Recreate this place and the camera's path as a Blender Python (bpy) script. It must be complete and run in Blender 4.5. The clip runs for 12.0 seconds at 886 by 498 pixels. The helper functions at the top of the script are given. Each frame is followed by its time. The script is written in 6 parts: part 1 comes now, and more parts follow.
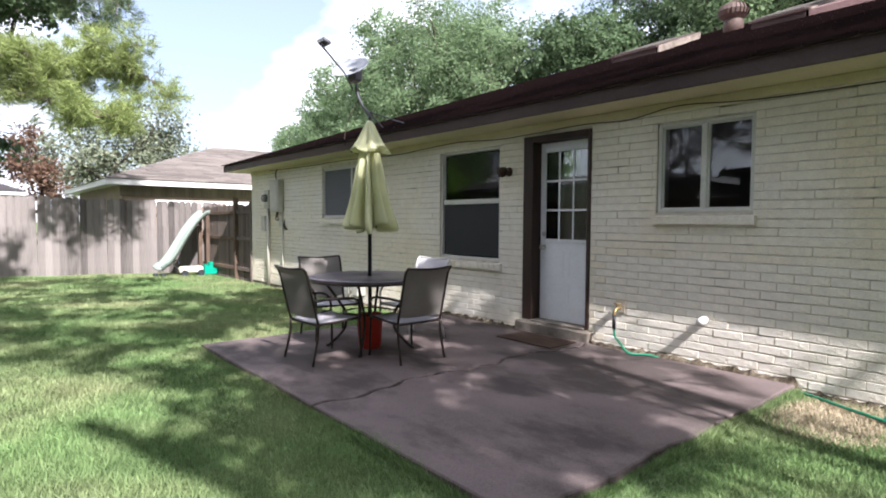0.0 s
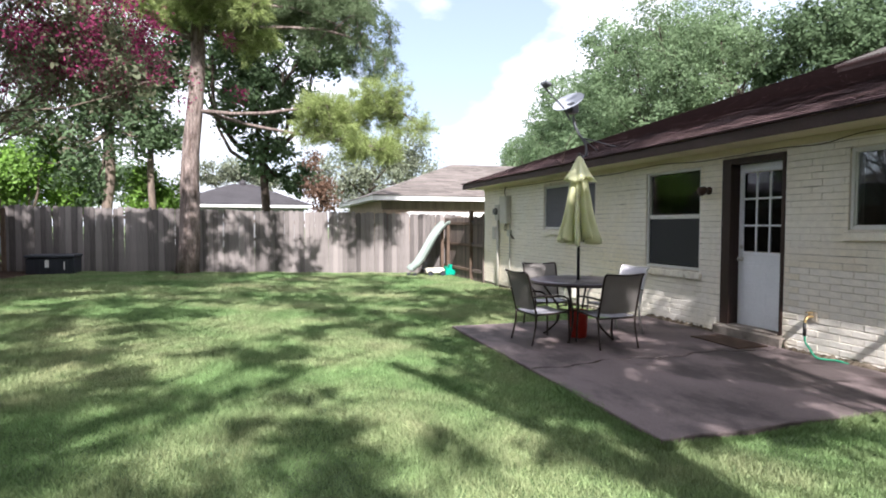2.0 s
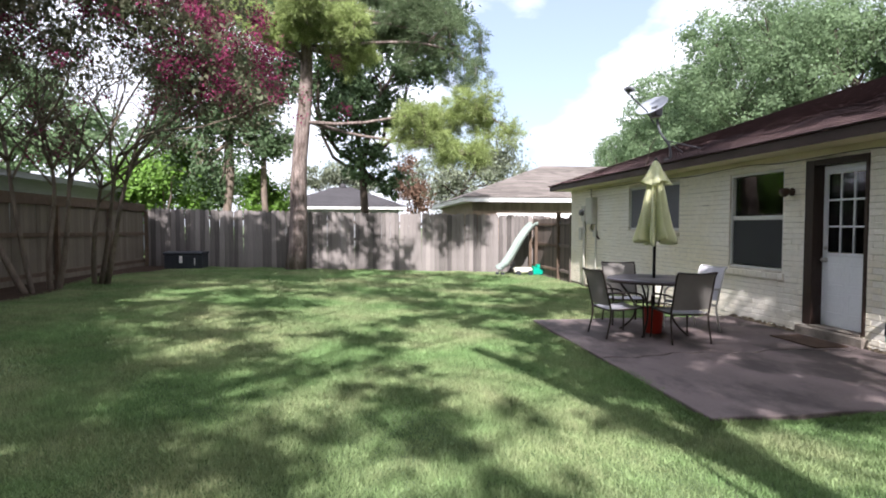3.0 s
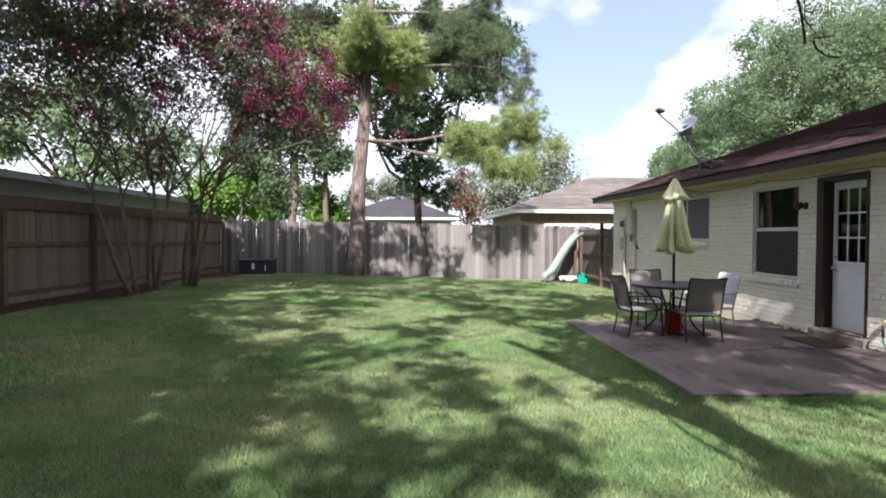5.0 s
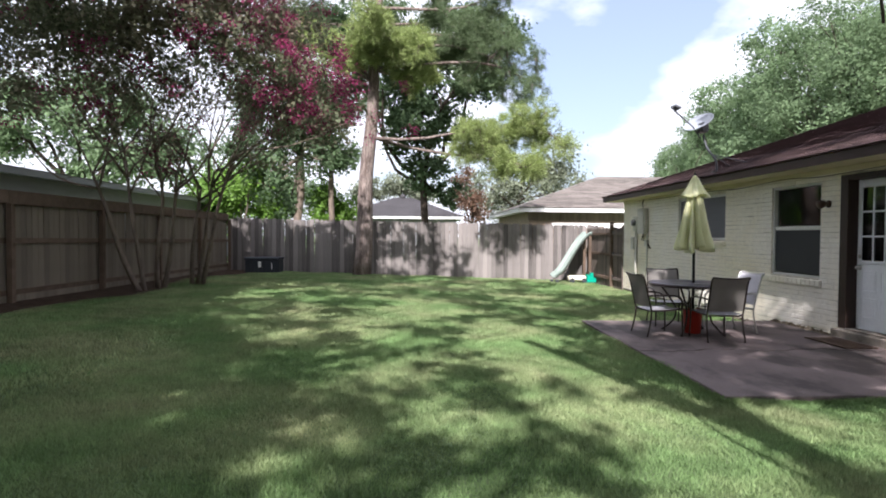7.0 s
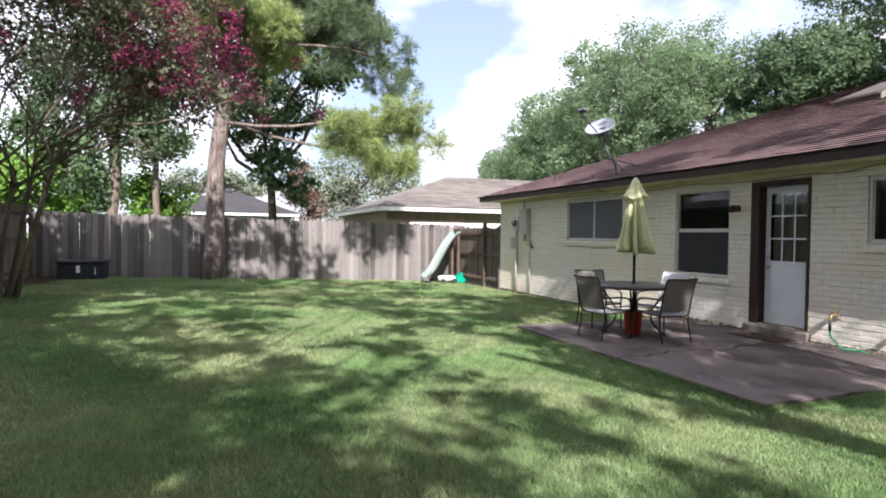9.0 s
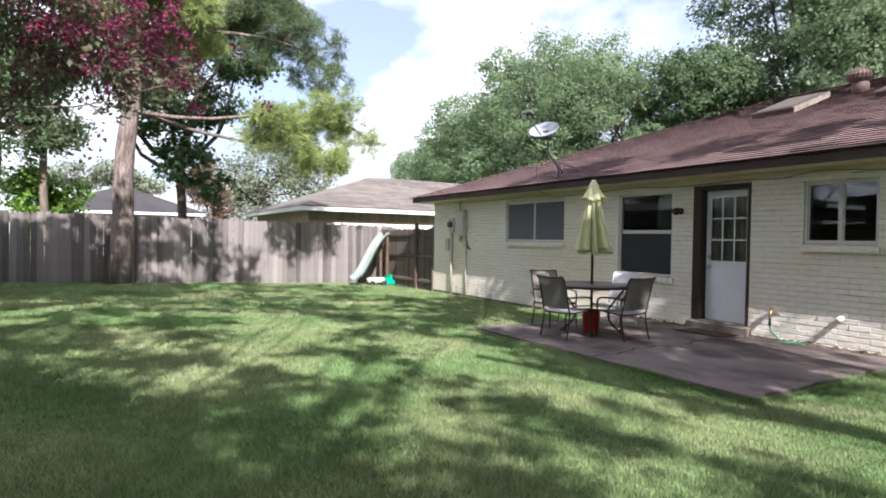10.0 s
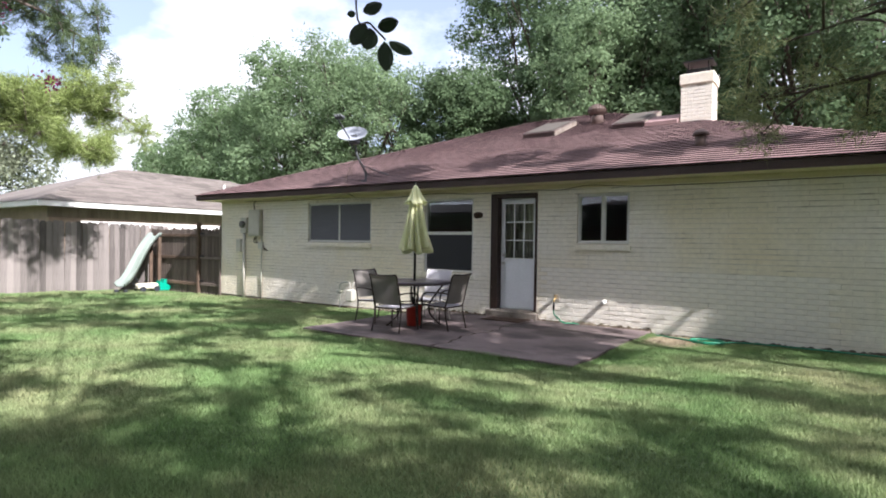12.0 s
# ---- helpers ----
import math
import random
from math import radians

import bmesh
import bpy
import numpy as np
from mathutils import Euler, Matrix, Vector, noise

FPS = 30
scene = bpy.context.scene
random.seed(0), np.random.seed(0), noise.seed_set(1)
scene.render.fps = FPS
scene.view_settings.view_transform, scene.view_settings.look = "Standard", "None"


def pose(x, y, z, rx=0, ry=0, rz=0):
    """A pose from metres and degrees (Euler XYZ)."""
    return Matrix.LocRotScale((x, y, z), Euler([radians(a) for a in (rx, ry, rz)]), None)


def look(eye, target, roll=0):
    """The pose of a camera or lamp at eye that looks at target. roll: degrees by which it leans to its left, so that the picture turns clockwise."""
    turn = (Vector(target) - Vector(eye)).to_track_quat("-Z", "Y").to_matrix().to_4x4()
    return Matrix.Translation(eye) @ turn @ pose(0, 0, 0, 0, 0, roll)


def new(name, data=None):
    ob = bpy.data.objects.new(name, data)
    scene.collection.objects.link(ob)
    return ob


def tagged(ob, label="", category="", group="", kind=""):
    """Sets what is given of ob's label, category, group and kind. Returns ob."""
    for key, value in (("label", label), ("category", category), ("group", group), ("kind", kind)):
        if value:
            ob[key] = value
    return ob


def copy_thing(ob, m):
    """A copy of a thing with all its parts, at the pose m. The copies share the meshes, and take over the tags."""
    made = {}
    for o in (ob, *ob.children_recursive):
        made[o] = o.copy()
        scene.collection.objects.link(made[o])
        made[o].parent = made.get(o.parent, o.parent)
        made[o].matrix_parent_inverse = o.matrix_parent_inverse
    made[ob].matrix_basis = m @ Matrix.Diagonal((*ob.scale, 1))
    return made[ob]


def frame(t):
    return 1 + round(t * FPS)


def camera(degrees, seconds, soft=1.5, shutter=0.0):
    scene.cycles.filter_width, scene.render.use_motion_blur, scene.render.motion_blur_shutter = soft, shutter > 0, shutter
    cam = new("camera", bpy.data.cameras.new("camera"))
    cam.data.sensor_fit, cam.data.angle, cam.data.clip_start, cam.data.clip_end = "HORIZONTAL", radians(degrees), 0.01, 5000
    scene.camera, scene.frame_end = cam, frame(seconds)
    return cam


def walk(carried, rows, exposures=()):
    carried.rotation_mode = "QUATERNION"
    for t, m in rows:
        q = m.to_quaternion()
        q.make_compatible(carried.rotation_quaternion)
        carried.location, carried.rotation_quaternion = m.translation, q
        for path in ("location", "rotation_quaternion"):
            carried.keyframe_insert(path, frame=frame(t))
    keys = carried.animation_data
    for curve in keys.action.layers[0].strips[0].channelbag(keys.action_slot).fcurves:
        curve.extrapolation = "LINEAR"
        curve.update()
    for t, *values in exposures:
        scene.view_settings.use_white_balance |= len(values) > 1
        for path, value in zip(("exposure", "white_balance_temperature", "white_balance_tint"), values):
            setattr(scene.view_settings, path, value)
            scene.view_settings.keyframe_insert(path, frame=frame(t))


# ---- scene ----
cam = camera(76.0, 12.0, soft=1.9)
PATH = [
    (0, (0.041, 0.29, 1.411), (1.32, 1.825, 1.313), 0.3),
    (0.5, (-0.13, 0.021, 1.433), (1.046, 1.637, 1.34), 0.5),
    (1, (-0.28, -0.289, 1.473), (0.724, 1.439, 1.383), 0.4),
    (1.5, (-0.497, -0.686, 1.495), (0.302, 1.145, 1.413), 0.4),
    (2, (-0.637, -1.138, 1.538), (-0.038, 0.768, 1.454), 0.1),
    (2.5, (-0.7, -1.525, 1.527), (-0.287, 0.43, 1.446), 0.2),
    (3, (-0.696, -1.849, 1.542), (-0.413, 0.129, 1.46), 0.1),
    (5, (-0.662, -2.991, 1.552), (-0.568, -0.993, 1.504), 0.2),
    (5.5, (-0.591, -3.128, 1.56), (-0.524, -1.13, 1.513), 0.2),
    (6, (-0.624, -3.198, 1.542), (-0.587, -1.199, 1.497), 0.2),
    (6.5, (-0.705, -3.098, 1.517), (-0.69, -1.098, 1.472), 0.3),
    (7, (-0.839, -2.837, 1.519), (-0.753, -0.839, 1.47), 0.4),
    (9, (-2.416, -1.531, 1.53), (-1.695, 0.333, 1.482), 0.7),
    (9.5, (-2.786, -1.228, 1.505), (-1.878, 0.553, 1.463), 0.8),
    (10, (-3.049, -0.958, 1.49), (-2.026, 0.761, 1.454), 0.9),
    (10.5, (-3.485, -0.751, 1.445), (-2.264, 0.833, 1.42), 1.2),
    (11, (-3.896, -0.474, 1.491), (-2.484, 0.942, 1.465), 0.9),
    (11.5, (-4.067, -0.419, 1.516), (-2.523, 0.853, 1.488), 0.8),
    (12, (-4.081, -0.469, 1.467), (-2.439, 0.673, 1.447), 0.8),
]
walk(cam, [(t, look(eye, target, roll)) for t, eye, target, roll in PATH], [(0, 1.40, 6120, 17), (3, 1.30, 6120, 17), (5.5, 1.15, 6120, 17), (7, 1.15, 6120, 17), (10, 1.28, 6120, 17), (12, 1.31, 6120, 17)])

# ---- light ----
SUN_DIR = Vector((0.235, 1.0, -0.955)).normalized()
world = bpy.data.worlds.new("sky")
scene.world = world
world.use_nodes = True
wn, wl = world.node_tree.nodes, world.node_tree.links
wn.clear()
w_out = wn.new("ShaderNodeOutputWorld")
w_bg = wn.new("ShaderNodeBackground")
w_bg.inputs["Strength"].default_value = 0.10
w_sky = wn.new("ShaderNodeTexSky")
w_sky.sky_type = "NISHITA"
w_sky.sun_disc = False
w_sky.sun_elevation = radians(43)
w_sky.sun_rotation = math.atan2(-SUN_DIR.x, -SUN_DIR.y)
w_sky.dust_density = 3.0
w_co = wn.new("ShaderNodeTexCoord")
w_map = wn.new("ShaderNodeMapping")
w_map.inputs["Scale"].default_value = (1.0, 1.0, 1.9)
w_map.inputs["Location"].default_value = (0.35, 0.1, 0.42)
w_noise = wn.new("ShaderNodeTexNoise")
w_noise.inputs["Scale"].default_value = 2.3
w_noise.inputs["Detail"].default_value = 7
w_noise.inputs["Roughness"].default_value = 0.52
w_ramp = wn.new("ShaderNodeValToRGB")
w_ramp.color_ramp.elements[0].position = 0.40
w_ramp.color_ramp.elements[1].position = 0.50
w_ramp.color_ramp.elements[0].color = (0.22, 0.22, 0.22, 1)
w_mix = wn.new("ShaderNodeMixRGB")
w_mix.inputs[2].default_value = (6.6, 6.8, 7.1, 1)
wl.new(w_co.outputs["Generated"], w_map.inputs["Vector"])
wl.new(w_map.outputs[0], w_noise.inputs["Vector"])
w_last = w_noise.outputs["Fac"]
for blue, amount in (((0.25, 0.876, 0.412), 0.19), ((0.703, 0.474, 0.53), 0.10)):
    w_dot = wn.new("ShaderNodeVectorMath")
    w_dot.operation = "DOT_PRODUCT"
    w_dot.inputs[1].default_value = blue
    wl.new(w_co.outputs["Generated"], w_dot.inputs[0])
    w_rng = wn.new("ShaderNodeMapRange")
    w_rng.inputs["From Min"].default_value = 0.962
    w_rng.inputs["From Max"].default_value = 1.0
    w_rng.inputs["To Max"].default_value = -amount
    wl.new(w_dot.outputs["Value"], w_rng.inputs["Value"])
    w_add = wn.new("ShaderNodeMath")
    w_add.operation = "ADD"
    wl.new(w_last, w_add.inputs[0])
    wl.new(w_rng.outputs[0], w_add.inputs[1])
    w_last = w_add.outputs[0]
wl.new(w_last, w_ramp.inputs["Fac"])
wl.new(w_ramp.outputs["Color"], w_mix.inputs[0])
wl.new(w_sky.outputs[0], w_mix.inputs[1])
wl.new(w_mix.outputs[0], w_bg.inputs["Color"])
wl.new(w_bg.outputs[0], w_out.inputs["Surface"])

sun = new("sun", bpy.data.lights.new("sun", "SUN"))
sun.data.energy = 5.0
sun.data.angle = radians(0.53)
sun.data.color = (1.0, 0.955, 0.89)
sun.rotation_euler = SUN_DIR.to_track_quat("-Z", "Y").to_euler()
sun.location = (-4, -20, 18)


# ---- materials ----
def material(name, colour, rough=0.7, metal=0.0, vary=0.25, scale=6.0, fine=60.0, bump=0.15, second=None,
             second_amount=0.5, second_scale=1.3, second_from=(0.42, 0.68), island=0.0, obj_random=0.0, spec=0.4, stretch=(1, 1, 1), through_light=0.0, coat=0.0):
    m = bpy.data.materials.new(name)
    m.use_nodes = True
    n, l = m.node_tree.nodes, m.node_tree.links
    bsdf = n["Principled BSDF"]
    bsdf.inputs["Roughness"].default_value = rough
    bsdf.inputs["Metallic"].default_value = metal
    bsdf.inputs["Specular IOR Level"].default_value = spec
    bsdf.inputs["Coat Weight"].default_value = coat
    co = n.new("ShaderNodeTexCoord")
    mp = n.new("ShaderNodeMapping")
    mp.inputs["Scale"].default_value = stretch
    l.new(co.outputs["Object"], mp.inputs["Vector"])
    n1 = n.new("ShaderNodeTexNoise")
    n1.inputs["Scale"].default_value = scale
    n1.inputs["Detail"].default_value = 6
    n2 = n.new("ShaderNodeTexNoise")
    n2.inputs["Scale"].default_value = fine
    n2.inputs["Detail"].default_value = 4
    l.new(mp.outputs[0], n1.inputs["Vector"])
    l.new(mp.outputs[0], n2.inputs["Vector"])
    add = n.new("ShaderNodeMath")
    add.operation = "ADD"
    l.new(n1.outputs["Fac"], add.inputs[0])
    l.new(n2.outputs["Fac"], add.inputs[1])
    last = add
    if island or obj_random:
        src = n.new("ShaderNodeNewGeometry").outputs["Random Per Island"] if island else n.new("ShaderNodeObjectInfo").outputs["Random"]
        mul = n.new("ShaderNodeMath")
        mul.operation = "MULTIPLY_ADD"
        k = island or obj_random
        mul.inputs[1].default_value = k * 2
        mul.inputs[2].default_value = -k
        l.new(src, mul.inputs[0])
        a2 = n.new("ShaderNodeMath")
        a2.operation = "ADD"
        l.new(last.outputs[0], a2.inputs[0])
        l.new(mul.outputs[0], a2.inputs[1])
        last = a2
    rng = n.new("ShaderNodeMapRange")
    rng.inputs["From Min"].default_value = 0.5
    rng.inputs["From Max"].default_value = 1.5
    rng.inputs["To Min"].default_value = 1 - vary * 1.6
    rng.inputs["To Max"].default_value = 1 + vary * 1.6
    l.new(last.outputs[0], rng.inputs["Value"])
    base = n.new("ShaderNodeRGB")
    base.outputs[0].default_value = (*colour, 1)
    colour_out = base.outputs[0]
    if second:
        n3 = n.new("ShaderNodeTexNoise")
        n3.inputs["Scale"].default_value = second_scale
        n3.inputs["Detail"].default_value = 5
        n3.inputs["Roughness"].default_value = 0.62
        l.new(mp.outputs[0], n3.inputs["Vector"])
        r3 = n.new("ShaderNodeMapRange")
        r3.inputs["From Min"].default_value = second_from[0]
        r3.inputs["From Max"].default_value = second_from[1]
        r3.inputs["To Max"].default_value = second_amount
        l.new(n3.outputs["Fac"], r3.inputs["Value"])
        mx = n.new("ShaderNodeMixRGB")
        mx.inputs[2].default_value = (*second, 1)
        l.new(r3.outputs[0], mx.inputs[0])
        l.new(colour_out, mx.inputs[1])
        colour_out = mx.outputs[0]
    sc = n.new("ShaderNodeVectorMath")
    sc.operation = "SCALE"
    l.new(colour_out, sc.inputs[0])
    l.new(rng.outputs[0], sc.inputs["Scale"])
    l.new(sc.outputs[0], bsdf.inputs["Base Color"])
    if bump:
        b = n.new("ShaderNodeBump")
        b.inputs["Strength"].default_value = bump
        b.inputs["Distance"].default_value = 0.01
        l.new(add.outputs[0], b.inputs["Height"])
        l.new(b.outputs[0], bsdf.inputs["Normal"])
    if through_light:
        tr = n.new("ShaderNodeBsdfTranslucent")
        l.new(sc.outputs[0], tr.inputs["Color"])
        ms = n.new("ShaderNodeMixShader")
        ms.inputs[0].default_value = through_light
        l.new(bsdf.outputs[0], ms.inputs[1])
        l.new(tr.outputs[0], ms.inputs[2])
        l.new(ms.outputs[0], n["Material Output"].inputs["Surface"])
    return m


def glass_material(name, tint=(0.9, 0.95, 0.95), rough=0.01):
    m = bpy.data.materials.new(name)
    m.use_nodes = True
    n, l = m.node_tree.nodes, m.node_tree.links
    n.remove(n["Principled BSDF"])
    fr = n.new("ShaderNodeFresnel")
    fr.inputs["IOR"].default_value = 1.6
    tr = n.new("ShaderNodeBsdfTransparent")
    tr.inputs["Color"].default_value = (*tint, 1)
    gl = n.new("ShaderNodeBsdfGlossy")
    gl.inputs["Roughness"].default_value = rough
    mx = n.new("ShaderNodeMixShader")
    l.new(fr.outputs[0], mx.inputs[0])
    l.new(tr.outputs[0], mx.inputs[1])
    l.new(gl.outputs[0], mx.inputs[2])
    l.new(mx.outputs[0], n["Material Output"].inputs["Surface"])
    return m


# yellow second colour: uneven paint plus warm bounce from lawn and soffit, painted in
M_BRICK = material("painted_brick", (0.80, 0.762, 0.685), 0.6, vary=0.10, scale=14, fine=70, bump=0.6, second=(0.74, 0.645, 0.43), second_amount=0.75, second_scale=0.4, obj_random=0.05)
M_BRICK_J = material("painted_brick_far", (0.80, 0.762, 0.685), 0.6, vary=0.10, scale=14, fine=70, bump=0.6, second=(0.74, 0.645, 0.43), second_amount=0.75, second_scale=0.4, island=0.05)
M_MORTAR = material("painted_mortar", (0.60, 0.55, 0.455), 0.85, vary=0.2, scale=5, fine=120, bump=0.3, second=(0.20, 0.17, 0.13), second_amount=0.75, second_scale=3.0, second_from=(0.53, 0.68))
M_SOFFIT = material("soffit_paint", (0.72, 0.64, 0.44), 0.6, vary=0.08, scale=1.2, fine=40, bump=0.05, second=(0.5, 0.42, 0.25), second_amount=0.4)
M_FASCIA = material("fascia_brown", (0.050, 0.028, 0.026), 0.55, vary=0.25, scale=2, fine=50, bump=0.1, second=(0.09, 0.06, 0.055), second_amount=0.5)
# near-black: asphalt cut edge plus the shadow gap between courses, as colour
M_SHINGLE_EDGE_SHADE = material("shingle_edge_and_gap_shade", (0.028, 0.019, 0.019), 0.95, vary=0.3, scale=3, fine=90, bump=0.2, spec=0.1)
M_SHINGLE = material("shingle", (0.225, 0.150, 0.146), 0.9, vary=0.22, scale=1.0, fine=120, bump=0.9, second=(0.125, 0.075, 0.075), second_amount=0.6, second_scale=0.6, island=0.10, spec=0.2)
M_SHINGLE_TAN = material("shingle_tan", (0.150, 0.132, 0.120), 0.9, vary=0.25, scale=0.8, fine=60, bump=0.3, island=0.3, spec=0.2)
M_SHINGLE_GREY = material("shingle_grey", (0.055, 0.052, 0.055), 0.9, vary=0.25, scale=0.8, fine=60, bump=0.3, spec=0.2)
# dark blotches are stains together with tree shade painted into the concrete
M_CONCRETE = material("patio_concrete_stains_and_shade", (0.150, 0.116, 0.112), 0.75, vary=0.34, stretch=(1.0, 0.55, 1.0), second_from=(0.44, 0.57), scale=1.6, fine=140, bump=0.15, second=(0.052, 0.040, 0.038), second_amount=0.92, second_scale=1.5)
M_CONC_PALE = material("foundation_concrete", (0.27, 0.235, 0.20), 0.85, vary=0.3, scale=9, fine=80, bump=0.5, second=(0.055, 0.042, 0.030), second_amount=0.95, second_scale=4.5)
M_CRACK = material("crack_dirt", (0.03, 0.026, 0.022), 0.95, vary=0.3, bump=0.2)
M_WHITE = material("white_paint", (0.80, 0.81, 0.83), 0.4, vary=0.05, scale=3, fine=30, bump=0.03, second=(0.7, 0.71, 0.74), second_amount=0.4)
M_FRAME = material("white_frame", (0.62, 0.615, 0.58), 0.45, vary=0.07, scale=4, fine=60, bump=0.04)
M_DARKWOOD = material("door_casing_brown", (0.030, 0.016, 0.012), 0.5, vary=0.3, scale=3, fine=60, bump=0.15, stretch=(1, 1, 0.12), second=(0.07, 0.045, 0.035), second_amount=0.5)
M_GLASS = glass_material("window_glass", (0.82, 0.86, 0.86))
M_SCREEN = material("insect_screen", (0.020, 0.021, 0.026), 0.55, vary=0.12, scale=1, fine=400, bump=0.05)
M_SCREEN_REFLECTION = material("grey_screen_and_reflection", (0.115, 0.115, 0.135), 0.6, vary=0.1, scale=2, bump=0.05, stretch=(1, 1, 12))
M_ROOM = material("interior_wall", (0.20, 0.175, 0.15), 0.9, vary=0.1, bump=0.02)
M_CURTAIN = material("curtain", (0.62, 0.56, 0.44), 0.9, vary=0.15, scale=5, bump=0.1, through_light=0.2)
M_BLACK = material("black_metal", (0.016, 0.015, 0.016), 0.45, metal=0.3, vary=0.2, bump=0.05)
M_BRONZE = material("bronze_tube", (0.045, 0.034, 0.030), 0.38, metal=0.55, vary=0.2, scale=10, bump=0.04)
M_PALE_TUBE = material("pale_tube", (0.48, 0.47, 0.45), 0.45, metal=0.2, vary=0.12, scale=10, bump=0.04)
M_CHROME = material("satin_nickel", (0.55, 0.53, 0.50), 0.28, metal=1.0, vary=0.08, bump=0.02)
M_SLING_BACK = material("sling_mesh_dark", (0.31, 0.288, 0.265), 0.8, vary=0.08, scale=8, fine=500, bump=0.3, through_light=0.45)
M_SLING_SEAT = material("sling_mesh_pale", (0.44, 0.43, 0.46), 0.75, vary=0.08, scale=8, fine=500, bump=0.3)
M_TABLE = material("table_top_dark", (0.055, 0.045, 0.055), 0.30, vary=0.25, scale=8, fine=90, bump=0.05, spec=0.6)
M_CANOPY = material("umbrella_cloth", (0.87, 0.875, 0.61), 0.85, vary=0.07, scale=4, fine=300, bump=0.15, second=(0.66, 0.69, 0.38), second_amount=0.4, second_scale=3, through_light=0.45)
M_RED = material("red_plastic", (0.42, 0.035, 0.022), 0.45, vary=0.12, scale=5, bump=0.04, second=(0.25, 0.03, 0.02), second_amount=0.3)
M_GREY_BOX = material("grey_utility", (0.54, 0.525, 0.46), 0.55, metal=0.2, vary=0.12, scale=5, bump=0.05, second=(0.3, 0.28, 0.24), second_amount=0.3)
M_METERGLASS = material("meter_face", (0.12, 0.12, 0.12), 0.2, vary=0.1, bump=0.0, spec=0.7)
M_CABLE = material("brown_cable", (0.06, 0.045, 0.03), 0.6, vary=0.2, bump=0.05)
M_HOSE = material("green_hose", (0.015, 0.20, 0.11), 0.45, vary=0.15, bump=0.03)
M_BRASS = material("brass_tap", (0.36, 0.26, 0.12), 0.45, metal=0.8, vary=0.2, bump=0.05)
M_PVC = material("white_pvc", (0.78, 0.77, 0.74), 0.35, vary=0.05, bump=0.02)
M_MAT = material("door_mat_coir", (0.075, 0.045, 0.030), 0.95, vary=0.35, scale=14, fine=220, bump=0.6)
M_DISH = material("dish_grey", (0.27, 0.29, 0.33), 0.4, vary=0.06, bump=0.03)
M_DISHDARK = material("dish_arm_grey", (0.085, 0.09, 0.10), 0.5, vary=0.15, bump=0.03)
M_FENCE = material("weathered_picket", (0.200, 0.180, 0.168), 0.9, vary=0.36, scale=7, fine=70, bump=0.4, stretch=(1.6, 1.6, 0.09), second=(0.125, 0.11, 0.105), second_amount=0.8, second_scale=4, obj_random=0.4, spec=0.15)
M_FENCE_W = material("brown_fence_board", (0.195, 0.162, 0.128), 0.9, vary=0.22, scale=7, fine=70, bump=0.4, stretch=(1.6, 1.6, 0.09), second=(0.10, 0.08, 0.06), second_amount=0.6, second_scale=2, obj_random=0.25, spec=0.15)
M_RAIL = material("fence_rail", (0.135, 0.095, 0.07), 0.9, vary=0.25, scale=7, fine=70, bump=0.4, second=(0.08, 0.06, 0.045), second_amount=0.5, obj_random=0.2, spec=0.15)
M_DARKGATE = material("dark_gate_board", (0.145, 0.118, 0.102), 0.9, vary=0.25, scale=7, fine=70, bump=0.4, stretch=(1.6, 1.6, 0.09), obj_random=0.3, spec=0.15)
M_SLIDE = material("faded_slide_plastic", (0.175, 0.22, 0.19), 0.5, vary=0.1, scale=4, bump=0.04, second=(0.28, 0.31, 0.285), second_amount=0.5)
M_TOYGREEN = material("green_toy_plastic", (0.0, 0.30, 0.20), 0.4, vary=0.1, bump=0.02)
M_TOYCREAM = material("cream_toy_plastic", (0.70, 0.66, 0.52), 0.5, vary=0.08, bump=0.03)
M_BOXDARK = material("dark_storage_plastic", (0.030, 0.034, 0.042), 0.5, vary=0.15, bump=0.05)
M_PINEBARK = material("pine_bark", (0.215, 0.175, 0.155), 0.95, vary=0.5, scale=11, fine=40, bump=1.0, stretch=(1.4, 1.4, 0.30), second=(0.085, 0.062, 0.052), second_amount=0.9, second_scale=7, spec=0.1)
M_BARK = material("grey_bark", (0.15, 0.12, 0.10), 0.95, vary=0.3, scale=9, fine=60, bump=0.8, stretch=(1.4, 1.4, 0.3), second=(0.34, 0.27, 0.2), second_amount=0.5, second_scale=3, spec=0.1)
M_DARKBARK = material("dark_bark", (0.07, 0.055, 0.045), 0.95, vary=0.3, scale=9, bump=0.8, stretch=(1.4, 1.4, 0.3), spec=0.1)
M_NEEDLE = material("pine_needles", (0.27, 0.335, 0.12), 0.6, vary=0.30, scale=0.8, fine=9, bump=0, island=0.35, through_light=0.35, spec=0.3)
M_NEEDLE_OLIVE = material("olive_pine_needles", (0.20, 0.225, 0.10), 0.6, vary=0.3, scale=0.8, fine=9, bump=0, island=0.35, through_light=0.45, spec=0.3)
# darker copy of the needles, shade painted in for the dim boughs
M_NEEDLE_SHADED = material("shaded_pine_needles", (0.12, 0.168, 0.082), 0.6, vary=0.30, scale=0.8, fine=9, bump=0, island=0.35, through_light=0.3, spec=0.3)
M_LEAF_E = material("elm_leaves", (0.182, 0.258, 0.138), 0.6, vary=0.26, scale=0.5, fine=6, bump=0, island=0.22, through_light=0.5, spec=0.1)
M_LEAF_DARK = material("dark_oak_leaves", (0.100, 0.152, 0.076), 0.55, vary=0.3, scale=0.5, fine=6, bump=0, island=0.22, through_light=0.4, spec=0.12)
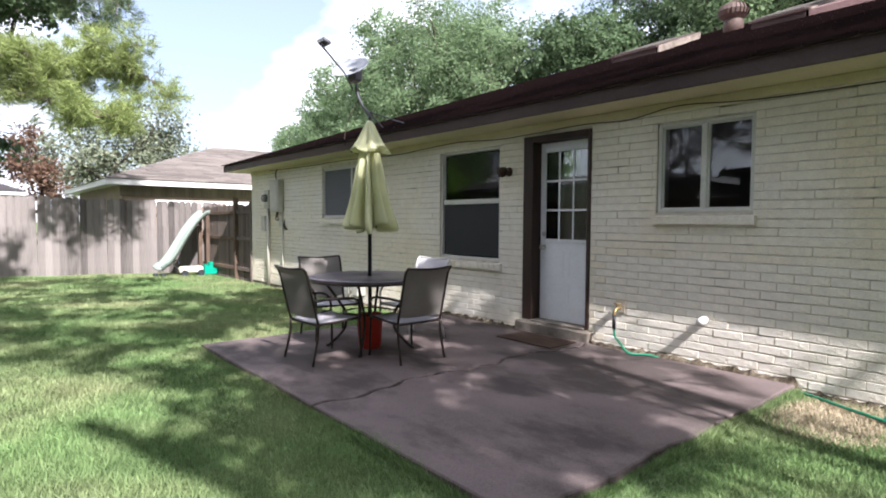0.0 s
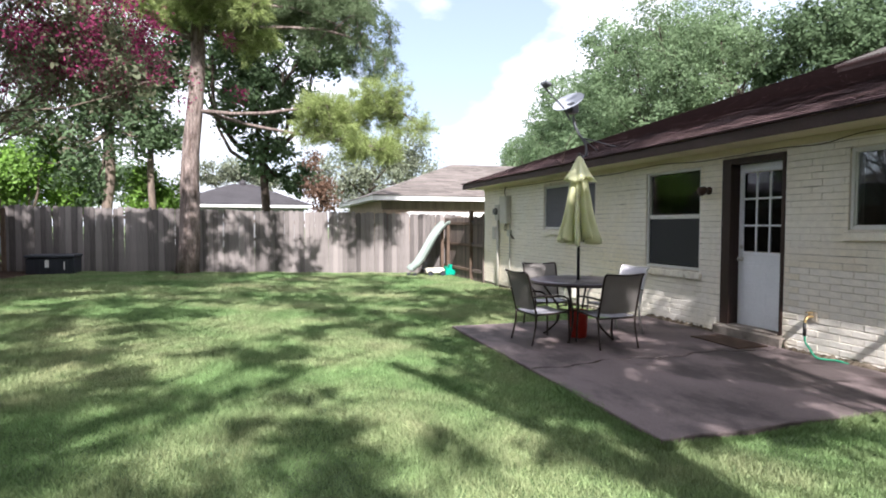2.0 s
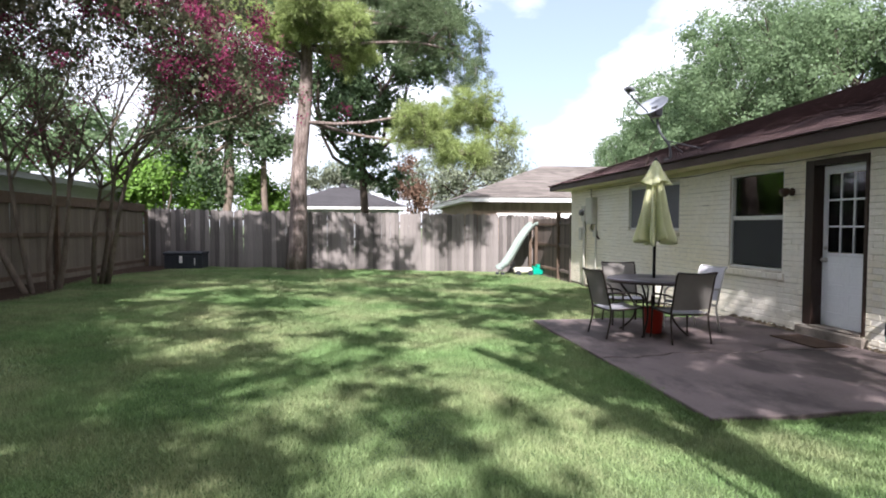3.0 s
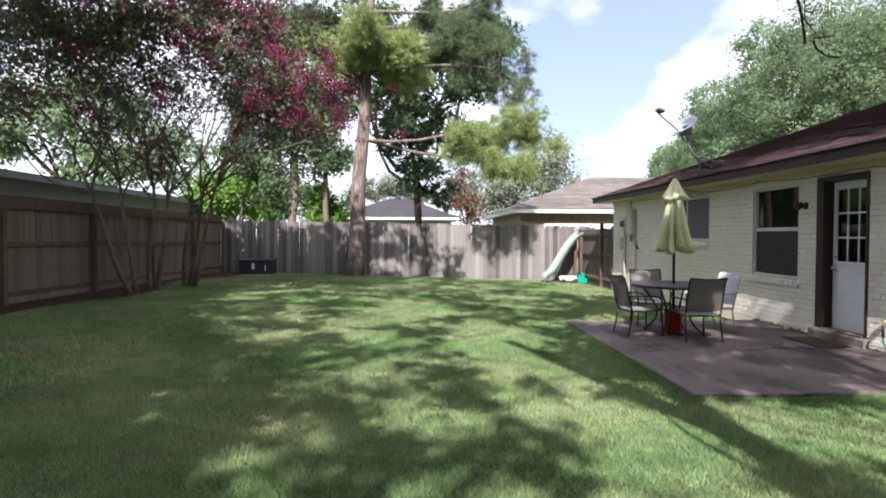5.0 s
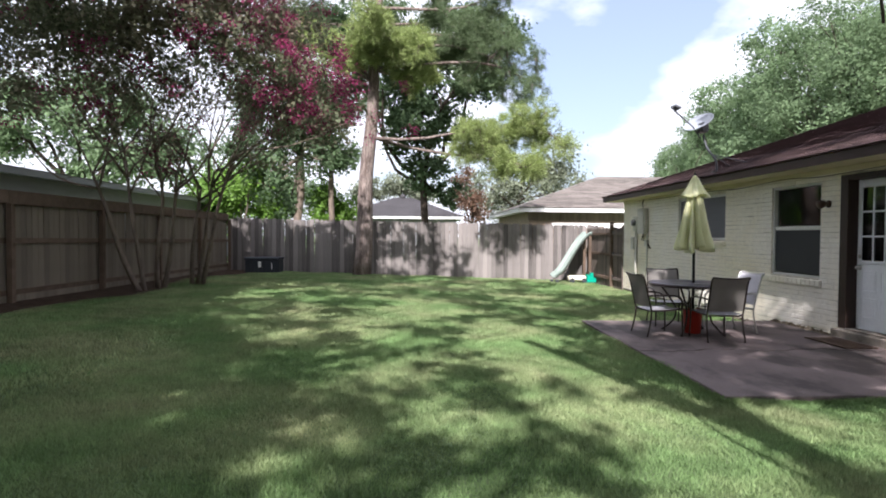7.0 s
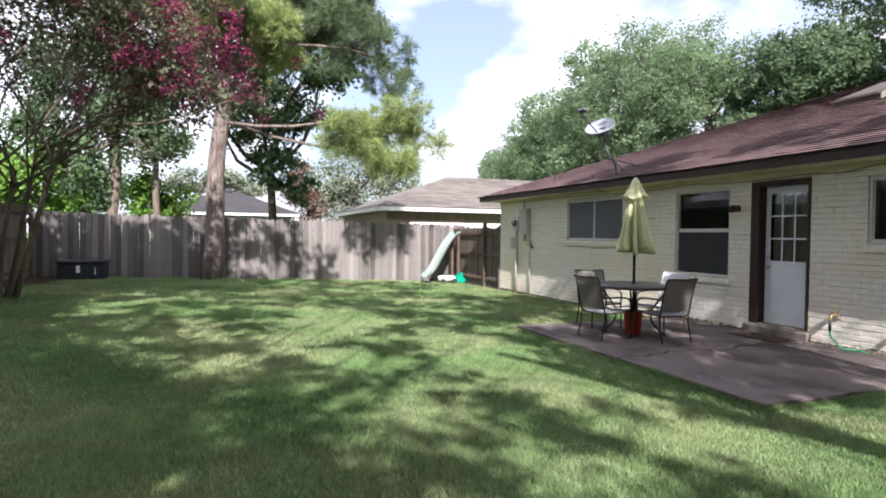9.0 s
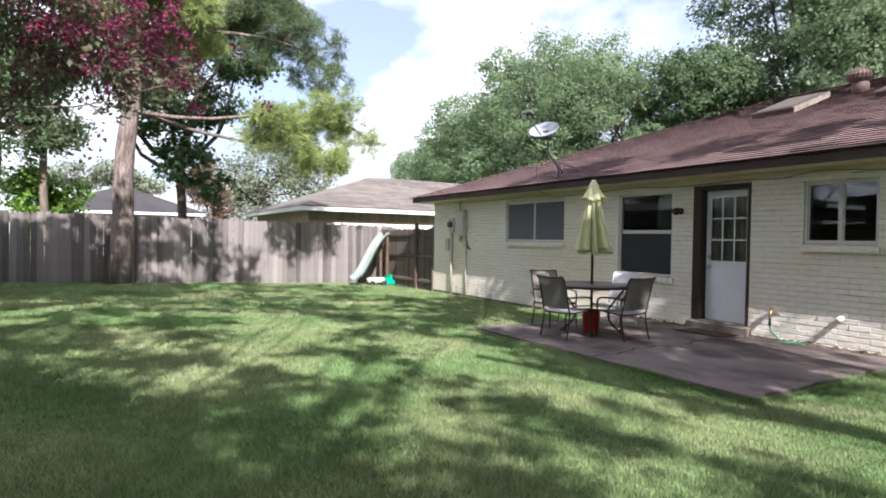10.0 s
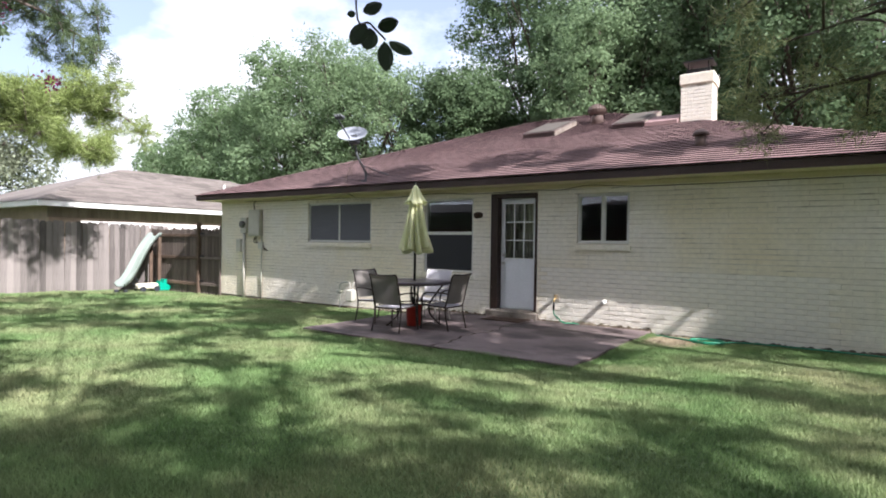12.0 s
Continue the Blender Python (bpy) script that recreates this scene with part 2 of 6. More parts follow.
M_LEAF_LIGHT = material("bright_leaves", (0.135, 0.250, 0.040), 0.55, vary=0.3, scale=0.5, fine=6, bump=0, island=0.4, through_light=0.4, spec=0.35)
M_LEAF_GREY = material("grey_green_leaves", (0.20, 0.225, 0.155), 0.7, vary=0.3, scale=0.5, fine=6, bump=0, island=0.4, through_light=0.35, spec=0.2)
M_LEAF_RUST = material("rust_leaves", (0.16, 0.10, 0.07), 0.7, vary=0.3, scale=0.5, fine=6, bump=0, island=0.4, through_light=0.35, spec=0.2)
M_LEAF_MYRTLE = material("myrtle_leaves", (0.165, 0.190, 0.108), 0.6, vary=0.3, scale=0.8, fine=9, bump=0, island=0.4, through_light=0.5, spec=0.3, second=(0.21, 0.105, 0.12), second_amount=0.45, second_scale=0.8)
M_FLOWER = material("myrtle_flowers", (0.255, 0.042, 0.108), 0.7, vary=0.35, scale=1.0, fine=9, bump=0, island=0.45, through_light=0.4, spec=0.2)
M_TWIGLEAF = material("near_leaf", (0.030, 0.055, 0.022), 0.5, vary=0.2, bump=0.05, island=0.2, through_light=0.15)
M_SOIL = material("lawn_soil", (0.115, 0.16, 0.075), 1.0, vary=0.35, scale=1.2, fine=60, bump=0.5, second=(0.10, 0.15, 0.045), second_amount=0.6, second_scale=0.35, spec=0.05)
M_GRASS = material("grass_blades", (0.190, 0.292, 0.120), 0.6, vary=0.28, scale=0.7, fine=5, bump=0, island=0.30, through_light=0.35, spec=0.08, second=(0.375, 0.37, 0.215), second_amount=0.8, second_scale=0.55)
M_DRYGRASS = material("dry_straw", (0.42, 0.355, 0.25), 0.9, vary=0.3, scale=3, fine=30, bump=0, island=0.35, spec=0.1)
M_DIRT = material("bed_soil", (0.060, 0.042, 0.032), 1.0, vary=0.4, scale=6, fine=60, bump=0.7, spec=0.05)
M_DEBRIS = material("soil_litter", (0.050, 0.040, 0.028), 1.0, vary=0.5, scale=25, fine=120, bump=0.9, second=(0.20, 0.17, 0.13), second_amount=0.8, second_scale=9, spec=0.05)
M_NBRICK = material("tan_brick_wall", (0.30, 0.225, 0.175), 0.9, vary=0.2, scale=3, fine=60, bump=0.3)
M_NWALL = material("pale_siding", (0.27, 0.27, 0.28), 0.8, vary=0.1, scale=2, bump=0.1, stretch=(1, 1, 6))
M_GUTTER = material("white_gutter", (0.80, 0.80, 0.78), 0.4, vary=0.06, bump=0.02)
M_LAMP = material("bronze_lamp", (0.05, 0.028, 0.020), 0.5, metal=0.5, vary=0.2, bump=0.05)
M_VENT = material("rusty_vent", (0.095, 0.065, 0.055), 0.65, metal=0.25, vary=0.25, scale=9, bump=0.1)
M_SKYLIGHT = material("skylight_dome", (0.085, 0.075, 0.065), 0.8, vary=0.15, bump=0.02, spec=0.15)


# ---- mesh helpers ----
class Geo:
    """Collects vertices and faces of one part."""

    def __init__(self):
        self.v, self.f = [], []

    def add(self, verts, faces):
        o = len(self.v)
        self.v += [tuple(p) for p in verts]
        self.f += [tuple(i + o for i in f) for f in faces]
        return self

    def box(self, lo, hi, c=0.0, m=None):
        lo, hi = Vector(lo), Vector(hi)
        mid, h = (lo + hi) / 2, (hi - lo) / 2
        signs = [(a, b, d) for a in (-1, 1) for b in (-1, 1) for d in (-1, 1)]
        if c <= 0:
            verts = [Vector((s[0] * h.x, s[1] * h.y, s[2] * h.z)) for s in signs]
            faces = [(0, 1, 3, 2), (4, 6, 7, 5), (0, 4, 5, 1), (2, 3, 7, 6), (0, 2, 6, 4), (1, 5, 7, 3)]
        else:
            verts, idx = [], {}
            for s in signs:
                for ax in range(3):
                    p = [s[k] * (h[k] - (0 if k == ax else min(c, h[k] * 0.49))) for k in range(3)]
                    idx[s, ax] = len(verts)
                    verts.append(Vector(p))
            faces = []

            def face(ids):
                cen = sum((verts[i] for i in ids), Vector()) / len(ids)
                nrm = (verts[ids[1]] - verts[ids[0]]).cross(verts[ids[2]] - verts[ids[1]])
                faces.append(tuple(ids) if nrm.dot(cen) > 0 else tuple(reversed(ids)))
            for ax in range(3):
                o = [k for k in range(3) if k != ax]
                for s in (-1, 1):
                    ring = []
                    for a, b in ((-1, -1), (1, -1), (1, 1), (-1, 1)):
                        q = [0, 0, 0]
                        q[ax], q[o[0]], q[o[1]] = s, a, b
                        ring.append(idx[tuple(q), ax])
                    face(ring)
                for a in (-1, 1):
                    for b in (-1, 1):
                        q1, q2 = [0, 0, 0], [0, 0, 0]
                        q1[o[0]] = q2[o[0]] = a
                        q1[o[1]] = q2[o[1]] = b
                        q1[ax], q2[ax] = -1, 1
                        q1, q2 = tuple(q1), tuple(q2)
                        face([idx[q1, o[0]], idx[q2, o[0]], idx[q2, o[1]], idx[q1, o[1]]])
            for s in signs:
                face([idx[s, 0], idx[s, 1], idx[s, 2]])
        verts = [mid + p for p in verts]
        if m is not None:
            verts = [m @ p for p in verts]
        return self.add(verts, faces)

    def tube(self, pts, radii, seg=8, closed=True):
        pts = [Vector(p) for p in pts]
        if not isinstance(radii, (list, tuple)):
            radii = [radii] * len(pts)
        verts, faces = [], []
        ref = Vector((0.31, 0.17, 0.93))
        for i, p in enumerate(pts):
            d = (pts[min(i + 1, len(pts) - 1)] - pts[max(i - 1, 0)]).normalized()
            a = d.cross(ref)
            if a.length < 0.05:
                a = d.cross(Vector((1, 0, 0)))
            a.normalize()
            b = d.cross(a)
            for k in range(seg):
                t = 2 * math.pi * k / seg
                verts.append(p + radii[i] * (math.cos(t) * a + math.sin(t) * b))
        for i in range(len(pts) - 1):
            for k in range(seg):
                faces.append((i * seg + k, i * seg + (k + 1) % seg, (i + 1) * seg + (k + 1) % seg, (i + 1) * seg + k))
        if closed:
            faces.append(tuple(range(seg))[::-1])
            faces.append(tuple((len(pts) - 1) * seg + k for k in range(seg)))
        return self.add(verts, faces)

    def lathe(self, prof, seg=24, centre=(0, 0, 0), caps=True):
        verts, faces = [], []
        for r, z in prof:
            for k in range(seg):
                t = 2 * math.pi * k / seg
                verts.append((centre[0] + r * math.cos(t), centre[1] + r * math.sin(t), centre[2] + z))
        for i in range(len(prof) - 1):
            for k in range(seg):
                faces.append((i * seg + k, i * seg + (k + 1) % seg, (i + 1) * seg + (k + 1) % seg, (i + 1) * seg + k))
        if caps:
            faces.append(tuple(range(seg))[::-1])
            faces.append(tuple((len(prof) - 1) * seg + k for k in range(seg)))
        return self.add(verts, faces)

    def prism(self, outline, axis, lo, hi):
        """An outline of pairs pushed along an axis from lo to hi."""
        def at(p, k):
            q = list(p)
            q.insert(axis, k)
            return q
        n = len(outline)
        verts = [at(p, lo) for p in outline] + [at(p, hi) for p in outline]
        faces = [tuple(range(n))[::-1], tuple(range(n, 2 * n))] + [(i, (i + 1) % n, n + (i + 1) % n, n + i) for i in range(n)]
        return self.add(verts, faces)


def curve_points(ctrl, n=8):
    """A smooth line through control points."""
    c = [Vector(p) for p in ctrl]
    c = [2 * c[0] - c[1]] + c + [2 * c[-1] - c[-2]]
    out = []
    for i in range(1, len(c) - 2):
        for k in range(n):
            t = k / n
            p0, p1, p2, p3 = c[i - 1:i + 3]
            out.append(0.5 * (2 * p1 + (p2 - p0) * t + (2 * p0 - 5 * p1 + 4 * p2 - p3) * t * t + (3 * p1 - p0 - 3 * p2 + p3) * t ** 3))
    return out + [c[-2]]


def world_of(ob):
    m = ob.matrix_basis.copy()
    if ob.parent:
        m = world_of(ob.parent) @ ob.matrix_parent_inverse @ m
    return m


def mesh_of(name, geo, mat, smooth=False):
    me = bpy.data.meshes.new(name)
    me.from_pydata(geo.v, [], geo.f)
    me.materials.append(mat)
    if smooth:
        me.polygons.foreach_set("use_smooth", [True] * len(me.polygons))
    me.update()
    return me


def part(name, geo, mat, parent=None, label="", smooth=False, kind=""):
    """One mesh under a thing or a part; the vertices are in world metres unless the thing is at the origin."""
    ob = new(name, geo if isinstance(geo, bpy.types.Mesh) else mesh_of(name, geo, mat, smooth))
    if parent:
        ob.parent = parent
        ob.matrix_parent_inverse = world_of(parent).inverted()
    return tagged(ob, label=label, kind=kind)


def thing(name, base, label, category, group="", kind=""):
    ob = new(name)
    ob.empty_display_size = 0.2
    ob.location = base
    return tagged(ob, label, category, group, kind)


def fast_mesh(name, verts, faces, mat):
    """A mesh from numpy arrays; all faces have the same number of corners."""
    me = bpy.data.meshes.new(name)
    nv, nf, k = len(verts), len(faces), faces.shape[1]
    me.vertices.add(nv)
    me.vertices.foreach_set("co", np.ascontiguousarray(verts, dtype=np.float32).ravel())
    me.loops.add(nf * k)
    me.loops.foreach_set("vertex_index", np.ascontiguousarray(faces, dtype=np.int32).ravel())
    me.polygons.add(nf)
    me.polygons.foreach_set("loop_start", np.arange(0, nf * k, k, dtype=np.int32))
    me.materials.append(mat)
    me.update(calc_edges=True)
    return me


def ground_z(x, y):
    dx = np.maximum(np.maximum(1.80 - x, x - 4.93), 0.0)
    dy = np.maximum(np.maximum(1.87 - y, y - 6.20), 0.0)
    near_patio = 0.110 + 0.055 * np.hypot(dx, dy)
    x = np.clip(x, -12, 8)
    y = np.clip(y, -10, 22)
    return np.minimum(0.25 - 0.028 * x - 0.010 * y, near_patio)


def gz(x, y):
    return float(ground_z(x, y))


# ---- ground ----
def build_ground():
    xs = [-400, -120, -40, -20, -12, -10, -8, -6, -4] + [-3 + 0.4 * k for k in range(24)] + [8, 14, 20, 40, 120, 400]
    ys = [-400, -120, -40, -10, -6, -4] + [-3 + 0.45 * k for k in range(32)] + [13, 15, 18, 22, 40, 120, 400]
    g = Geo()
    for y in ys:
        for x in xs:
            g.v.append((x, y, gz(x, y) - 0.02))
    n = len(xs)
    for j in range(len(ys) - 1):
        for i in range(n - 1):
            g.f.append((j * n + i, j * n + i + 1, (j + 1) * n + i + 1, (j + 1) * n + i))
    ob = part("ground", g, M_SOIL, smooth=True)
    tagged(ob, "green lawn soil sloping gently towards the house", "lawn", kind="structure")


build_ground()

PATIO_Z = 0.155
P_X0, P_X1, P_Y0, P_Y1 = 1.80, 4.93, 1.87, 6.20


def crack_y(x):
    return 3.84 + 0.05 * math.sin(x * 5.1) + 0.025 * math.sin(x * 17.0) + 0.04 * (x - 3) * (3.9 - x) * 0.5


def build_patio():
    """Two slabs of concrete that meet in a crooked crack."""
    root = thing("patio", (3.3, 4.1, gz(3.3, 4.1)), "stained brown-grey concrete patio slab, tree shade painted in, with a crooked crack", "patio", kind="structure")
    random.seed(5)
    n = 60
    for k in (0, 1):
        g = Geo()
        edge = []
        for i in range(n + 1):
            x = P_X0 + (P_X1 - P_X0) * i / n
            edge.append((x, crack_y(x) + (0.009 + 0.012 * random.random()) * (1 if k else -1)))
        far = P_Y1 if k else P_Y0
        other = []
        for i in range(n + 1):
            x = P_X1 - (P_X1 - P_X0) * i / n
            other.append((x, far + 0.012 * math.sin(x * 7) + 0.01 * random.random()))
        out = edge + other
        if not k:
            out = out[::-1]
        m = len(out)
        g.v = [(x, y, PATIO_Z - 0.008) for x, y in out] + [(x, y, PATIO_Z - 0.22) for x, y in out]
        cx, cy = sum(p[0] for p in out) / m, sum(p[1] for p in out) / m
        top = [(x + 0.008 * (1 if cx > x else -1), y + 0.008 * (1 if cy > y else -1), PATIO_Z) for x, y in out]
        g.v += top
        g.f = [(i, m + i, m + (i + 1) % m, (i + 1) % m) for i in range(m)]
        g.f += [(2 * m + i, i, (i + 1) % m, 2 * m + (i + 1) % m) for i in range(m)]
        half = n + 1
        for i in range(n):
            g.f.append((2 * m + i, 2 * m + i + 1, 2 * m + m - 2 - i, 2 * m + m - 1 - i))
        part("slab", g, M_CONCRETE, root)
    g = Geo()
    g.box((P_X0 + 0.02, 3.6, PATIO_Z - 0.2), (P_X1 - 0.02, 4.1, PATIO_Z - 0.025))
    part("crack_filling", g, M_CRACK, root)


build_patio()

# ---- the house ----
WX = 4.99          # outer face of the brick
W_Y0, W_Y1 = -1.50, 13.06
W_TOP = 2.50
EX, EY0, EY1, EZ = 4.516, -1.95, 13.50, 2.625
SLOPE, RUN = 0.366, 6.7
RX, RZ = EX + RUN, EZ + SLOPE * RUN
EX2 = EX + 2 * RUN
OPEN = {"w1": (7.73, 9.68, 1.46, 2.35), "w2": (5.16, 6.30, 0.92, 2.33), "door": (3.84, 4.77, 0.28, 2.38), "w3": (2.25, 3.11, 1.50, 2.32)}

house = thing("house", (WX, 4.7, 0.0), "single-storey cream painted brick house with a red-brown shingle hip roof", "house")
COURSE, BL = 0.0735, 0.245


def wall_with_openings(g, x0, x1, y0, y1, z0, z1, holes):
    """One connected shell with through openings."""
    ys = sorted({y0, y1, *[h[0] for h in holes], *[h[1] for h in holes]})
    zs = sorted({z0, z1, *[h[2] for h in holes], *[h[3] for h in holes]})
    ny, nz = len(ys), len(zs)

    def solid(i, k):
        if not (0 <= i < ny - 1 and 0 <= k < nz - 1):
            return False
        my, mz = (ys[i] + ys[i + 1]) / 2, (zs[k] + zs[k + 1]) / 2
        return not any(h[0] < my < h[1] and h[2] < mz < h[3] for h in holes)

    def at(side, i, k):
        return side * ny * nz + k * ny + i
    verts = [(x, y, z) for x in (x0, x1) for z in zs for y in ys]
    faces = []
    for i in range(ny - 1):
        for k in range(nz - 1):
            if not solid(i, k):
                continue
            faces.append((at(0, i, k), at(0, i, k + 1), at(0, i + 1, k + 1), at(0, i + 1, k)))
            faces.append((at(1, i, k), at(1, i + 1, k), at(1, i + 1, k + 1), at(1, i, k + 1)))
            for di, dk, a, b in ((-1, 0, (i, k), (i, k + 1)), (1, 0, (i + 1, k + 1), (i + 1, k)), (0, -1, (i + 1, k), (i, k)), (0, 1, (i, k + 1), (i + 1, k + 1))):
                if not solid(i + di, k + dk):
                    faces.append((at(0, *a), at(1, *a), at(1, *b), at(0, *b)))
    g.add(verts, faces)


g = Geo()
wall_with_openings(g, WX + 0.007, WX + 0.22, W_Y0 + 0.22, W_Y1 - 0.22, 0.053, W_TOP, list(OPEN.values()))
wall_west = part("wall", g, M_MORTAR, house, "cream painted brick wall, yellow patches for uneven paint and warm bounce light")
g = Geo()
g.box((WX + 0.008, W_Y1 - 0.22, 0.053), (EX2 - 0.4, W_Y1, W_TOP))
part("wall", g, M_BRICK_J, house)
g = Geo()
g.box((WX + 0.008, W_Y0, 0.053), (EX2 - 0.4, W_Y0 + 0.22, W_TOP))
part("wall", g, M_BRICK_J, house)
g = Geo()
g.box((EX2 - 0.62, W_Y0 + 0.22, 0.053), (EX2 - 0.4, W_Y1 - 0.22, W_TOP))
part("wall", g, M_BRICK_J, house)
g = Geo()
g.box((WX + 0.02, W_Y0 + 0.01, -0.2), (EX2 - 0.41, W_Y1 - 0.01, 0.05))
part("foundation", g, M_CONC_PALE, house, "dirt-stained concrete foundation edge")
g = Geo()
g.box((WX + 0.24, W_Y0 + 0.24, 0.205), (EX2 - 0.64, W_Y1 - 0.24, 0.26))
part("floor", g, M_ROOM, house)
g = Geo()
g.box((WX + 0.24, W_Y0 + 0.24, 2.44), (EX2 - 0.64, W_Y1 - 0.24, 2.49))
part("ceiling", g, M_ROOM, house)
g = Geo()
g.box((8.6, W_Y0 + 0.24, 0.262), (8.7, W_Y1 - 0.24, 2.438))
part("partition", g, M_ROOM, house)
for yy in (3.40, 7.0, 10.5):
    g = Geo()
    g.box((WX + 0.24, yy, 0.262), (8.598, yy + 0.1, 2.438))
    part("partition", g, M_ROOM, house)


def brick_spots():
    """Places of all bricks of the west wall: y0, y1, z."""
    spots = []
    z, row = 0.053, 0
    while z + COURSE * 0.8 < W_TOP:
        y = W_Y0 - (BL / 2 if row % 2 else 0)
        while y < W_Y1:
            a, b = max(y + 0.0022, W_Y0 + 0.003), min(y + BL - 0.0022, W_Y1 - 0.003)
            segs = [(a, b)]
            for (h0, h1, g0, g1) in OPEN.values():
                if z + COURSE - 0.01 > g0 and z < g1:
                    nxt = []
                    for s0, s1 in segs:
                        if s1 <= h0 or s0 >= h1:
                            nxt.append((s0, s1))
                        else:
                            if s0 < h0 - 0.02:
                                nxt.append((s0, h0 - 0.002))
                            if s1 > h1 + 0.02:
                                nxt.append((h1 + 0.002, s1))
                    segs = nxt
            spots += [(s0, s1, z) for s0, s1 in segs if s1 - s0 > 0.03]
            y += BL
        z += COURSE
        row += 1
    return spots


# fascia and soffit
for name, lo, hi in (("fascia", (EX, EY0, EZ - 0.125), (EX + 0.028, EY1, EZ - 0.004)),
                     ("fascia", (EX + 0.03, EY1 - 0.028, EZ - 0.125), (EX2, EY1, EZ - 0.004)),
                     ("fascia", (EX + 0.03, EY0, EZ - 0.125), (EX2, EY0 + 0.028, EZ - 0.004))):
    g = Geo()
    g.box(lo, hi, 0.004)
    part(name, g, M_FASCIA, house, "dark brown painted fascia board")
g = Geo()
g.box((EX + 0.03, EY0 + 0.03, W_TOP + 0.003), (EX2 - 0.03, EY1 - 0.03, W_TOP + 0.02))
part("soffit", g, M_SOFFIT, house, "cream soffit boards")
g = Geo()
g.box((WX - 0.018, W_Y0, W_TOP - 0.075), (WX + 0.006, W_Y1, W_TOP + 0.001), 0.003)
part("frieze_board", g, M_SOFFIT, house)

# roof deck, shingles
g = Geo()
a, b, c, d = (EX - 0.03, EY0 - 0.03, EZ - 0.002), (EX2, EY0 - 0.03, EZ - 0.002), (EX2, EY1 + 0.03, EZ - 0.002), (EX - 0.03, EY1 + 0.03, EZ - 0.002)
r0, r1 = (RX, EY0 + RUN, RZ), (RX, EY1 - RUN, RZ)
g.add([a, b, c, d, r0, r1], [(0, 4, 5, 3), (0, 1, 4), (1, 2, 5, 4), (2, 3, 5), (3, 2, 1, 0)])
roof = part("roof", g, M_SHINGLE, house, "weathered red-brown asphalt shingle hip roof")


def shingles():
    """Overlapping shingles on the west slope, cut along the hips."""
    random.seed(3)
    g = Geo()
    length = RUN * math.sqrt(1 + SLOPE ** 2)
    step = 0.142
    rows = int(length / step)
    up = Vector((1, 0, SLOPE)).normalized()
    nrm = Vector((-SLOPE, 0, 1)).normalized()
    base = Vector((EX - 0.04, 0, EZ + 0.004))
    edges = Geo()
    for r in range(rows):
        s0, s1 = r * step, (r + 1) * step + 0.03
        inset = s0 / math.sqrt(1 + SLOPE ** 2)
        ya, yb = EY0 + inset - 0.03, EY1 - inset + 0.03
        y = ya - random.random() * 0.3
        while y < yb:
            w = random.choice((0.17, 0.25, 0.33, 0.33))
            y0, y1 = max(y, ya), min(y + w - 0.004, yb)
            y += w
            if y1 - y0 < 0.03:
                continue
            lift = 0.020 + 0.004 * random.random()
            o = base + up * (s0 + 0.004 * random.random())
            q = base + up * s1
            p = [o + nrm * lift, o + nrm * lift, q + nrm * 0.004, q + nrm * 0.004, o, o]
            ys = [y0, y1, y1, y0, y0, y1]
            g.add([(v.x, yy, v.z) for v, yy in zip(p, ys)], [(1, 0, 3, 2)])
            # lip face in the darkened colour, draws the shadow line of the course
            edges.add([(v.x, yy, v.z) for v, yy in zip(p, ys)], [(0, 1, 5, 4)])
    part("shingle_edges", edges, M_SHINGLE_EDGE_SHADE, roof, "cut edges of the shingle courses, darkened for the shadow gaps", kind="stuff")
    part("shingles", g, M_SHINGLE, roof, "rows of faded red-brown asphalt shingles", kind="stuff")
    # caps along the hip and the ridge
    g = Geo()
    for p, q in (((EX, EY1, EZ), r1), ((EX, EY0, EZ), r0), (r0, r1)):
        p, q = Vector(p), Vector(q)
        n = int((q - p).length / 0.2)
        dirn = (q - p).normalized()
        side = dirn.cross(Vector((0, 0, 1))).normalized()
        for i in range(n):
            m = p + dirn * (i * 0.2)
            e = m + dirn * 0.23
            lift = Vector((0, 0, 0.035))
            g.add([m + lift, m + side * 0.14 - lift * 0.3, e + side * 0.14 - lift * 0.9, e + lift * 0.4, m - side * 0.14 - lift * 0.3, e - side * 0.14 - lift * 0.9],
                  [(0, 1, 2, 3), (4, 0, 3, 5)])
    part("ridge_caps", g, M_SHINGLE, roof, kind="stuff")


shingles()


def roof_z(x):
    return EZ + SLOPE * (x - EX)


# ---- windows and door in the west wall ----
def frame_ring(g, x0, x1, y0, y1, z0, z1, w, c=0.004):
    g.box((x0, y0, z0), (x1, y0 + w, z1), c)
    g.box((x0, y1 - w, z0), (x1, y1, z1), c)
    g.box((x0, y0 + w, z0), (x1, y1 - w, z0 + w), c)
    g.box((x0, y0 + w, z1 - w), (x1, y1 - w, z1), c)


def pane(y0, y1, z0, z1, x, parent):
    g = Geo()
    g.box((x, y0, z0), (x + 0.004, y1, z1))
    ob = part("pane", g, M_GLASS, parent)
    ob.visible_shadow = False
    return ob


def sill(y0, y1, z, parent):
    """A sloping row of brick under the window, painted."""
    g = Geo()
    g.prism([(WX - 0.055, z - 0.105), (WX + 0.12, z - 0.105), (WX + 0.12, z - 0.004), (WX - 0.03, z - 0.03), (WX - 0.055, z - 0.035)], 1, y0 - 0.03, y1 + 0.02)
    part("sill", g, M_BRICK_J, parent, "painted rowlock brick sill")


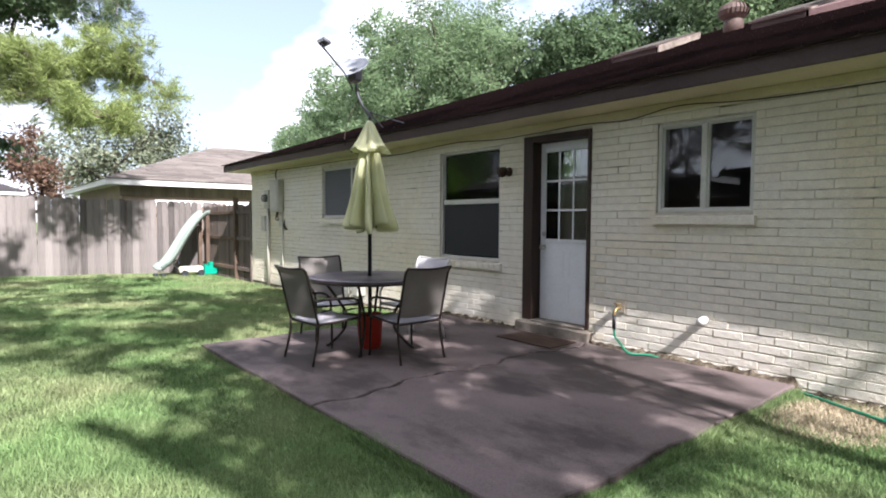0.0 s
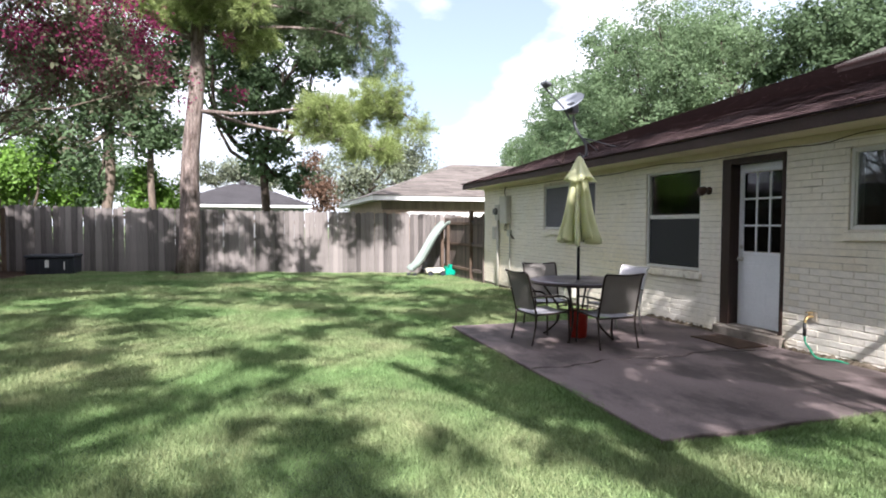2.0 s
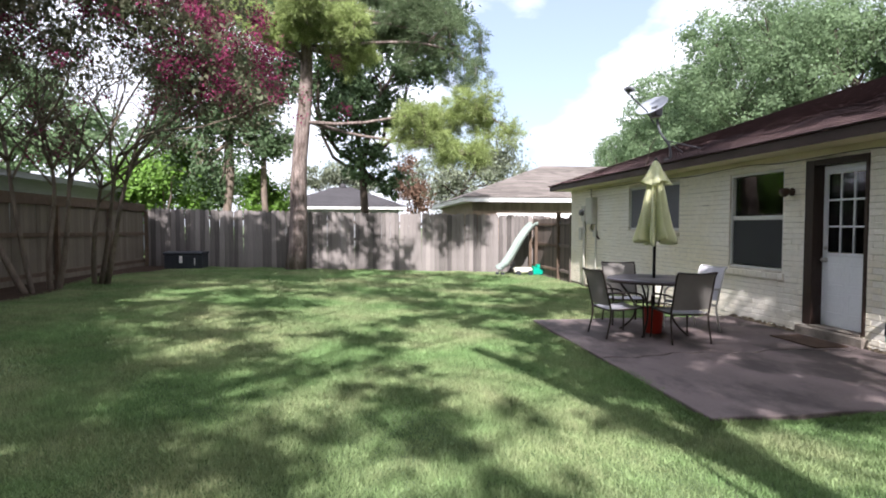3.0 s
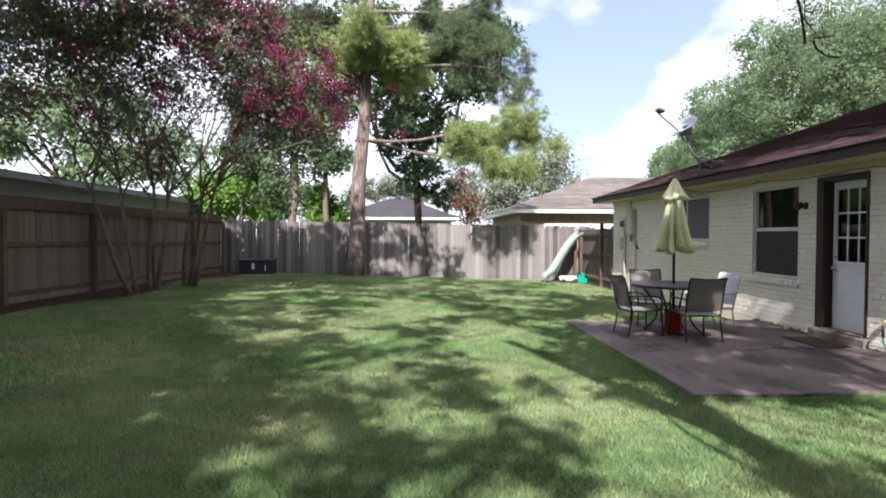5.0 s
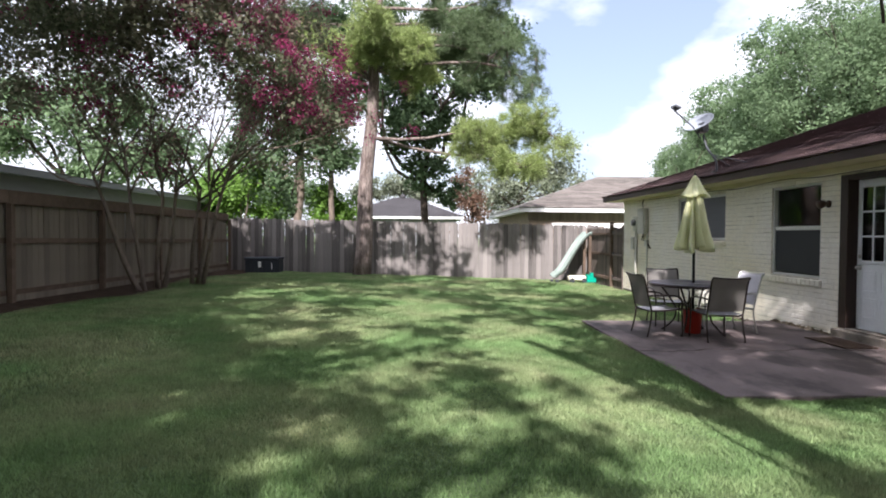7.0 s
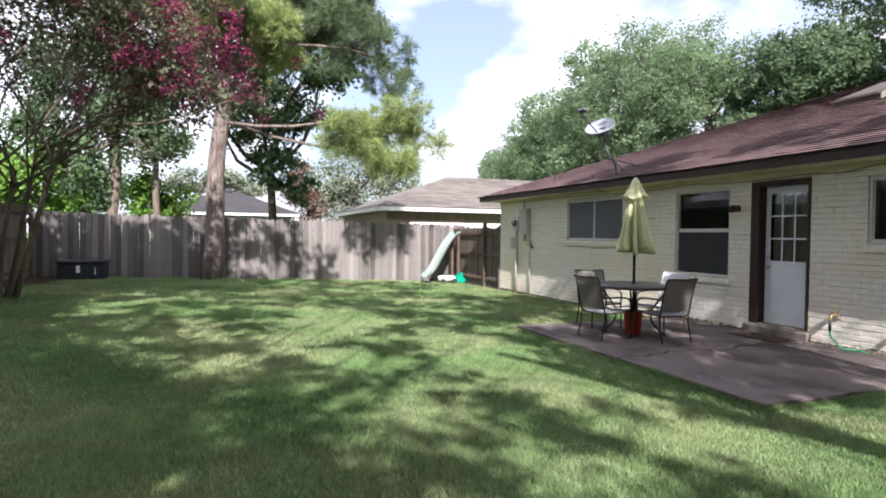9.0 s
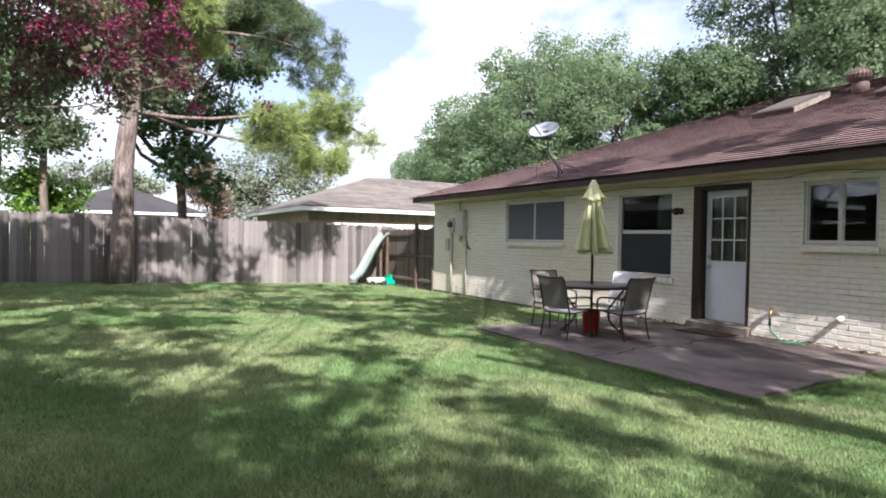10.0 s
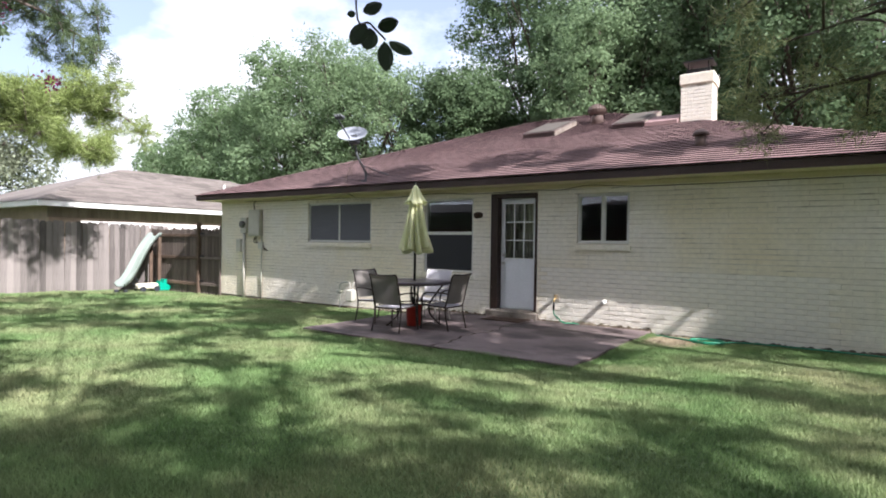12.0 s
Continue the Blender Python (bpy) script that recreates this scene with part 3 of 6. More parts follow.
def casing(o, parent):
    g = Geo()
    y0, y1, z0, z1 = o
    frame_ring(g, WX + 0.022, WX + 0.10, y0 + 0.002, y1 - 0.002, z0 + 0.002, z1 - 0.002, 0.032)
    return part("frame", g, M_FRAME, parent)


def slider_window(o, blind):
    y0, y1, z0, z1 = o
    w = part("window", Geo().box((WX + 0.10, y0 + 0.002, z0 + 0.002), (WX + 0.13, y0 + 0.03, z1 - 0.002)), M_FRAME, house, "white aluminium sliding window")
    casing(o, w)
    mid = (y0 + y1) / 2
    g = Geo()
    g.box((WX + 0.035, mid - 0.024, z0 + 0.033), (WX + 0.085, mid + 0.024, z1 - 0.033), 0.004)
    part("mullion", g, M_FRAME, w)
    for a, b in ((y0 + 0.034, mid - 0.025), (mid + 0.025, y1 - 0.034)):
        g = Geo()
        frame_ring(g, WX + 0.05, WX + 0.08, a, b, z0 + 0.034, z1 - 0.034, 0.013, 0.002)
        part("sash", g, M_FRAME, w)
        pane(a + 0.013, b - 0.013, z0 + 0.047, z1 - 0.047, WX + 0.065, w)
    sill(y0, y1, z0, w)
    if blind:
        g = Geo()
        g.box((WX + 0.040, mid + 0.03, z0 + 0.05), (WX + 0.044, y1 - 0.05, z1 - 0.05))
        part("screen", g, M_SCREEN_REFLECTION, w, "grey sheet, insect screen on one half and painted reflection on the other")
        # added sheet on the other half, its grey stands for the pane's reflections
        g = Geo()
        g.box((WX + 0.040, y0 + 0.05, z0 + 0.05), (WX + 0.044, mid - 0.03, z1 - 0.05))
        part("screen", g, M_SCREEN_REFLECTION, w, "grey sheet, insect screen on one half and painted reflection on the other")


slider_window(OPEN["w1"], True)
slider_window(OPEN["w3"], False)

# tall window with two sashes and a screen below
y0, y1, z0, z1 = OPEN["w2"]
w2 = part("window", Geo().box((WX + 0.10, y0 + 0.002, z0 + 0.002), (WX + 0.13, y0 + 0.03, z1 - 0.002)), M_FRAME, house, "tall white sash window with a dark screen below")
casing(OPEN["w2"], w2)
zm = 1.665
g = Geo()
g.box((WX + 0.03, y0 + 0.047, zm - 0.03), (WX + 0.09, y1 - 0.047, zm + 0.03), 0.004)
part("rail", g, M_FRAME, w2)
pane(y0 + 0.047, y1 - 0.047, zm + 0.03, z1 - 0.047, WX + 0.07, w2)
pane(y0 + 0.047, y1 - 0.047, z0 + 0.047, zm - 0.03, WX + 0.08, w2)
g = Geo()
g.box((WX + 0.045, y0 + 0.05, z0 + 0.05), (WX + 0.05, y1 - 0.05, zm - 0.032))
part("screen", g, M_SCREEN, w2, "dark insect screen")
random.seed(8)
yy = y0 - 0.05
while yy < y1 + 0.05:
    g = Geo()
    g.box((WX - 0.04, yy, z0 - 0.115), (WX + 0.10, yy + 0.094, z0 - 0.02 - 0.008 * random.random()), 0.008)
    part("brick", g, M_BRICK_J, w2)
    yy += 0.1

# door
dy0, dy1, dz0, dz1 = OPEN["door"]
door = part("door", Geo().box((WX + 0.135, 3.885, dz0 + 0.012), (WX + 0.175, 4.625, 1.205), 0.003).box((WX + 0.135, 3.885, 1.205), (WX + 0.175, 3.96, 2.302), 0.003).box((WX + 0.135, 4.55, 1.205), (WX + 0.175, 4.625, 2.302), 0.003).box((WX + 0.135, 3.96, 2.205), (WX + 0.175, 4.55, 2.302), 0.003), M_WHITE, house, "white half-glazed door with nine panes, closed")
for (a, b, c2, d2) in ((4.627, dy1 - 0.002, dz0 + 0.003, dz1 - 0.003), (dy0 + 0.002, 3.883, dz0 + 0.003, dz1 - 0.003)):
    g = Geo()
    g.box((WX - 0.012, a, c2), (WX + 0.20, b, d2), 0.004)
    part("jamb", g, M_DARKWOOD, door, "dark brown weathered door casing")
g = Geo()
g.box((WX - 0.012, 3.885, 2.304), (WX + 0.20, 4.625, dz1 - 0.003), 0.004)
part("head", g, M_DARKWOOD, door, "dark brown weathered door casing")
lz0, lz1, ly0, ly1 = 1.21, 2.20, 3.965, 4.545
g = Geo()
frame_ring(g, WX + 0.120, WX + 0.134, ly0 - 0.035, ly1 + 0.035, lz0 - 0.035, lz1 + 0.035, 0.038, 0.005)
for k in (1, 2):
    yy = ly0 + (ly1 - ly0) * k / 3
    g.box((WX + 0.122, yy - 0.011, lz0), (WX + 0.134, yy + 0.011, lz1), 0.003)
    zz = lz0 + (lz1 - lz0) * k / 3
    g.box((WX + 0.1225, ly0, zz - 0.011), (WX + 0.1335, ly1, zz + 0.011), 0.003)
part("muntins", g, M_WHITE, door)
for i in range(3):
    for k in range(3):
        a0, a1 = ly0 + (ly1 - ly0) * i / 3 + 0.011, ly0 + (ly1 - ly0) * (i + 1) / 3 - 0.011
        b0, b1 = lz0 + (lz1 - lz0) * k / 3 + 0.011, lz0 + (lz1 - lz0) * (k + 1) / 3 - 0.011
        g = Geo()
        g.box((WX + 0.128, a0, b0), (WX + 0.133, a1, b1))
        part("pane", g, M_GLASS, door).visible_shadow = False
for (a, b) in ((3.96, 4.225), (4.285, 4.55)):
    for (c2, d2) in ((0.45, 0.72), (0.80, 1.08)):
        g = Geo()
        frame_ring(g, WX + 0.130, WX + 0.1345, a, b, c2, d2, 0.02, 0.002)
        g.box((WX + 0.131, a + 0.035, c2 + 0.035), (WX + 0.1345, b - 0.035, d2 - 0.035), 0.003)
        part("panel", g, M_WHITE, door)
knob = part("knob", Geo().tube([(WX + 0.134, 4.565, 1.12), (WX + 0.115, 4.565, 1.12), (WX + 0.105, 4.565, 1.12), (WX + 0.08, 4.565, 1.12), (WX + 0.068, 4.565, 1.12)], [0.03, 0.028, 0.012, 0.028, 0.018], 14), M_CHROME, door, "satin nickel door knob", smooth=True)
part("deadbolt", Geo().tube([(WX + 0.134, 4.565, 1.27), (WX + 0.118, 4.565, 1.27), (WX + 0.112, 4.565, 1.27)], [0.028, 0.027, 0.02], 14), M_CHROME, door, "satin nickel deadbolt", smooth=True)
g = Geo()
g.box((WX - 0.035, dy0 + 0.045, dz0 - 0.012), (WX + 0.13, dy1 - 0.14, dz0 + 0.010), 0.004)
part("threshold", g, M_CONC_PALE, door)
g = Geo()
g.box((WX - 0.075, dy0 - 0.05, PATIO_Z - 0.05), (WX + 0.018, dy1 + 0.06, dz0 - 0.014), 0.015)
part("step", g, M_CONC_PALE, door, "worn low concrete door step")
# curtains seen through the glass
def curtain(y0, y1, z0, z1, x, label):
    g = Geo()
    n = 36
    for i in range(n + 1):
        t = i / n
        yy = y0 + (y1 - y0) * t
        g.v.append((x + 0.02 * math.sin(t * 40), yy, z1))
        g.v.append((x + 0.03 * math.sin(t * 40 + 1), yy * 0.6 + (y0 if t < 0.5 else y1) * 0.4, z0))
    for i in range(n):
        g.f.append((2 * i, 2 * i + 1, 2 * i + 3, 2 * i + 2))
    ob = part("curtain", g, M_CURTAIN, smooth=True)
    return tagged(ob, label, "curtain")


curtain(3.94, 4.56, 1.1, 2.3, WX + 0.205, "pale curtain gathered behind the glazed door")

# ---- roof fittings ----
def on_roof(g, x0, x1, y0, y1, h0, h1, c=0.01):
    verts = []
    for x, y in ((x0, y0), (x1, y0), (x1, y1), (x0, y1)):
        verts.append((x, y, roof_z(x) + h0))
    for x, y in ((x0, y0), (x1, y0), (x1, y1), (x0, y1)):
        verts.append((x, y, roof_z(x) + h1))
    g.add(verts, [(3, 2, 1, 0), (4, 5, 6, 7), (0, 1, 5, 4), (1, 2, 6, 5), (2, 3, 7, 6), (3, 0, 4, 7)])


def skylight(x0, x1, y0, y1):
    s = thing("skylight", ((x0 + x1) / 2, (y0 + y1) / 2, roof_z((x0 + x1) / 2)), "raised roof skylight with a brown curb and dull grey pane", "skylight", "skylights")
    g = Geo()
    on_roof(g, x0, x1, y0, y1, 0.0, 0.12)
    part("curb", g, M_FASCIA, s)
    g = Geo()
    on_roof(g, x0 - 0.03, x1 + 0.03, y0 - 0.03, y1 + 0.03, 0.122, 0.15)
    part("frame", g, M_FASCIA, s)
    g = Geo()
    on_roof(g, x0 + 0.03, x1 - 0.03, y0 + 0.03, y1 - 0.03, 0.152, 0.165)
    part("pane", g, M_SKYLIGHT, s)
    # pale strip that puts the sunlight on the curb's south side into colour
    g = Geo()
    on_roof(g, x0, x1, y0 - 0.055, y0 - 0.033, 0.0, 0.14)
    part("sunlit_side", g, M_CONC_PALE, s, "pale strip painting the sunlit south side of the curb")


skylight(8.15, 9.45, 4.98, 5.75)
skylight(8.15, 9.45, 2.95, 3.60)
cr = thing("roof_cricket", (8.6, 2.5, roof_z(8.6)), "brown raised roof box between skylight and chimney", "roof box")
g = Geo()
on_roof(g, 8.10, 8.80, 2.25, 2.90, 0.0, 0.12)
part("box", g, M_SHINGLE, cr)

tv = thing("turbine_vent", (9.5, 4.42, roof_z(9.5)), "rusty round turbine vent on the roof", "roof vent")
zb = roof_z(9.5)
part("neck", Geo().lathe([(0.15, -0.08), (0.15, 0.16), (0.13, 0.2)], 20, (9.5, 4.42, zb)), M_VENT, tv, smooth=True)
for k in range(22):
    t = 2 * math.pi * k / 22
    g = Geo()
    pts = []
    for r, z in ((0.13, 0.2), (0.215, 0.26), (0.235, 0.33), (0.20, 0.41), (0.10, 0.455)):
        pts.append(((9.5 + r * math.cos(t), 4.42 + r * math.sin(t), zb + z), (9.5 + (r - 0.015) * math.cos(t + 0.26), 4.42 + (r - 0.015) * math.sin(t + 0.26), zb + z)))
    g.v = [q for p in pts for q in p]
    g.f = [(2 * i, 2 * i + 1, 2 * i + 3, 2 * i + 2) for i in range(4)]
    part("fin", g, M_VENT, tv)
part("crown", Geo().lathe([(0.11, 0.452), (0.08, 0.475), (0.02, 0.485)], 16, (9.5, 4.42, zb)), M_VENT, tv)

pv = thing("pipe_vent", (5.75, 1.36, roof_z(5.75)), "short brown metal flue pipe with a cap", "flue")
zb = roof_z(5.75)
part("pipe", Geo().lathe([(0.085, -0.1), (0.085, 0.18)], 16, (5.75, 1.36, zb)), M_VENT, pv, smooth=True)
part("cap", Geo().lathe([(0.13, 0.18), (0.13, 0.21), (0.06, 0.27), (0.02, 0.28)], 16, (5.75, 1.36, zb)), M_VENT, pv)

# chimney
CHX, CHY0, CHY1, CHT = 8.25, 1.62, 2.22, 4.92
ch = thing("chimney", (CHX + 0.3, (CHY0 + CHY1) / 2, roof_z(CHX)), "cream painted brick chimney with a dark metal cap", "chimney")
chm = part("shaft", Geo().box((CHX + 0.01, CHY0 + 0.01, roof_z(CHX) - 0.3), (CHX + 0.58, CHY1 - 0.01, CHT)), M_MORTAR, ch)
g = Geo()
g.box((CHX - 0.022, CHY0 - 0.022, CHT - 0.15), (CHX + 0.60, CHY1 + 0.022, CHT + 0.066), 0.012)
part("crown", g, M_BRICK_J, ch)
g = Geo()
g.box((CHX + 0.1, CHY0 + 0.08, CHT + 0.066), (CHX + 0.5, CHY1 - 0.08, CHT + 0.17))
g.box((CHX + 0.03, CHY0 + 0.02, CHT + 0.31), (CHX + 0.56, CHY1 - 0.02, CHT + 0.335))
for sx in (CHX + 0.12, CHX + 0.46):
    for sy in (CHY0 + 0.1, CHY1 - 0.12):
        g.box((sx, sy, CHT + 0.17), (sx + 0.02, sy + 0.02, CHT + 0.31))
part("cap", g, M_BLACK, ch, "dark metal rain cap")
z, row = roof_z(CHX) - 0.08, 0
bm_y = Geo().box((0, 0.0022, 0), (0.05, BL - 0.0022, COURSE - 0.010), 0.0035)
me_brick = mesh_of("brick", bm_y, M_BRICK)
bm_h = Geo().box((0, 0.004, 0), (0.05, BL / 2 - 0.006, COURSE - 0.011), 0.004)
me_half = mesh_of("half_brick", bm_h, M_BRICK)
bm_x = Geo().box((0.004, 0, 0), (BL - 0.006, 0.05, COURSE - 0.011), 0.004)
me_brick_x = mesh_of("brick", bm_x, M_BRICK)


def piece(me, loc, parent, inv):
    ob = bpy.data.objects.new("brick", me)
    scene.collection.objects.link(ob)
    ob.parent = parent
    ob.matrix_parent_inverse = inv
    ob.location = loc
    return ob


inv = world_of(chm).inverted()
while z < CHT - 0.20:
    start = CHY0 - (BL / 2 if row % 2 else 0)
    if row % 2:
        piece(me_half, (CHX - 0.002, CHY0, z), chm, inv)
        piece(me_brick, (CHX - 0.002, CHY0 + BL / 2, z), chm, inv)
        piece(me_half, (CHX - 0.002, CHY0 + 1.5 * BL, z), chm, inv)
        piece(me_half, (CHX - 0.002, CHY1 - BL / 2 + 0.008, z), chm, inv) if CHY1 - CHY0 > 2.3 * BL else None
    else:
        piece(me_brick, (CHX - 0.002, CHY0, z), chm, inv)
        piece(me_brick, (CHX - 0.002, CHY0 + BL, z), chm, inv)
        piece(me_half, (CHX - 0.002, CHY1 - BL / 2 + 0.008, z), chm, inv)
    for k in range(2):
        piece(me_brick_x, (CHX + 0.05 + k * BL, CHY1 - 0.048, z), chm, inv)
    z += COURSE
    row += 1


# ---- fences ----
FY, FX = 16.80, -7.374
FN_TOP = 1.98


def picket_mesh(name, h, w=0.138, t=0.018, mat=None, seed=0):
    """A dog-eared board with uneven edges."""
    r = random.Random(seed)
    e = 0.03
    left, right = [], []
    n = 5
    for i in range(n + 1):
        z = (h - e) * i / n
        left.append((-w / 2 + r.uniform(-0.003, 0.003), z))
        right.append((w / 2 + r.uniform(-0.003, 0.003), z))
    out = left + [(-w / 2 + e, h + r.uniform(-0.006, 0.006)), (w / 2 - e, h + r.uniform(-0.006, 0.006))] + right[::-1]
    g = Geo()
    g.prism(out[::-1], 1, 0, t)
    return mesh_of(name, g, mat)


def fence_run(name, label, p0, p1, face, mat, top, rails_side=False, step=0.145, group="", seed=1, post_mat=None, post_gap=2.45):
    """Upright boards from p0 to p1. face: the side of the boards that shows the boards alone, +1 or -1."""
    p0, p1 = Vector((*p0, 0)), Vector((*p1, 0))
    d = (p1 - p0).normalized()
    ang = math.atan2(d.y, d.x)
    root = thing(name, (p0.x, p0.y, gz(p0.x, p0.y)), label, "fence", group)
    r = random.Random(seed)
    meshes = [picket_mesh("picket", 1.0, 0.1455 + 0.0015 * k, 0.018, mat, seed * 10 + k) for k in range(4)]
    n = int((p1 - p0).length / step)
    inv = world_of(root).inverted()
    for i in range(n):
        p = p0 + d * (step * (i + 0.5))
        zb = gz(p.x, p.y) - 0.02
        ob = bpy.data.objects.new("picket", r.choice(meshes))
        scene.collection.objects.link(ob)
        ob.parent = root
        ob.matrix_parent_inverse = inv
        tp = top(p) + r.uniform(-0.025, 0.02)
        off_p = Vector((-d.y, d.x, 0)) * (0.004 * (i % 2) + r.uniform(-0.0015, 0.0015))
        ob.matrix_basis = pose(p.x + off_p.x, p.y + off_p.y, zb, r.uniform(-0.4, 0.4), r.uniform(-0.7, 0.7), math.degrees(ang)) @ Matrix.Diagonal((1, 1, tp - zb, 1))
    side = Vector((-d.y, d.x, 0))
    off = 0.018 if rails_side else -0.042
    k = 0
    L = (p1 - p0).length
    s = 0.0
    while s < L - 0.1:
        e = min(s + post_gap, L)
        q = p0 + d * s
        a = Vector((q.x, q.y, 0))
        for h in ((0.30, 0.95, 1.50) if not rails_side else (0.12, 0.95, 1.52)):
            g = Geo()
            m0, m1 = p0 + d * s, p0 + d * e
            zz0, zz1 = gz(m0.x, m0.y) + h, gz(m1.x, m1.y) + h
            if rails_side and h > 1.2:
                zz0 = zz1 = top(m0) - 0.21
            pts = []
            for m, zz in ((m0, zz0), (m1, zz1)):
                for o in (off, off + 0.038):
                    for dz in (0, 0.085):
                        w = m + side * o
                        pts.append((w.x, w.y, zz + dz))
            g.add(pts, [(0, 1, 3, 2), (4, 6, 7, 5), (0, 4, 5, 1), (2, 3, 7, 6), (0, 2, 6, 4), (1, 5, 7, 3)])
            part("rail", g, post_mat or M_RAIL, root)
        g = Geo()
        zb = gz(q.x, q.y)
        tz = top(q) - (0.03 if not rails_side else 0.20)
        po = off + (0.04 if rails_side else -0.09)
        g.box((-0.045, po, zb - 0.3), (0.045, po + 0.09, tz), 0.006, Matrix.Translation((q.x, q.y, 0)) @ Matrix.Rotation(ang, 4, "Z"))
        part("post", g, post_mat or M_RAIL, root)
        s += post_gap
    return root


fence_n = fence_run("picket_fence", "weathered grey wooden picket fence along the back of the lawn", (5.6, FY), (FX, FY), 1, M_FENCE, lambda p: FN_TOP - 0.012 * (p.x + 2.5) + 0.02, False, seed=2, group="yard fences")
W_TOPZ = 2.17
fence_w = fence_run("board_fence", "brown wooden board fence with posts, rails and a wide top board", (FX, FY - 0.05), (FX, -9.0), 1, M_FENCE_W, lambda p: W_TOPZ, True, seed=3, group="yard fences", post_gap=2.587)
for k in range(10):
    g = Geo()
    ya, yb = FY - 0.06 - k * 2.587, FY - 0.06 - (k + 1) * 2.587 + 0.004
    g.box((FX + 0.058, yb, W_TOPZ - 0.20), (FX + 0.085, ya, W_TOPZ + 0.015), 0.004)
    part("top_board", g, M_RAIL, fence_w)
g = Geo()
g.box((FX + 0.03, -9.0, gz(FX, 4) - 0.12), (FX + 0.05, FY - 0.06, gz(FX, 4) + 0.14), 0.004)
part("kick_board", g, M_FENCE_W, fence_w)
fence_s = fence_run("board_fence", "brown wooden board fence closing the yard", (FX, -9.0), (6.5, -9.0), 1, M_FENCE_W, lambda p: 2.1, False, seed=4, group="yard fences")

# side fence with a gate between the house corner and the back fence
GX = 5.02
side_f = thing("side_fence", (GX, 15.4, gz(GX, 15.4)), "dark brown wooden fence panel with rails beside the gate", "fence", "yard fences")
pm = [picket_mesh("picket", 1.0, 0.138, 0.018, M_DARKGATE, 40 + k) for k in range(3)]
gate = thing("wooden_gate", (GX, 13.6, gz(GX, 13.6)), "dark weathered wooden gate against the house corner, closed", "gate")
rr = random.Random(9)
for root, a, b, topz in ((side_f, 14.22, 16.75, 1.86), (gate, 13.14, 14.10, 1.82)):
    inv = world_of(root).inverted()
    n = int((b - a) / 0.145)
    for i in range(n):
        y = a + (i + 0.5) * (b - a) / n
        ob = bpy.data.objects.new("picket", rr.choice(pm))
        scene.collection.objects.link(ob)
        ob.parent, ob.matrix_parent_inverse = root, inv
        ob.matrix_basis = pose(GX + 0.05, y, gz(GX, y) - 0.01, 0, 0, 90) @ Matrix.Diagonal((1, 1, topz + rr.uniform(-0.03, 0.02), 1))
    for h in (0.22, 0.95, 1.58):
        g = Geo()
        g.box((GX - 0.012, a + 0.01, gz(GX, a) + h), (GX + 0.03, b - 0.01, gz(GX, a) + h + 0.085), 0.005)
        part("rail", g, M_RAIL if root is side_f else M_DARKGATE, root)
g = Geo()
g.box((GX - 0.05, 14.11, -0.3), (GX + 0.05, 14.21, 1.95), 0.006)
part("post", g, M_RAIL, side_f)
g = Geo()
g.box((GX - 0.06, 13.062, -0.3), (GX + 0.04, 13.135, 1.85), 0.006)
part("post", g, M_DARKGATE, gate)
for h in (0.3, 1.0, 1.62):
    g = Geo()
    g.box((GX - 0.02, 13.9, h), (GX - 0.013, 14.10, h + 0.05), 0.001)
    part("hinge", g, M_BLACK, gate, "black strap hinge")

# ---- things by the back fence ----
def slide():
    root = thing("playground_slide", (4.3, 15.9, gz(4.3, 15.9)), "faded pale green plastic slide leaning on the fence", "slide")
    g = Geo()
    prof = [(-0.25, 0.13), (-0.235, 0.15), (-0.21, 0.12), (-0.18, 0.02), (-0.1, 0.0), (0.1, 0.0), (0.18, 0.02), (0.21, 0.12), (0.235, 0.15), (0.25, 0.13), (0.22, -0.02), (0.12, -0.035), (-0.12, -0.035), (-0.22, -0.02)]
    p0, p1 = Vector((3.62, 15.62, gz(3.7, 15.7) + 0.10)), Vector((4.86, 16.20, 1.56))
    path = []
    for i in range(15):
        t = i / 14
        q = p0.lerp(p1, t)
        q.z = p0.z + (p1.z - p0.z) * (0.02 + 0.98 * t - 0.09 * math.sin(t * math.pi * 2.0) * 0.5) + (0.05 if t < 0.08 else 0)
        path.append(q)
    path.append(p1 + Vector((0.10, 0.05, 0.01)))
    d = (p1 - p0)
    d.z = 0
    d.normalize()
    side = Vector((-d.y, d.x, 0))
    n = len(prof)
    for i, q in enumerate(path):
        a, b = path[max(i - 1, 0)], path[min(i + 1, len(path) - 1)]
        u = (b - a).normalized()
        up = side.cross(u) * -1
        if up.z < 0:
            up = -up
        for x, h in prof:
            g.v.append(tuple(q + side * x * 0.68 + up * h * 0.7))
    for i in range(len(path) - 1):
        for k in range(n):
            g.f.append((i * n + k, i * n + (k + 1) % n, (i + 1) * n + (k + 1) % n, (i + 1) * n + k))
    g.f.append(tuple(range(n)))
    g.f.append(tuple((len(path) - 1) * n + k for k in range(n))[::-1])
    part("chute", g, M_SLIDE, root, smooth=True)
    for s in (-0.14, 0.14):
        q = p0 + side * s
        g = Geo()
        g.box((q.x - 0.04, q.y - 0.04, gz(q.x, q.y) - 0.03), (q.x + 0.06, q.y + 0.04, p0.z - 0.02), 0.01)
        part("foot", g, M_BOXDARK, root)
    g = Geo()
    zt = gz(4.9, 16.3)
    for s in (-0.14, 0.14):
        q = p1 + side * s
        g2 = Geo().box((q.x - 0.02, q.y - 0.03, gz(q.x, q.y) - 0.03), (q.x + 0.07, q.y + 0.04, p1.z - 0.03), 0.005)
        part("support", g2, M_RAIL, root)


slide()


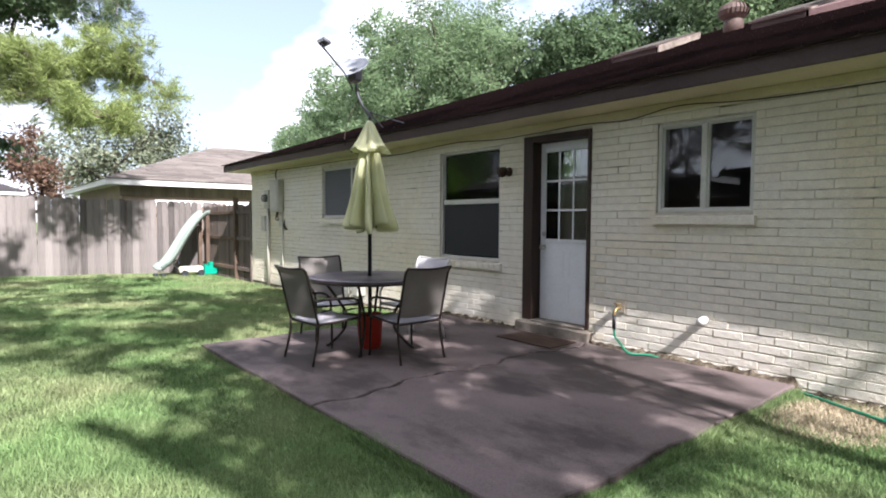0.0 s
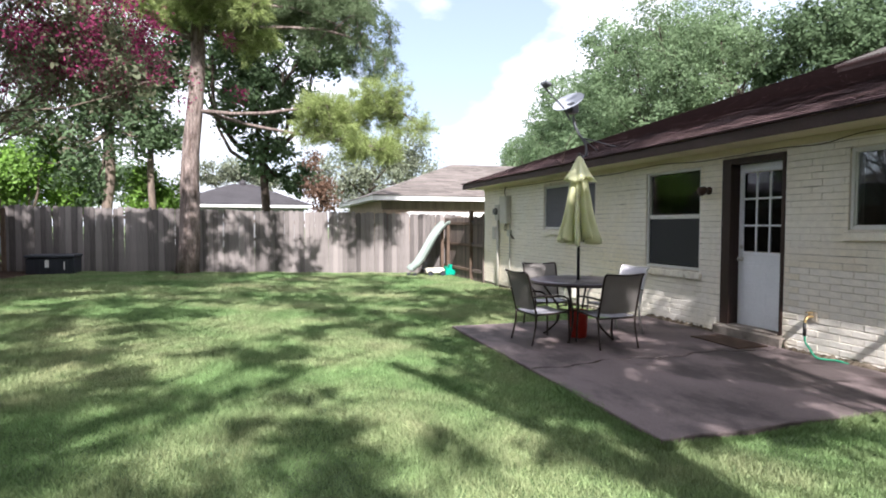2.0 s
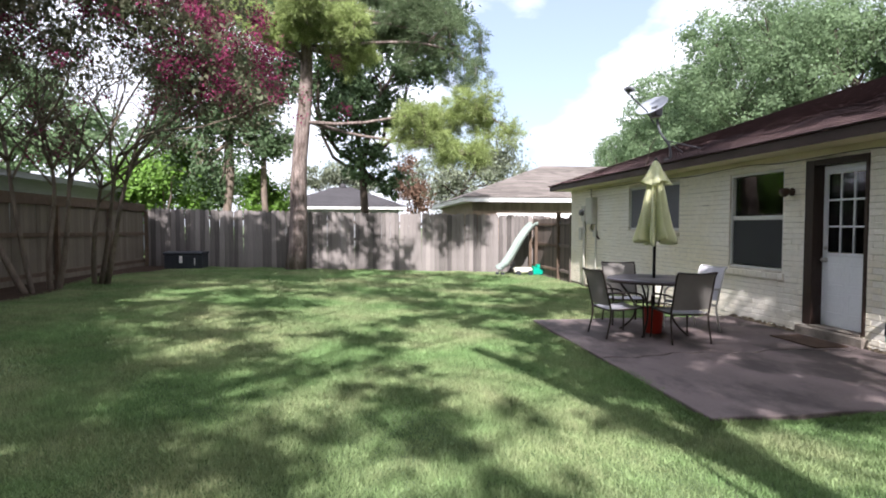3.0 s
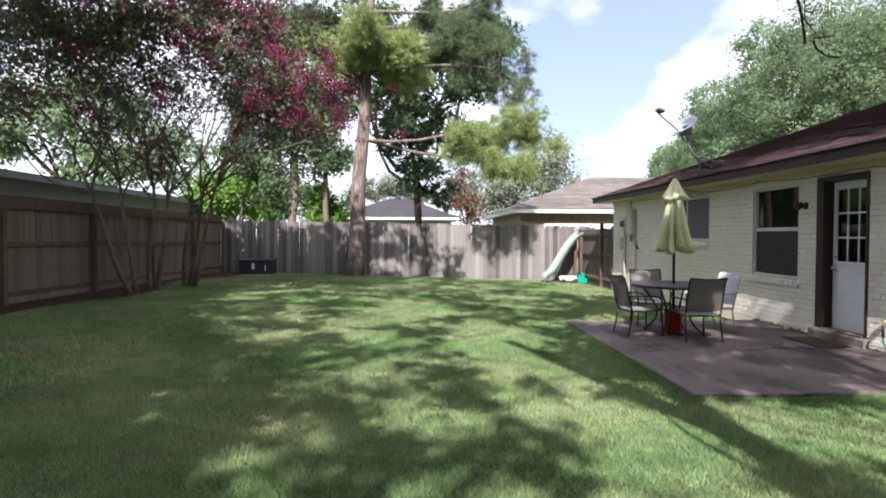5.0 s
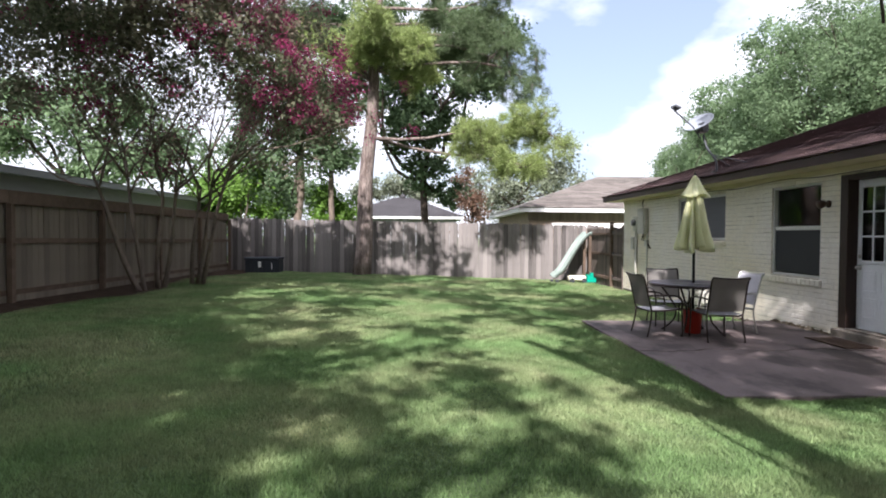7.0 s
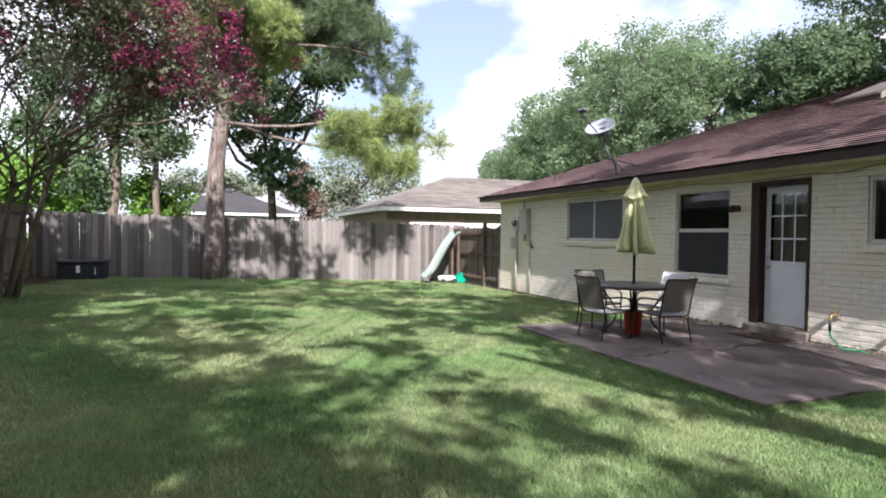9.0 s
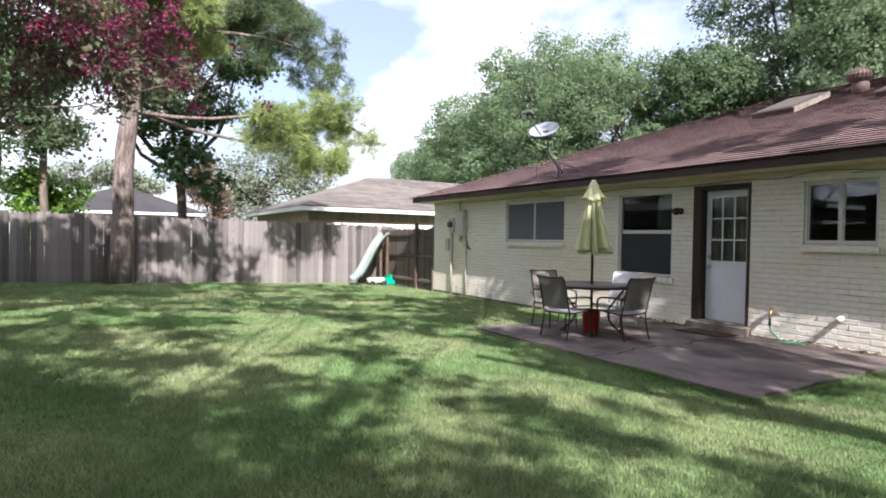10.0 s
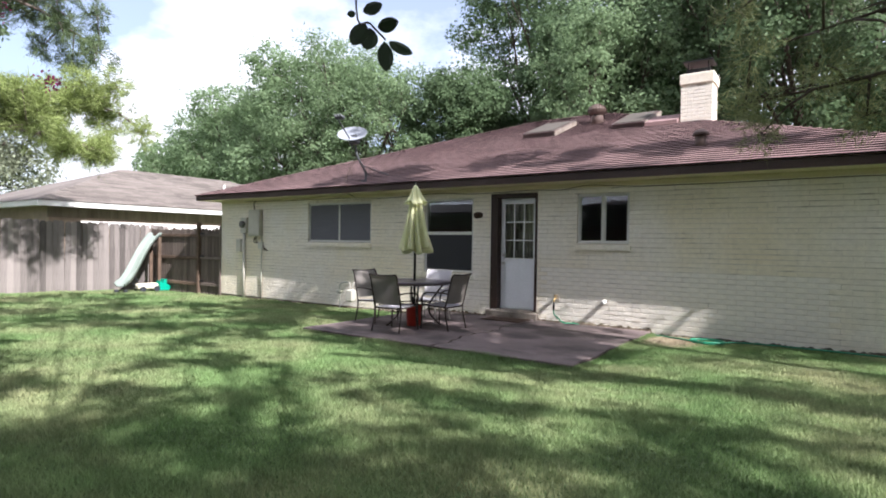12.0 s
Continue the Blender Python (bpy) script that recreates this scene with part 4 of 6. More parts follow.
def toy_wagon():
    x, y = 4.42, 15.75
    z = gz(x, y)
    root = thing("ride_on_toy", (x, y, z), "cream and green plastic ride-on toy on the grass", "toy")
    g = Geo()
    g.box((x - 0.30, y - 0.14, z + 0.06), (x + 0.28, y + 0.14, z + 0.24), 0.05)
    part("body", g, M_TOYCREAM, root)
    for sx in (-0.2, 0.2):
        for sy in (-0.16, 0.16):
            g = Geo().tube([(x + sx, y + sy - 0.025, z + 0.075), (x + sx, y + sy + 0.025, z + 0.075)], 0.085, 14)
            part("wheel", g, M_BOXDARK, root)
    g = Geo()
    g.prism([(x + 0.30, z + 0.02), (x + 0.60, z + 0.02), (x + 0.63, z + 0.14), (x + 0.52, z + 0.20), (x + 0.52, z + 0.34), (x + 0.44, z + 0.34), (x + 0.42, z + 0.22), (x + 0.32, z + 0.30)], 1, y - 0.1, y + 0.1)
    part("handle", g, M_TOYGREEN, root, "green plastic handle")
    pts = curve_points([(x - 0.28, y, z + 0.1), (x - 0.42, y, z + 0.3), (x - 0.36, y, z + 0.42), (x - 0.27, y, z + 0.3)], 6)
    part("bar", Geo().tube(pts, 0.016, 8), M_BOXDARK, root, smooth=True)


toy_wagon()


def storage_box():
    x0, x1, y0, y1 = -6.45, -5.38, 15.75, 16.45
    z = gz(-5.9, 16)
    root = thing("storage_box", (-5.9, 16.1, z), "low dark plastic storage box by the back fence", "storage box")
    g = Geo()
    g.box((x0, y0, z - 0.02), (x1, y1, z + 0.42), 0.025)
    for k in range(7):
        xx = x0 + 0.12 + k * (x1 - x0 - 0.2) / 7
        g.box((xx, y0 - 0.012, z + 0.03), (xx + 0.07, y0 + 0.002, z + 0.38), 0.005)
    part("body", g, M_BOXDARK, root)
    g = Geo()
    g.box((x0 - 0.03, y0 - 0.03, z + 0.422), (x1 + 0.03, y1 + 0.02, z + 0.50), 0.02)
    part("lid", g, M_BOXDARK, root)
    g = Geo()
    g.box((-6.02, y0 - 0.02, z + 0.18), (-5.93, y0 - 0.013, z + 0.37), 0.002)
    part("label_plate", g, M_PVC, root, "white label")
    g = Geo()
    g.box((-5.60, y0 - 0.02, z + 0.12), (-5.575, y0 - 0.013, z + 0.32), 0.002)
    part("label_plate", g, M_PVC, root, "white label")


storage_box()


# ---- patio things ----
TX, TY = 3.06, 5.04


def chair(tube_mat, back_mat, label):
    """A sling chair that faces +x, origin on the floor under its seat."""
    root = thing("patio_chair", (0, 0, 0), label, "chair", "chairs round the patio table")
    w = 0.265
    for s in (-1, 1):
        y = s * w
        up = curve_points([(-0.235, y, 0.40), (-0.25, y, 0.46), (-0.30, y, 0.68), (-0.355, y, 0.90), (-0.40, y, 0.965)], 5)
        part("back_frame", Geo().tube(up, 0.0128, 8), tube_mat, root, smooth=True)
        part("leg", Geo().tube(curve_points([(-0.235, y, 0.40), (-0.245, y, 0.25), (-0.30, y * 1.03, 0.0)], 4), [0.0128] * 9, 8), tube_mat, root, smooth=True)
        part("leg", Geo().tube(curve_points([(0.235, y, 0.41), (0.245, y, 0.25), (0.25, y * 1.03, 0.0)], 4), 0.0128, 8), tube_mat, root, smooth=True)
        part("arm", Geo().tube(curve_points([(-0.29, y * 1.02, 0.635), (-0.15, y * 1.1, 0.645), (0.10, y * 1.1, 0.635), (0.20, y * 1.08, 0.60), (0.235, y * 1.03, 0.52), (0.235, y, 0.41)], 5), 0.0138, 8), tube_mat, root, smooth=True)
        part("seat_rail", Geo().tube(curve_points([(-0.235, y, 0.40), (0.0, y, 0.405), (0.235, y, 0.425)], 4), 0.0128, 8), tube_mat, root, smooth=True)
    part("stretcher", Geo().tube([(0.215, -w, 0.405), (0.215, w, 0.405)], 0.011, 8), tube_mat, root)
    part("stretcher", Geo().tube([(-0.22, -w, 0.385), (-0.22, w, 0.385)], 0.011, 8), tube_mat, root)
    part("top_bar", Geo().tube(curve_points([(-0.40, -w, 0.965), (-0.412, -w * 0.5, 0.955), (-0.415, 0, 0.95), (-0.412, w * 0.5, 0.955), (-0.40, w, 0.965)], 4), 0.012, 8), tube_mat, root, smooth=True)

    def sling(prof, thick, name, mat):
        g = Geo()
        n = 8
        for side in (0, 1):
            for x, z in prof:
                for k in range(n + 1):
                    t = -1 + 2 * k / n
                    sag = 0.012 * (1 - t * t)
                    nx, nz = thick * side, -thick * side
                    g.v.append((x - sag * 0.6 + nx * 0.3, t * (w - 0.012), z - sag + nz))
        m = len(prof) * (n + 1)
        for i in range(len(prof) - 1):
            for k in range(n):
                a = i * (n + 1) + k
                g.f.append((a, a + 1, a + n + 2, a + n + 1))
                g.f.append((m + a, m + a + n + 1, m + a + n + 2, m + a + 1))
        part(name, g, mat, root, smooth=True)
    sling([(-0.252, 0.47), (-0.275, 0.58), (-0.30, 0.68), (-0.33, 0.80), (-0.355, 0.90), (-0.395, 0.955)], 0.006, "backrest", back_mat)
    sling([(-0.225, 0.415), (-0.1, 0.408), (0.05, 0.412), (0.15, 0.42), (0.23, 0.43)], 0.006, "seat", M_SLING_SEAT)
    return root


SIZE = Matrix.Diagonal((0.92, 0.90, 0.88, 1))
CHAIRS = [(2.53, 4.97, 4), (3.13, 4.54, 90), (3.035, 5.79, 262)]
first = chair(M_BRONZE, M_SLING_BACK, "bronze metal patio chair with grey mesh sling seat and back")
for i, (x, y, a) in enumerate(CHAIRS):
    m = pose(x, y, PATIO_Z, 0, 0, a)
    if i == 0:
        first.matrix_basis = m @ SIZE
    else:
        copy_thing(first, m)
pale_chair = chair(M_PALE_TUBE, M_SLING_SEAT, "pale grey patio chair with a light mesh sling, by the wall")
pale_chair.matrix_basis = pose(3.66, 5.18, PATIO_Z, 0, 0, 186) @ SIZE


def table():
    root = thing("patio_table", (TX, TY, PATIO_Z), "round dark patio table with curved metal legs", "table")
    z = PATIO_Z + 0.69
    g = Geo().lathe([(0.022, 0.0), (0.565, 0.0), (0.585, 0.004), (0.59, 0.012), (0.585, 0.022), (0.57, 0.026), (0.03, 0.024), (0.022, 0.02)], 48, (TX, TY, z), caps=False)
    part("tabletop", g, M_TABLE, root, "dark tempered round tabletop", smooth=True)
    part("rim", Geo().lathe([(0.555, -0.022), (0.575, -0.022), (0.592, -0.012), (0.592, 0.004), (0.555, -0.002)], 48, (TX, TY, z), caps=False), M_BRONZE, root, smooth=True)
    for k in range(4):
        t = math.pi / 4 + k * math.pi / 2
        c, s = math.cos(t), math.sin(t)
        pts = curve_points([(TX + r * c, TY + r * s, PATIO_Z + h) for r, h in ((0.50, 0.685), (0.42, 0.60), (0.30, 0.44), (0.24, 0.33), (0.26, 0.18), (0.40, 0.03), (0.44, 0.012))], 5)
        part("leg", Geo().tube(pts, 0.014, 8), M_BRONZE, root, smooth=True)
    ring = [(TX + 0.25 * math.cos(a * math.pi / 12), TY + 0.25 * math.sin(a * math.pi / 12), PATIO_Z + 0.36) for a in range(25)]
    part("ring", Geo().tube(ring, 0.009, 6), M_BRONZE, root, smooth=True)


table()


def bucket():
    root = thing("red_bucket", (TX + 0.02, TY + 0.02, PATIO_Z), "red plastic bucket holding the umbrella pole", "bucket")
    g = Geo().lathe([(0.098, 0.0), (0.11, 0.01), (0.128, 0.31), (0.134, 0.315), (0.134, 0.335), (0.126, 0.335), (0.12, 0.31), (0.108, 0.28)], 28, (TX, TY, PATIO_Z))
    part("body", g, M_RED, root, smooth=True)
    part("filling", Geo().lathe([(0.112, 0.285), (0.03, 0.29)], 24, (TX, TY, PATIO_Z)), M_CONC_PALE, root)


bucket()


def umbrella():
    root = thing("patio_umbrella", (TX, TY, PATIO_Z + 0.3), "closed pale yellow-green patio umbrella on a dark pole", "umbrella")
    part("pole", Geo().tube([(TX, TY, PATIO_Z + 0.3), (TX, TY, 2.36)], 0.019, 12), M_BLACK, root, smooth=True)
    part("finial", Geo().lathe([(0.012, 0), (0.02, 0.015), (0.012, 0.035), (0.004, 0.045)], 12, (TX, TY, 2.385)), M_BLACK, root)

    def cloth(prof, folds, depth, name, seed, wavy):
        r = random.Random(seed)
        seg = folds * 8
        ph = [r.uniform(-0.25, 0.25) for _ in range(folds)]
        amp = [r.uniform(0.7, 1.25) for _ in range(folds)]
        g = Geo()
        for i, (rad, z) in enumerate(prof):
            t = i / (len(prof) - 1)
            for k in range(seg):
                a = 2 * math.pi * k / seg
                f = int(k / 8)
                w = math.sin((k % 8) / 8 * 2 * math.pi + ph[f])
                rr2 = rad * (1 + depth * t ** 0.6 * w * amp[f] + 0.06 * math.sin(a * 2 + 1))
                zz = z + wavy * t * (math.sin(a * folds / 2 + seed) * 0.6 + 0.4 * math.sin(a * 3))
                tw = a + 0.25 * t
                g.v.append((TX + rr2 * math.cos(tw), TY + rr2 * math.sin(tw), zz))
        for i in range(len(prof) - 1):
            for k in range(seg):
                g.f.append((i * seg + k, (i + 1) * seg + k, (i + 1) * seg + (k + 1) % seg, i * seg + (k + 1) % seg))
        ob = part(name, g, M_CANOPY, root, smooth=True)
        so = ob.modifiers.new("thick", "SOLIDIFY")
        so.thickness = 0.004
        return ob
    cloth([(0.018, 2.385), (0.045, 2.345), (0.075, 2.27), (0.11, 2.19), (0.15, 2.12), (0.168, 2.09)], 8, 0.24, "top_flap", 2, 0.03)
    cloth([(0.05, 2.22), (0.08, 2.14), (0.095, 2.04), (0.115, 1.90), (0.135, 1.74), (0.160, 1.58), (0.185, 1.46), (0.20, 1.38), (0.19, 1.34), (0.14, 1.33)], 10, 0.55, "canopy", 4, 0.05)
    for k in range(8):
        a = 2 * math.pi * k / 8 + 0.2
        c, s = math.cos(a), math.sin(a)
        part("rib", Geo().tube([(TX + 0.03 * c, TY + 0.03 * s, 2.2), (TX + 0.09 * c, TY + 0.09 * s, 1.34)], 0.006, 6), M_BLACK, root)


umbrella()

mat_ob = thing("door_mat", (4.62, 4.24, PATIO_Z), "worn dark brown door mat at the step", "door mat")
g = Geo()
n = 14
for side in (0, 1):
    for i in range(n + 1):
        for k in range(n + 1):
            x, y = 4.40 + 0.42 * i / n, 3.87 + 0.74 * k / n
            g.v.append((x, y, PATIO_Z + 0.004 + (0.012 + 0.008 * math.sin(y * 9) * math.sin(x * 7 + 1) if side else 0)))
m = (n + 1) ** 2
for i in range(n):
    for k in range(n):
        a = i * (n + 1) + k
        g.f.append((m + a, m + a + n + 1, m + a + n + 2, m + a + 1))
for i in range(n):
    for a, b in (((i * (n + 1)), ((i + 1) * (n + 1))), (i * (n + 1) + n, (i + 1) * (n + 1) + n), (i, i + 1), (n * (n + 1) + i, n * (n + 1) + i + 1)):
        g.f.append((a, b, m + b, m + a))
part("mat", g, M_MAT, mat_ob)


# ---- things on the wall ----
def wall_lamp():
    y, z = 5.0, 2.0
    root = thing("wall_lamp", (WX, y, z), "small round dark bronze wall lamp beside the door", "wall lamp")
    part("backplate", Geo().tube([(WX + 0.004, y, z), (WX - 0.012, y, z), (WX - 0.02, y, z)], [0.055, 0.055, 0.04], 18), M_LAMP, root, smooth=True)
    part("arm", Geo().tube([(WX - 0.018, y, z), (WX - 0.06, y, z)], 0.018, 10), M_LAMP, root, smooth=True)
    part("shade", Geo().tube([(WX - 0.055, y, z + 0.01), (WX - 0.075, y, z + 0.008), (WX - 0.13, y, z - 0.01), (WX - 0.15, y, z - 0.018)], [0.03, 0.05, 0.062, 0.058], 18), M_LAMP, root, smooth=True)


wall_lamp()


def meter_box():
    root = thing("electric_meter", (WX, 11.7, 1.55), "grey electric meter and breaker box on the wall", "electric meter")
    part("panel_box", Geo().box((WX - 0.13, 11.33, 1.58), (WX - 0.002, 11.75, 2.24), 0.01), M_GREY_BOX, root)
    part("box_door", Geo().box((WX - 0.142, 11.36, 1.62), (WX - 0.132, 11.72, 2.20), 0.004), M_GREY_BOX, root)
    part("meter_base", Geo().box((WX - 0.11, 11.86, 1.66), (WX - 0.002, 12.10, 2.05), 0.01), M_GREY_BOX, root)
    part("meter", Geo().tube([(WX - 0.11, 11.98, 1.88), (WX - 0.15, 11.98, 1.88), (WX - 0.19, 11.98, 1.88), (WX - 0.20, 11.98, 1.88)], [0.085, 0.085, 0.07, 0.04], 20), M_METERGLASS, root, "round glass meter face", smooth=True)
    part("shut_off", Geo().box((WX - 0.09, 12.12, 1.18), (WX - 0.002, 12.30, 1.50), 0.008), M_GREY_BOX, root)
    part("conduit", Geo().tube([(WX - 0.05, 12.02, 0.0), (WX - 0.05, 12.02, 1.66)], 0.035, 12), M_GREY_BOX, root, smooth=True)
    part("conduit", Geo().tube([(WX - 0.03, 11.34, 0.0), (WX - 0.03, 11.34, 1.58)], 0.018, 10), M_GREY_BOX, root, smooth=True)
    part("junction_box", Geo().box((WX - 0.07, 11.28, 1.27), (WX - 0.002, 11.44, 1.43), 0.006), M_GREY_BOX, root)
    for k in range(3):
        pts = curve_points([(WX - 0.05, 11.5 + 0.04 * k, 1.58), (WX - 0.05, 11.52 + 0.05 * k, 1.48 - 0.03 * k), (WX - 0.04, 11.36, 1.36 + 0.02 * k), (WX - 0.03, 11.2 - 0.05 * k, 1.22)], 6)
        part("cable", Geo().tube(pts, 0.008, 6), M_CABLE, root)
    part("cable", Geo().tube(curve_points([(WX - 0.03, 11.62, 2.24), (WX - 0.03, 11.66, 2.38), (WX - 0.02, 11.60, 2.47)], 5), 0.012, 6), M_CABLE, root)


meter_box()


def gas_meter():
    y, z = 8.2, gz(4.9, 8.2)
    root = thing("gas_meter", (WX - 0.15, y, z), "small grey gas meter with pipes by the wall", "gas meter")
    part("body", Geo().box((WX - 0.28, 7.98, z + 0.16), (WX - 0.12, 8.20, z + 0.42), 0.03), M_GREY_BOX, root)
    part("pipe", Geo().tube(curve_points([(WX - 0.2, 8.42, z - 0.05), (WX - 0.2, 8.42, z + 0.3), (WX - 0.2, 8.42, z + 0.5), (WX - 0.2, 8.30, z + 0.56), (WX - 0.2, 8.15, z + 0.56), (WX - 0.2, 8.12, z + 0.42)], 4), 0.017, 8), M_GREY_BOX, root, smooth=True)
    part("pipe", Geo().tube(curve_points([(WX - 0.2, 8.04, z + 0.40), (WX - 0.2, 8.04, z + 0.54), (WX - 0.12, 8.0, z + 0.56), (WX - 0.002, 8.0, z + 0.56)], 4), 0.015, 8), M_GREY_BOX, root, smooth=True)
    part("regulator", Geo().lathe([(0.03, -0.05), (0.07, -0.03), (0.08, 0.0), (0.07, 0.03), (0.03, 0.05)], 14, (WX - 0.2, 8.42, z + 0.36)), M_GREY_BOX, root, smooth=True)


gas_meter()


def tap_and_hose():
    y, z = 3.46, 0.56
    root = thing("garden_tap", (WX, y, z), "weathered brass garden tap on the wall", "tap")
    part("flange", Geo().box((WX - 0.012, y - 0.05, z - 0.045), (WX + 0.004, y + 0.05, z + 0.06), 0.004), M_MORTAR, root)
    part("spout", Geo().tube(curve_points([(WX, y, z), (WX - 0.06, y, z), (WX - 0.10, y, z - 0.02), (WX - 0.115, y, z - 0.07)], 5), 0.014, 10), M_BRASS, root, smooth=True)
    part("handle", Geo().lathe([(0.008, 0.0), (0.008, 0.03), (0.035, 0.032), (0.035, 0.042), (0.01, 0.046)], 14, (WX - 0.06, y, z + 0.01)), M_BRASS, root)
    hose = thing("garden_hose", (WX - 0.3, y, PATIO_Z), "thin green garden hose hanging from the tap to the patio", "hose")
    part("coupling", Geo().tube([(WX - 0.115, y, z - 0.06), (WX - 0.117, y, z - 0.20)], 0.018, 10), M_BLACK, hose, "black hose coupling", smooth=True)
    pts = curve_points([(WX - 0.117, y, z - 0.19), (WX - 0.118, y - 0.015, z - 0.27), (WX - 0.15, y - 0.09, PATIO_Z + 0.09), (WX - 0.20, y - 0.22, PATIO_Z + 0.02), (WX - 0.09, y - 0.36, PATIO_Z + 0.012), (WX - 0.03, y - 0.55, PATIO_Z - 0.02), (WX - 0.03, 2.3, PATIO_Z - 0.03), (WX - 0.05, 1.85, gz(4.9, 1.8) + 0.01),
                        (WX - 0.35, 1.40, gz(4.7, 1.4) + 0.025), (WX - 0.5, 1.0, gz(4.6, 1.0) + 0.03), (WX - 0.2, 0.5, gz(4.8, 0.5) + 0.03), (WX - 0.25, -0.4, gz(4.8, -0.4) + 0.03), (WX - 0.4, -1.2, gz(4.6, -1.2) + 0.03)], 8)
    part("tube", Geo().tube(pts, 0.011, 8), M_HOSE, hose, smooth=True)
    cx, cy = 4.62, 1.02
    ring = [(cx + (0.16 + 0.012 * math.sin(a)) * math.cos(a * 0.4), cy + 0.22 * math.sin(a * 0.4), gz(cx, cy) + 0.012 + 0.0005 * a) for a in range(48)]
    part("coil", Geo().tube(ring, 0.011, 8), M_HOSE, hose, smooth=True)


tap_and_hose()
nub = thing("drain_pipe_stub", (WX, 2.62, 0.56), "short white plastic pipe stub sticking out of the wall", "pipe")
part("pipe", Geo().tube([(WX + 0.01, 2.62, 0.56), (WX - 0.10, 2.62, 0.545), (WX - 0.10, 2.62, 0.545), (WX - 0.02, 2.62, 0.556)], [0.035, 0.035, 0.029, 0.029], 16), M_PVC, nub, smooth=True)


def wall_cable():
    root = thing("wall_cable", (WX - 0.02, 7.0, 2.42), "thin brown cable slung along the top of the wall", "cable")
    random.seed(12)
    ctrl = [(12.0, 2.46), (11.2, 2.45), (10.0, 2.435), (9.0, 2.44), (8.0, 2.42), (7.2, 2.40), (6.6, 2.42), (5.9, 2.44), (5.2, 2.40), (4.6, 2.405), (3.9, 2.42), (3.4, 2.40), (2.9, 2.46), (2.2, 2.41), (1.0, 2.40), (-0.5, 2.41), (-1.3, 2.40)]
    part("cable", Geo().tube(curve_points([(WX - 0.022, y, z) for y, z in ctrl], 6), 0.005, 6), M_CABLE, root)


wall_cable()


def dish():
    root = thing("satellite_dish", (4.75, 7.8, roof_z(4.75)), "grey satellite dish on a bent mast at the roof edge", "satellite dish")
    fx, fy = 4.80, 7.72
    fz = roof_z(fx) + 0.02
    cen = Vector((4.52, 7.83, 3.66))
    lnb = cen + Vector((-0.57, -0.14, 0.29))
    out = (lnb - cen).normalized()
    axis = Vector((-0.62, -0.25, 0.74)).normalized()
    part("foot_plate", Geo().box((fx - 0.09, fy - 0.06, fz - 0.03), (fx + 0.09, fy + 0.06, fz + 0.012), 0.004), M_DISHDARK, root)
    mast = curve_points([(fx, fy, fz), (fx - 0.02, fy, fz + 0.22), (fx - 0.14, fy + 0.05, fz + 0.42), (4.60, 7.81, fz + 0.60), (4.585, 7.815, fz + 0.72)], 6)
    part("mast", Geo().tube(mast, 0.022, 12), M_DISHDARK, root, smooth=True)
    for s in (-1, 1):
        part("strut", Geo().tube([(fx + 0.42, fy + s * 0.30, roof_z(fx + 0.42) + 0.02), (fx - 0.06, fy + 0.03, fz + 0.33)], 0.011, 8), M_DISHDARK, root)
    a = axis.cross(Vector((0, 1, 0))).normalized()
    b = axis.cross(a).normalized()
    g = Geo()
    seg = 32
    for rr2 in (0.0001, 0.08, 0.16, 0.24, 0.29, 0.30):
        for k in range(seg):
            t = 2 * math.pi * k / seg
            h = 0.75 * rr2 * rr2 + (0.004 if rr2 > 0.295 else 0)
            g.v.append(tuple(cen + a * rr2 * 0.88 * math.cos(t) + b * rr2 * 1.12 * math.sin(t) + axis * h))
    for i in range(5):
        for k in range(seg):
            g.f.append((i * seg + k, i * seg + (k + 1) % seg, (i + 1) * seg + (k + 1) % seg, (i + 1) * seg + k))
    ob = part("reflector", g, M_DISH, root, smooth=True)
    so = ob.modifiers.new("thick", "SOLIDIFY")
    so.thickness = 0.008
    part("bracket", Geo().box((-0.02, -0.10, -0.15), (0.13, 0.10, 0.04), 0.02, Matrix.Translation(cen)), M_DISHDARK, root)
    part("arm", Geo().tube([cen - axis * 0.03 - Vector((0, 0, 0.24)), cen + out * 0.18 - Vector((0, 0, 0.13)), lnb - Vector((0, 0, 0.06)), lnb], 0.014, 8), M_DISHDARK, root)
    for k in (-1, 0, 1):
        q = lnb + Vector((0.02, 0.075 * k, 0.0))
        part("receiver", Geo().tube([q + Vector((-0.05, 0, 0.03)), q, q + Vector((0.05, 0, -0.02)), q + Vector((0.07, 0, -0.03))], [0.02, 0.032, 0.034, 0.022], 12), M_DISHDARK, root, smooth=True)
    pts = curve_points([(4.59, 7.815, 3.5), (4.66, 7.85, 3.3), (4.55, 7.95, 3.0), (4.50, 8.02, 2.7), (4.56, 8.05, 2.52), (4.9, 8.1, 2.44)], 6)
    part("cable", Geo().tube(pts, 0.006, 6), M_CABLE, root)


dish()


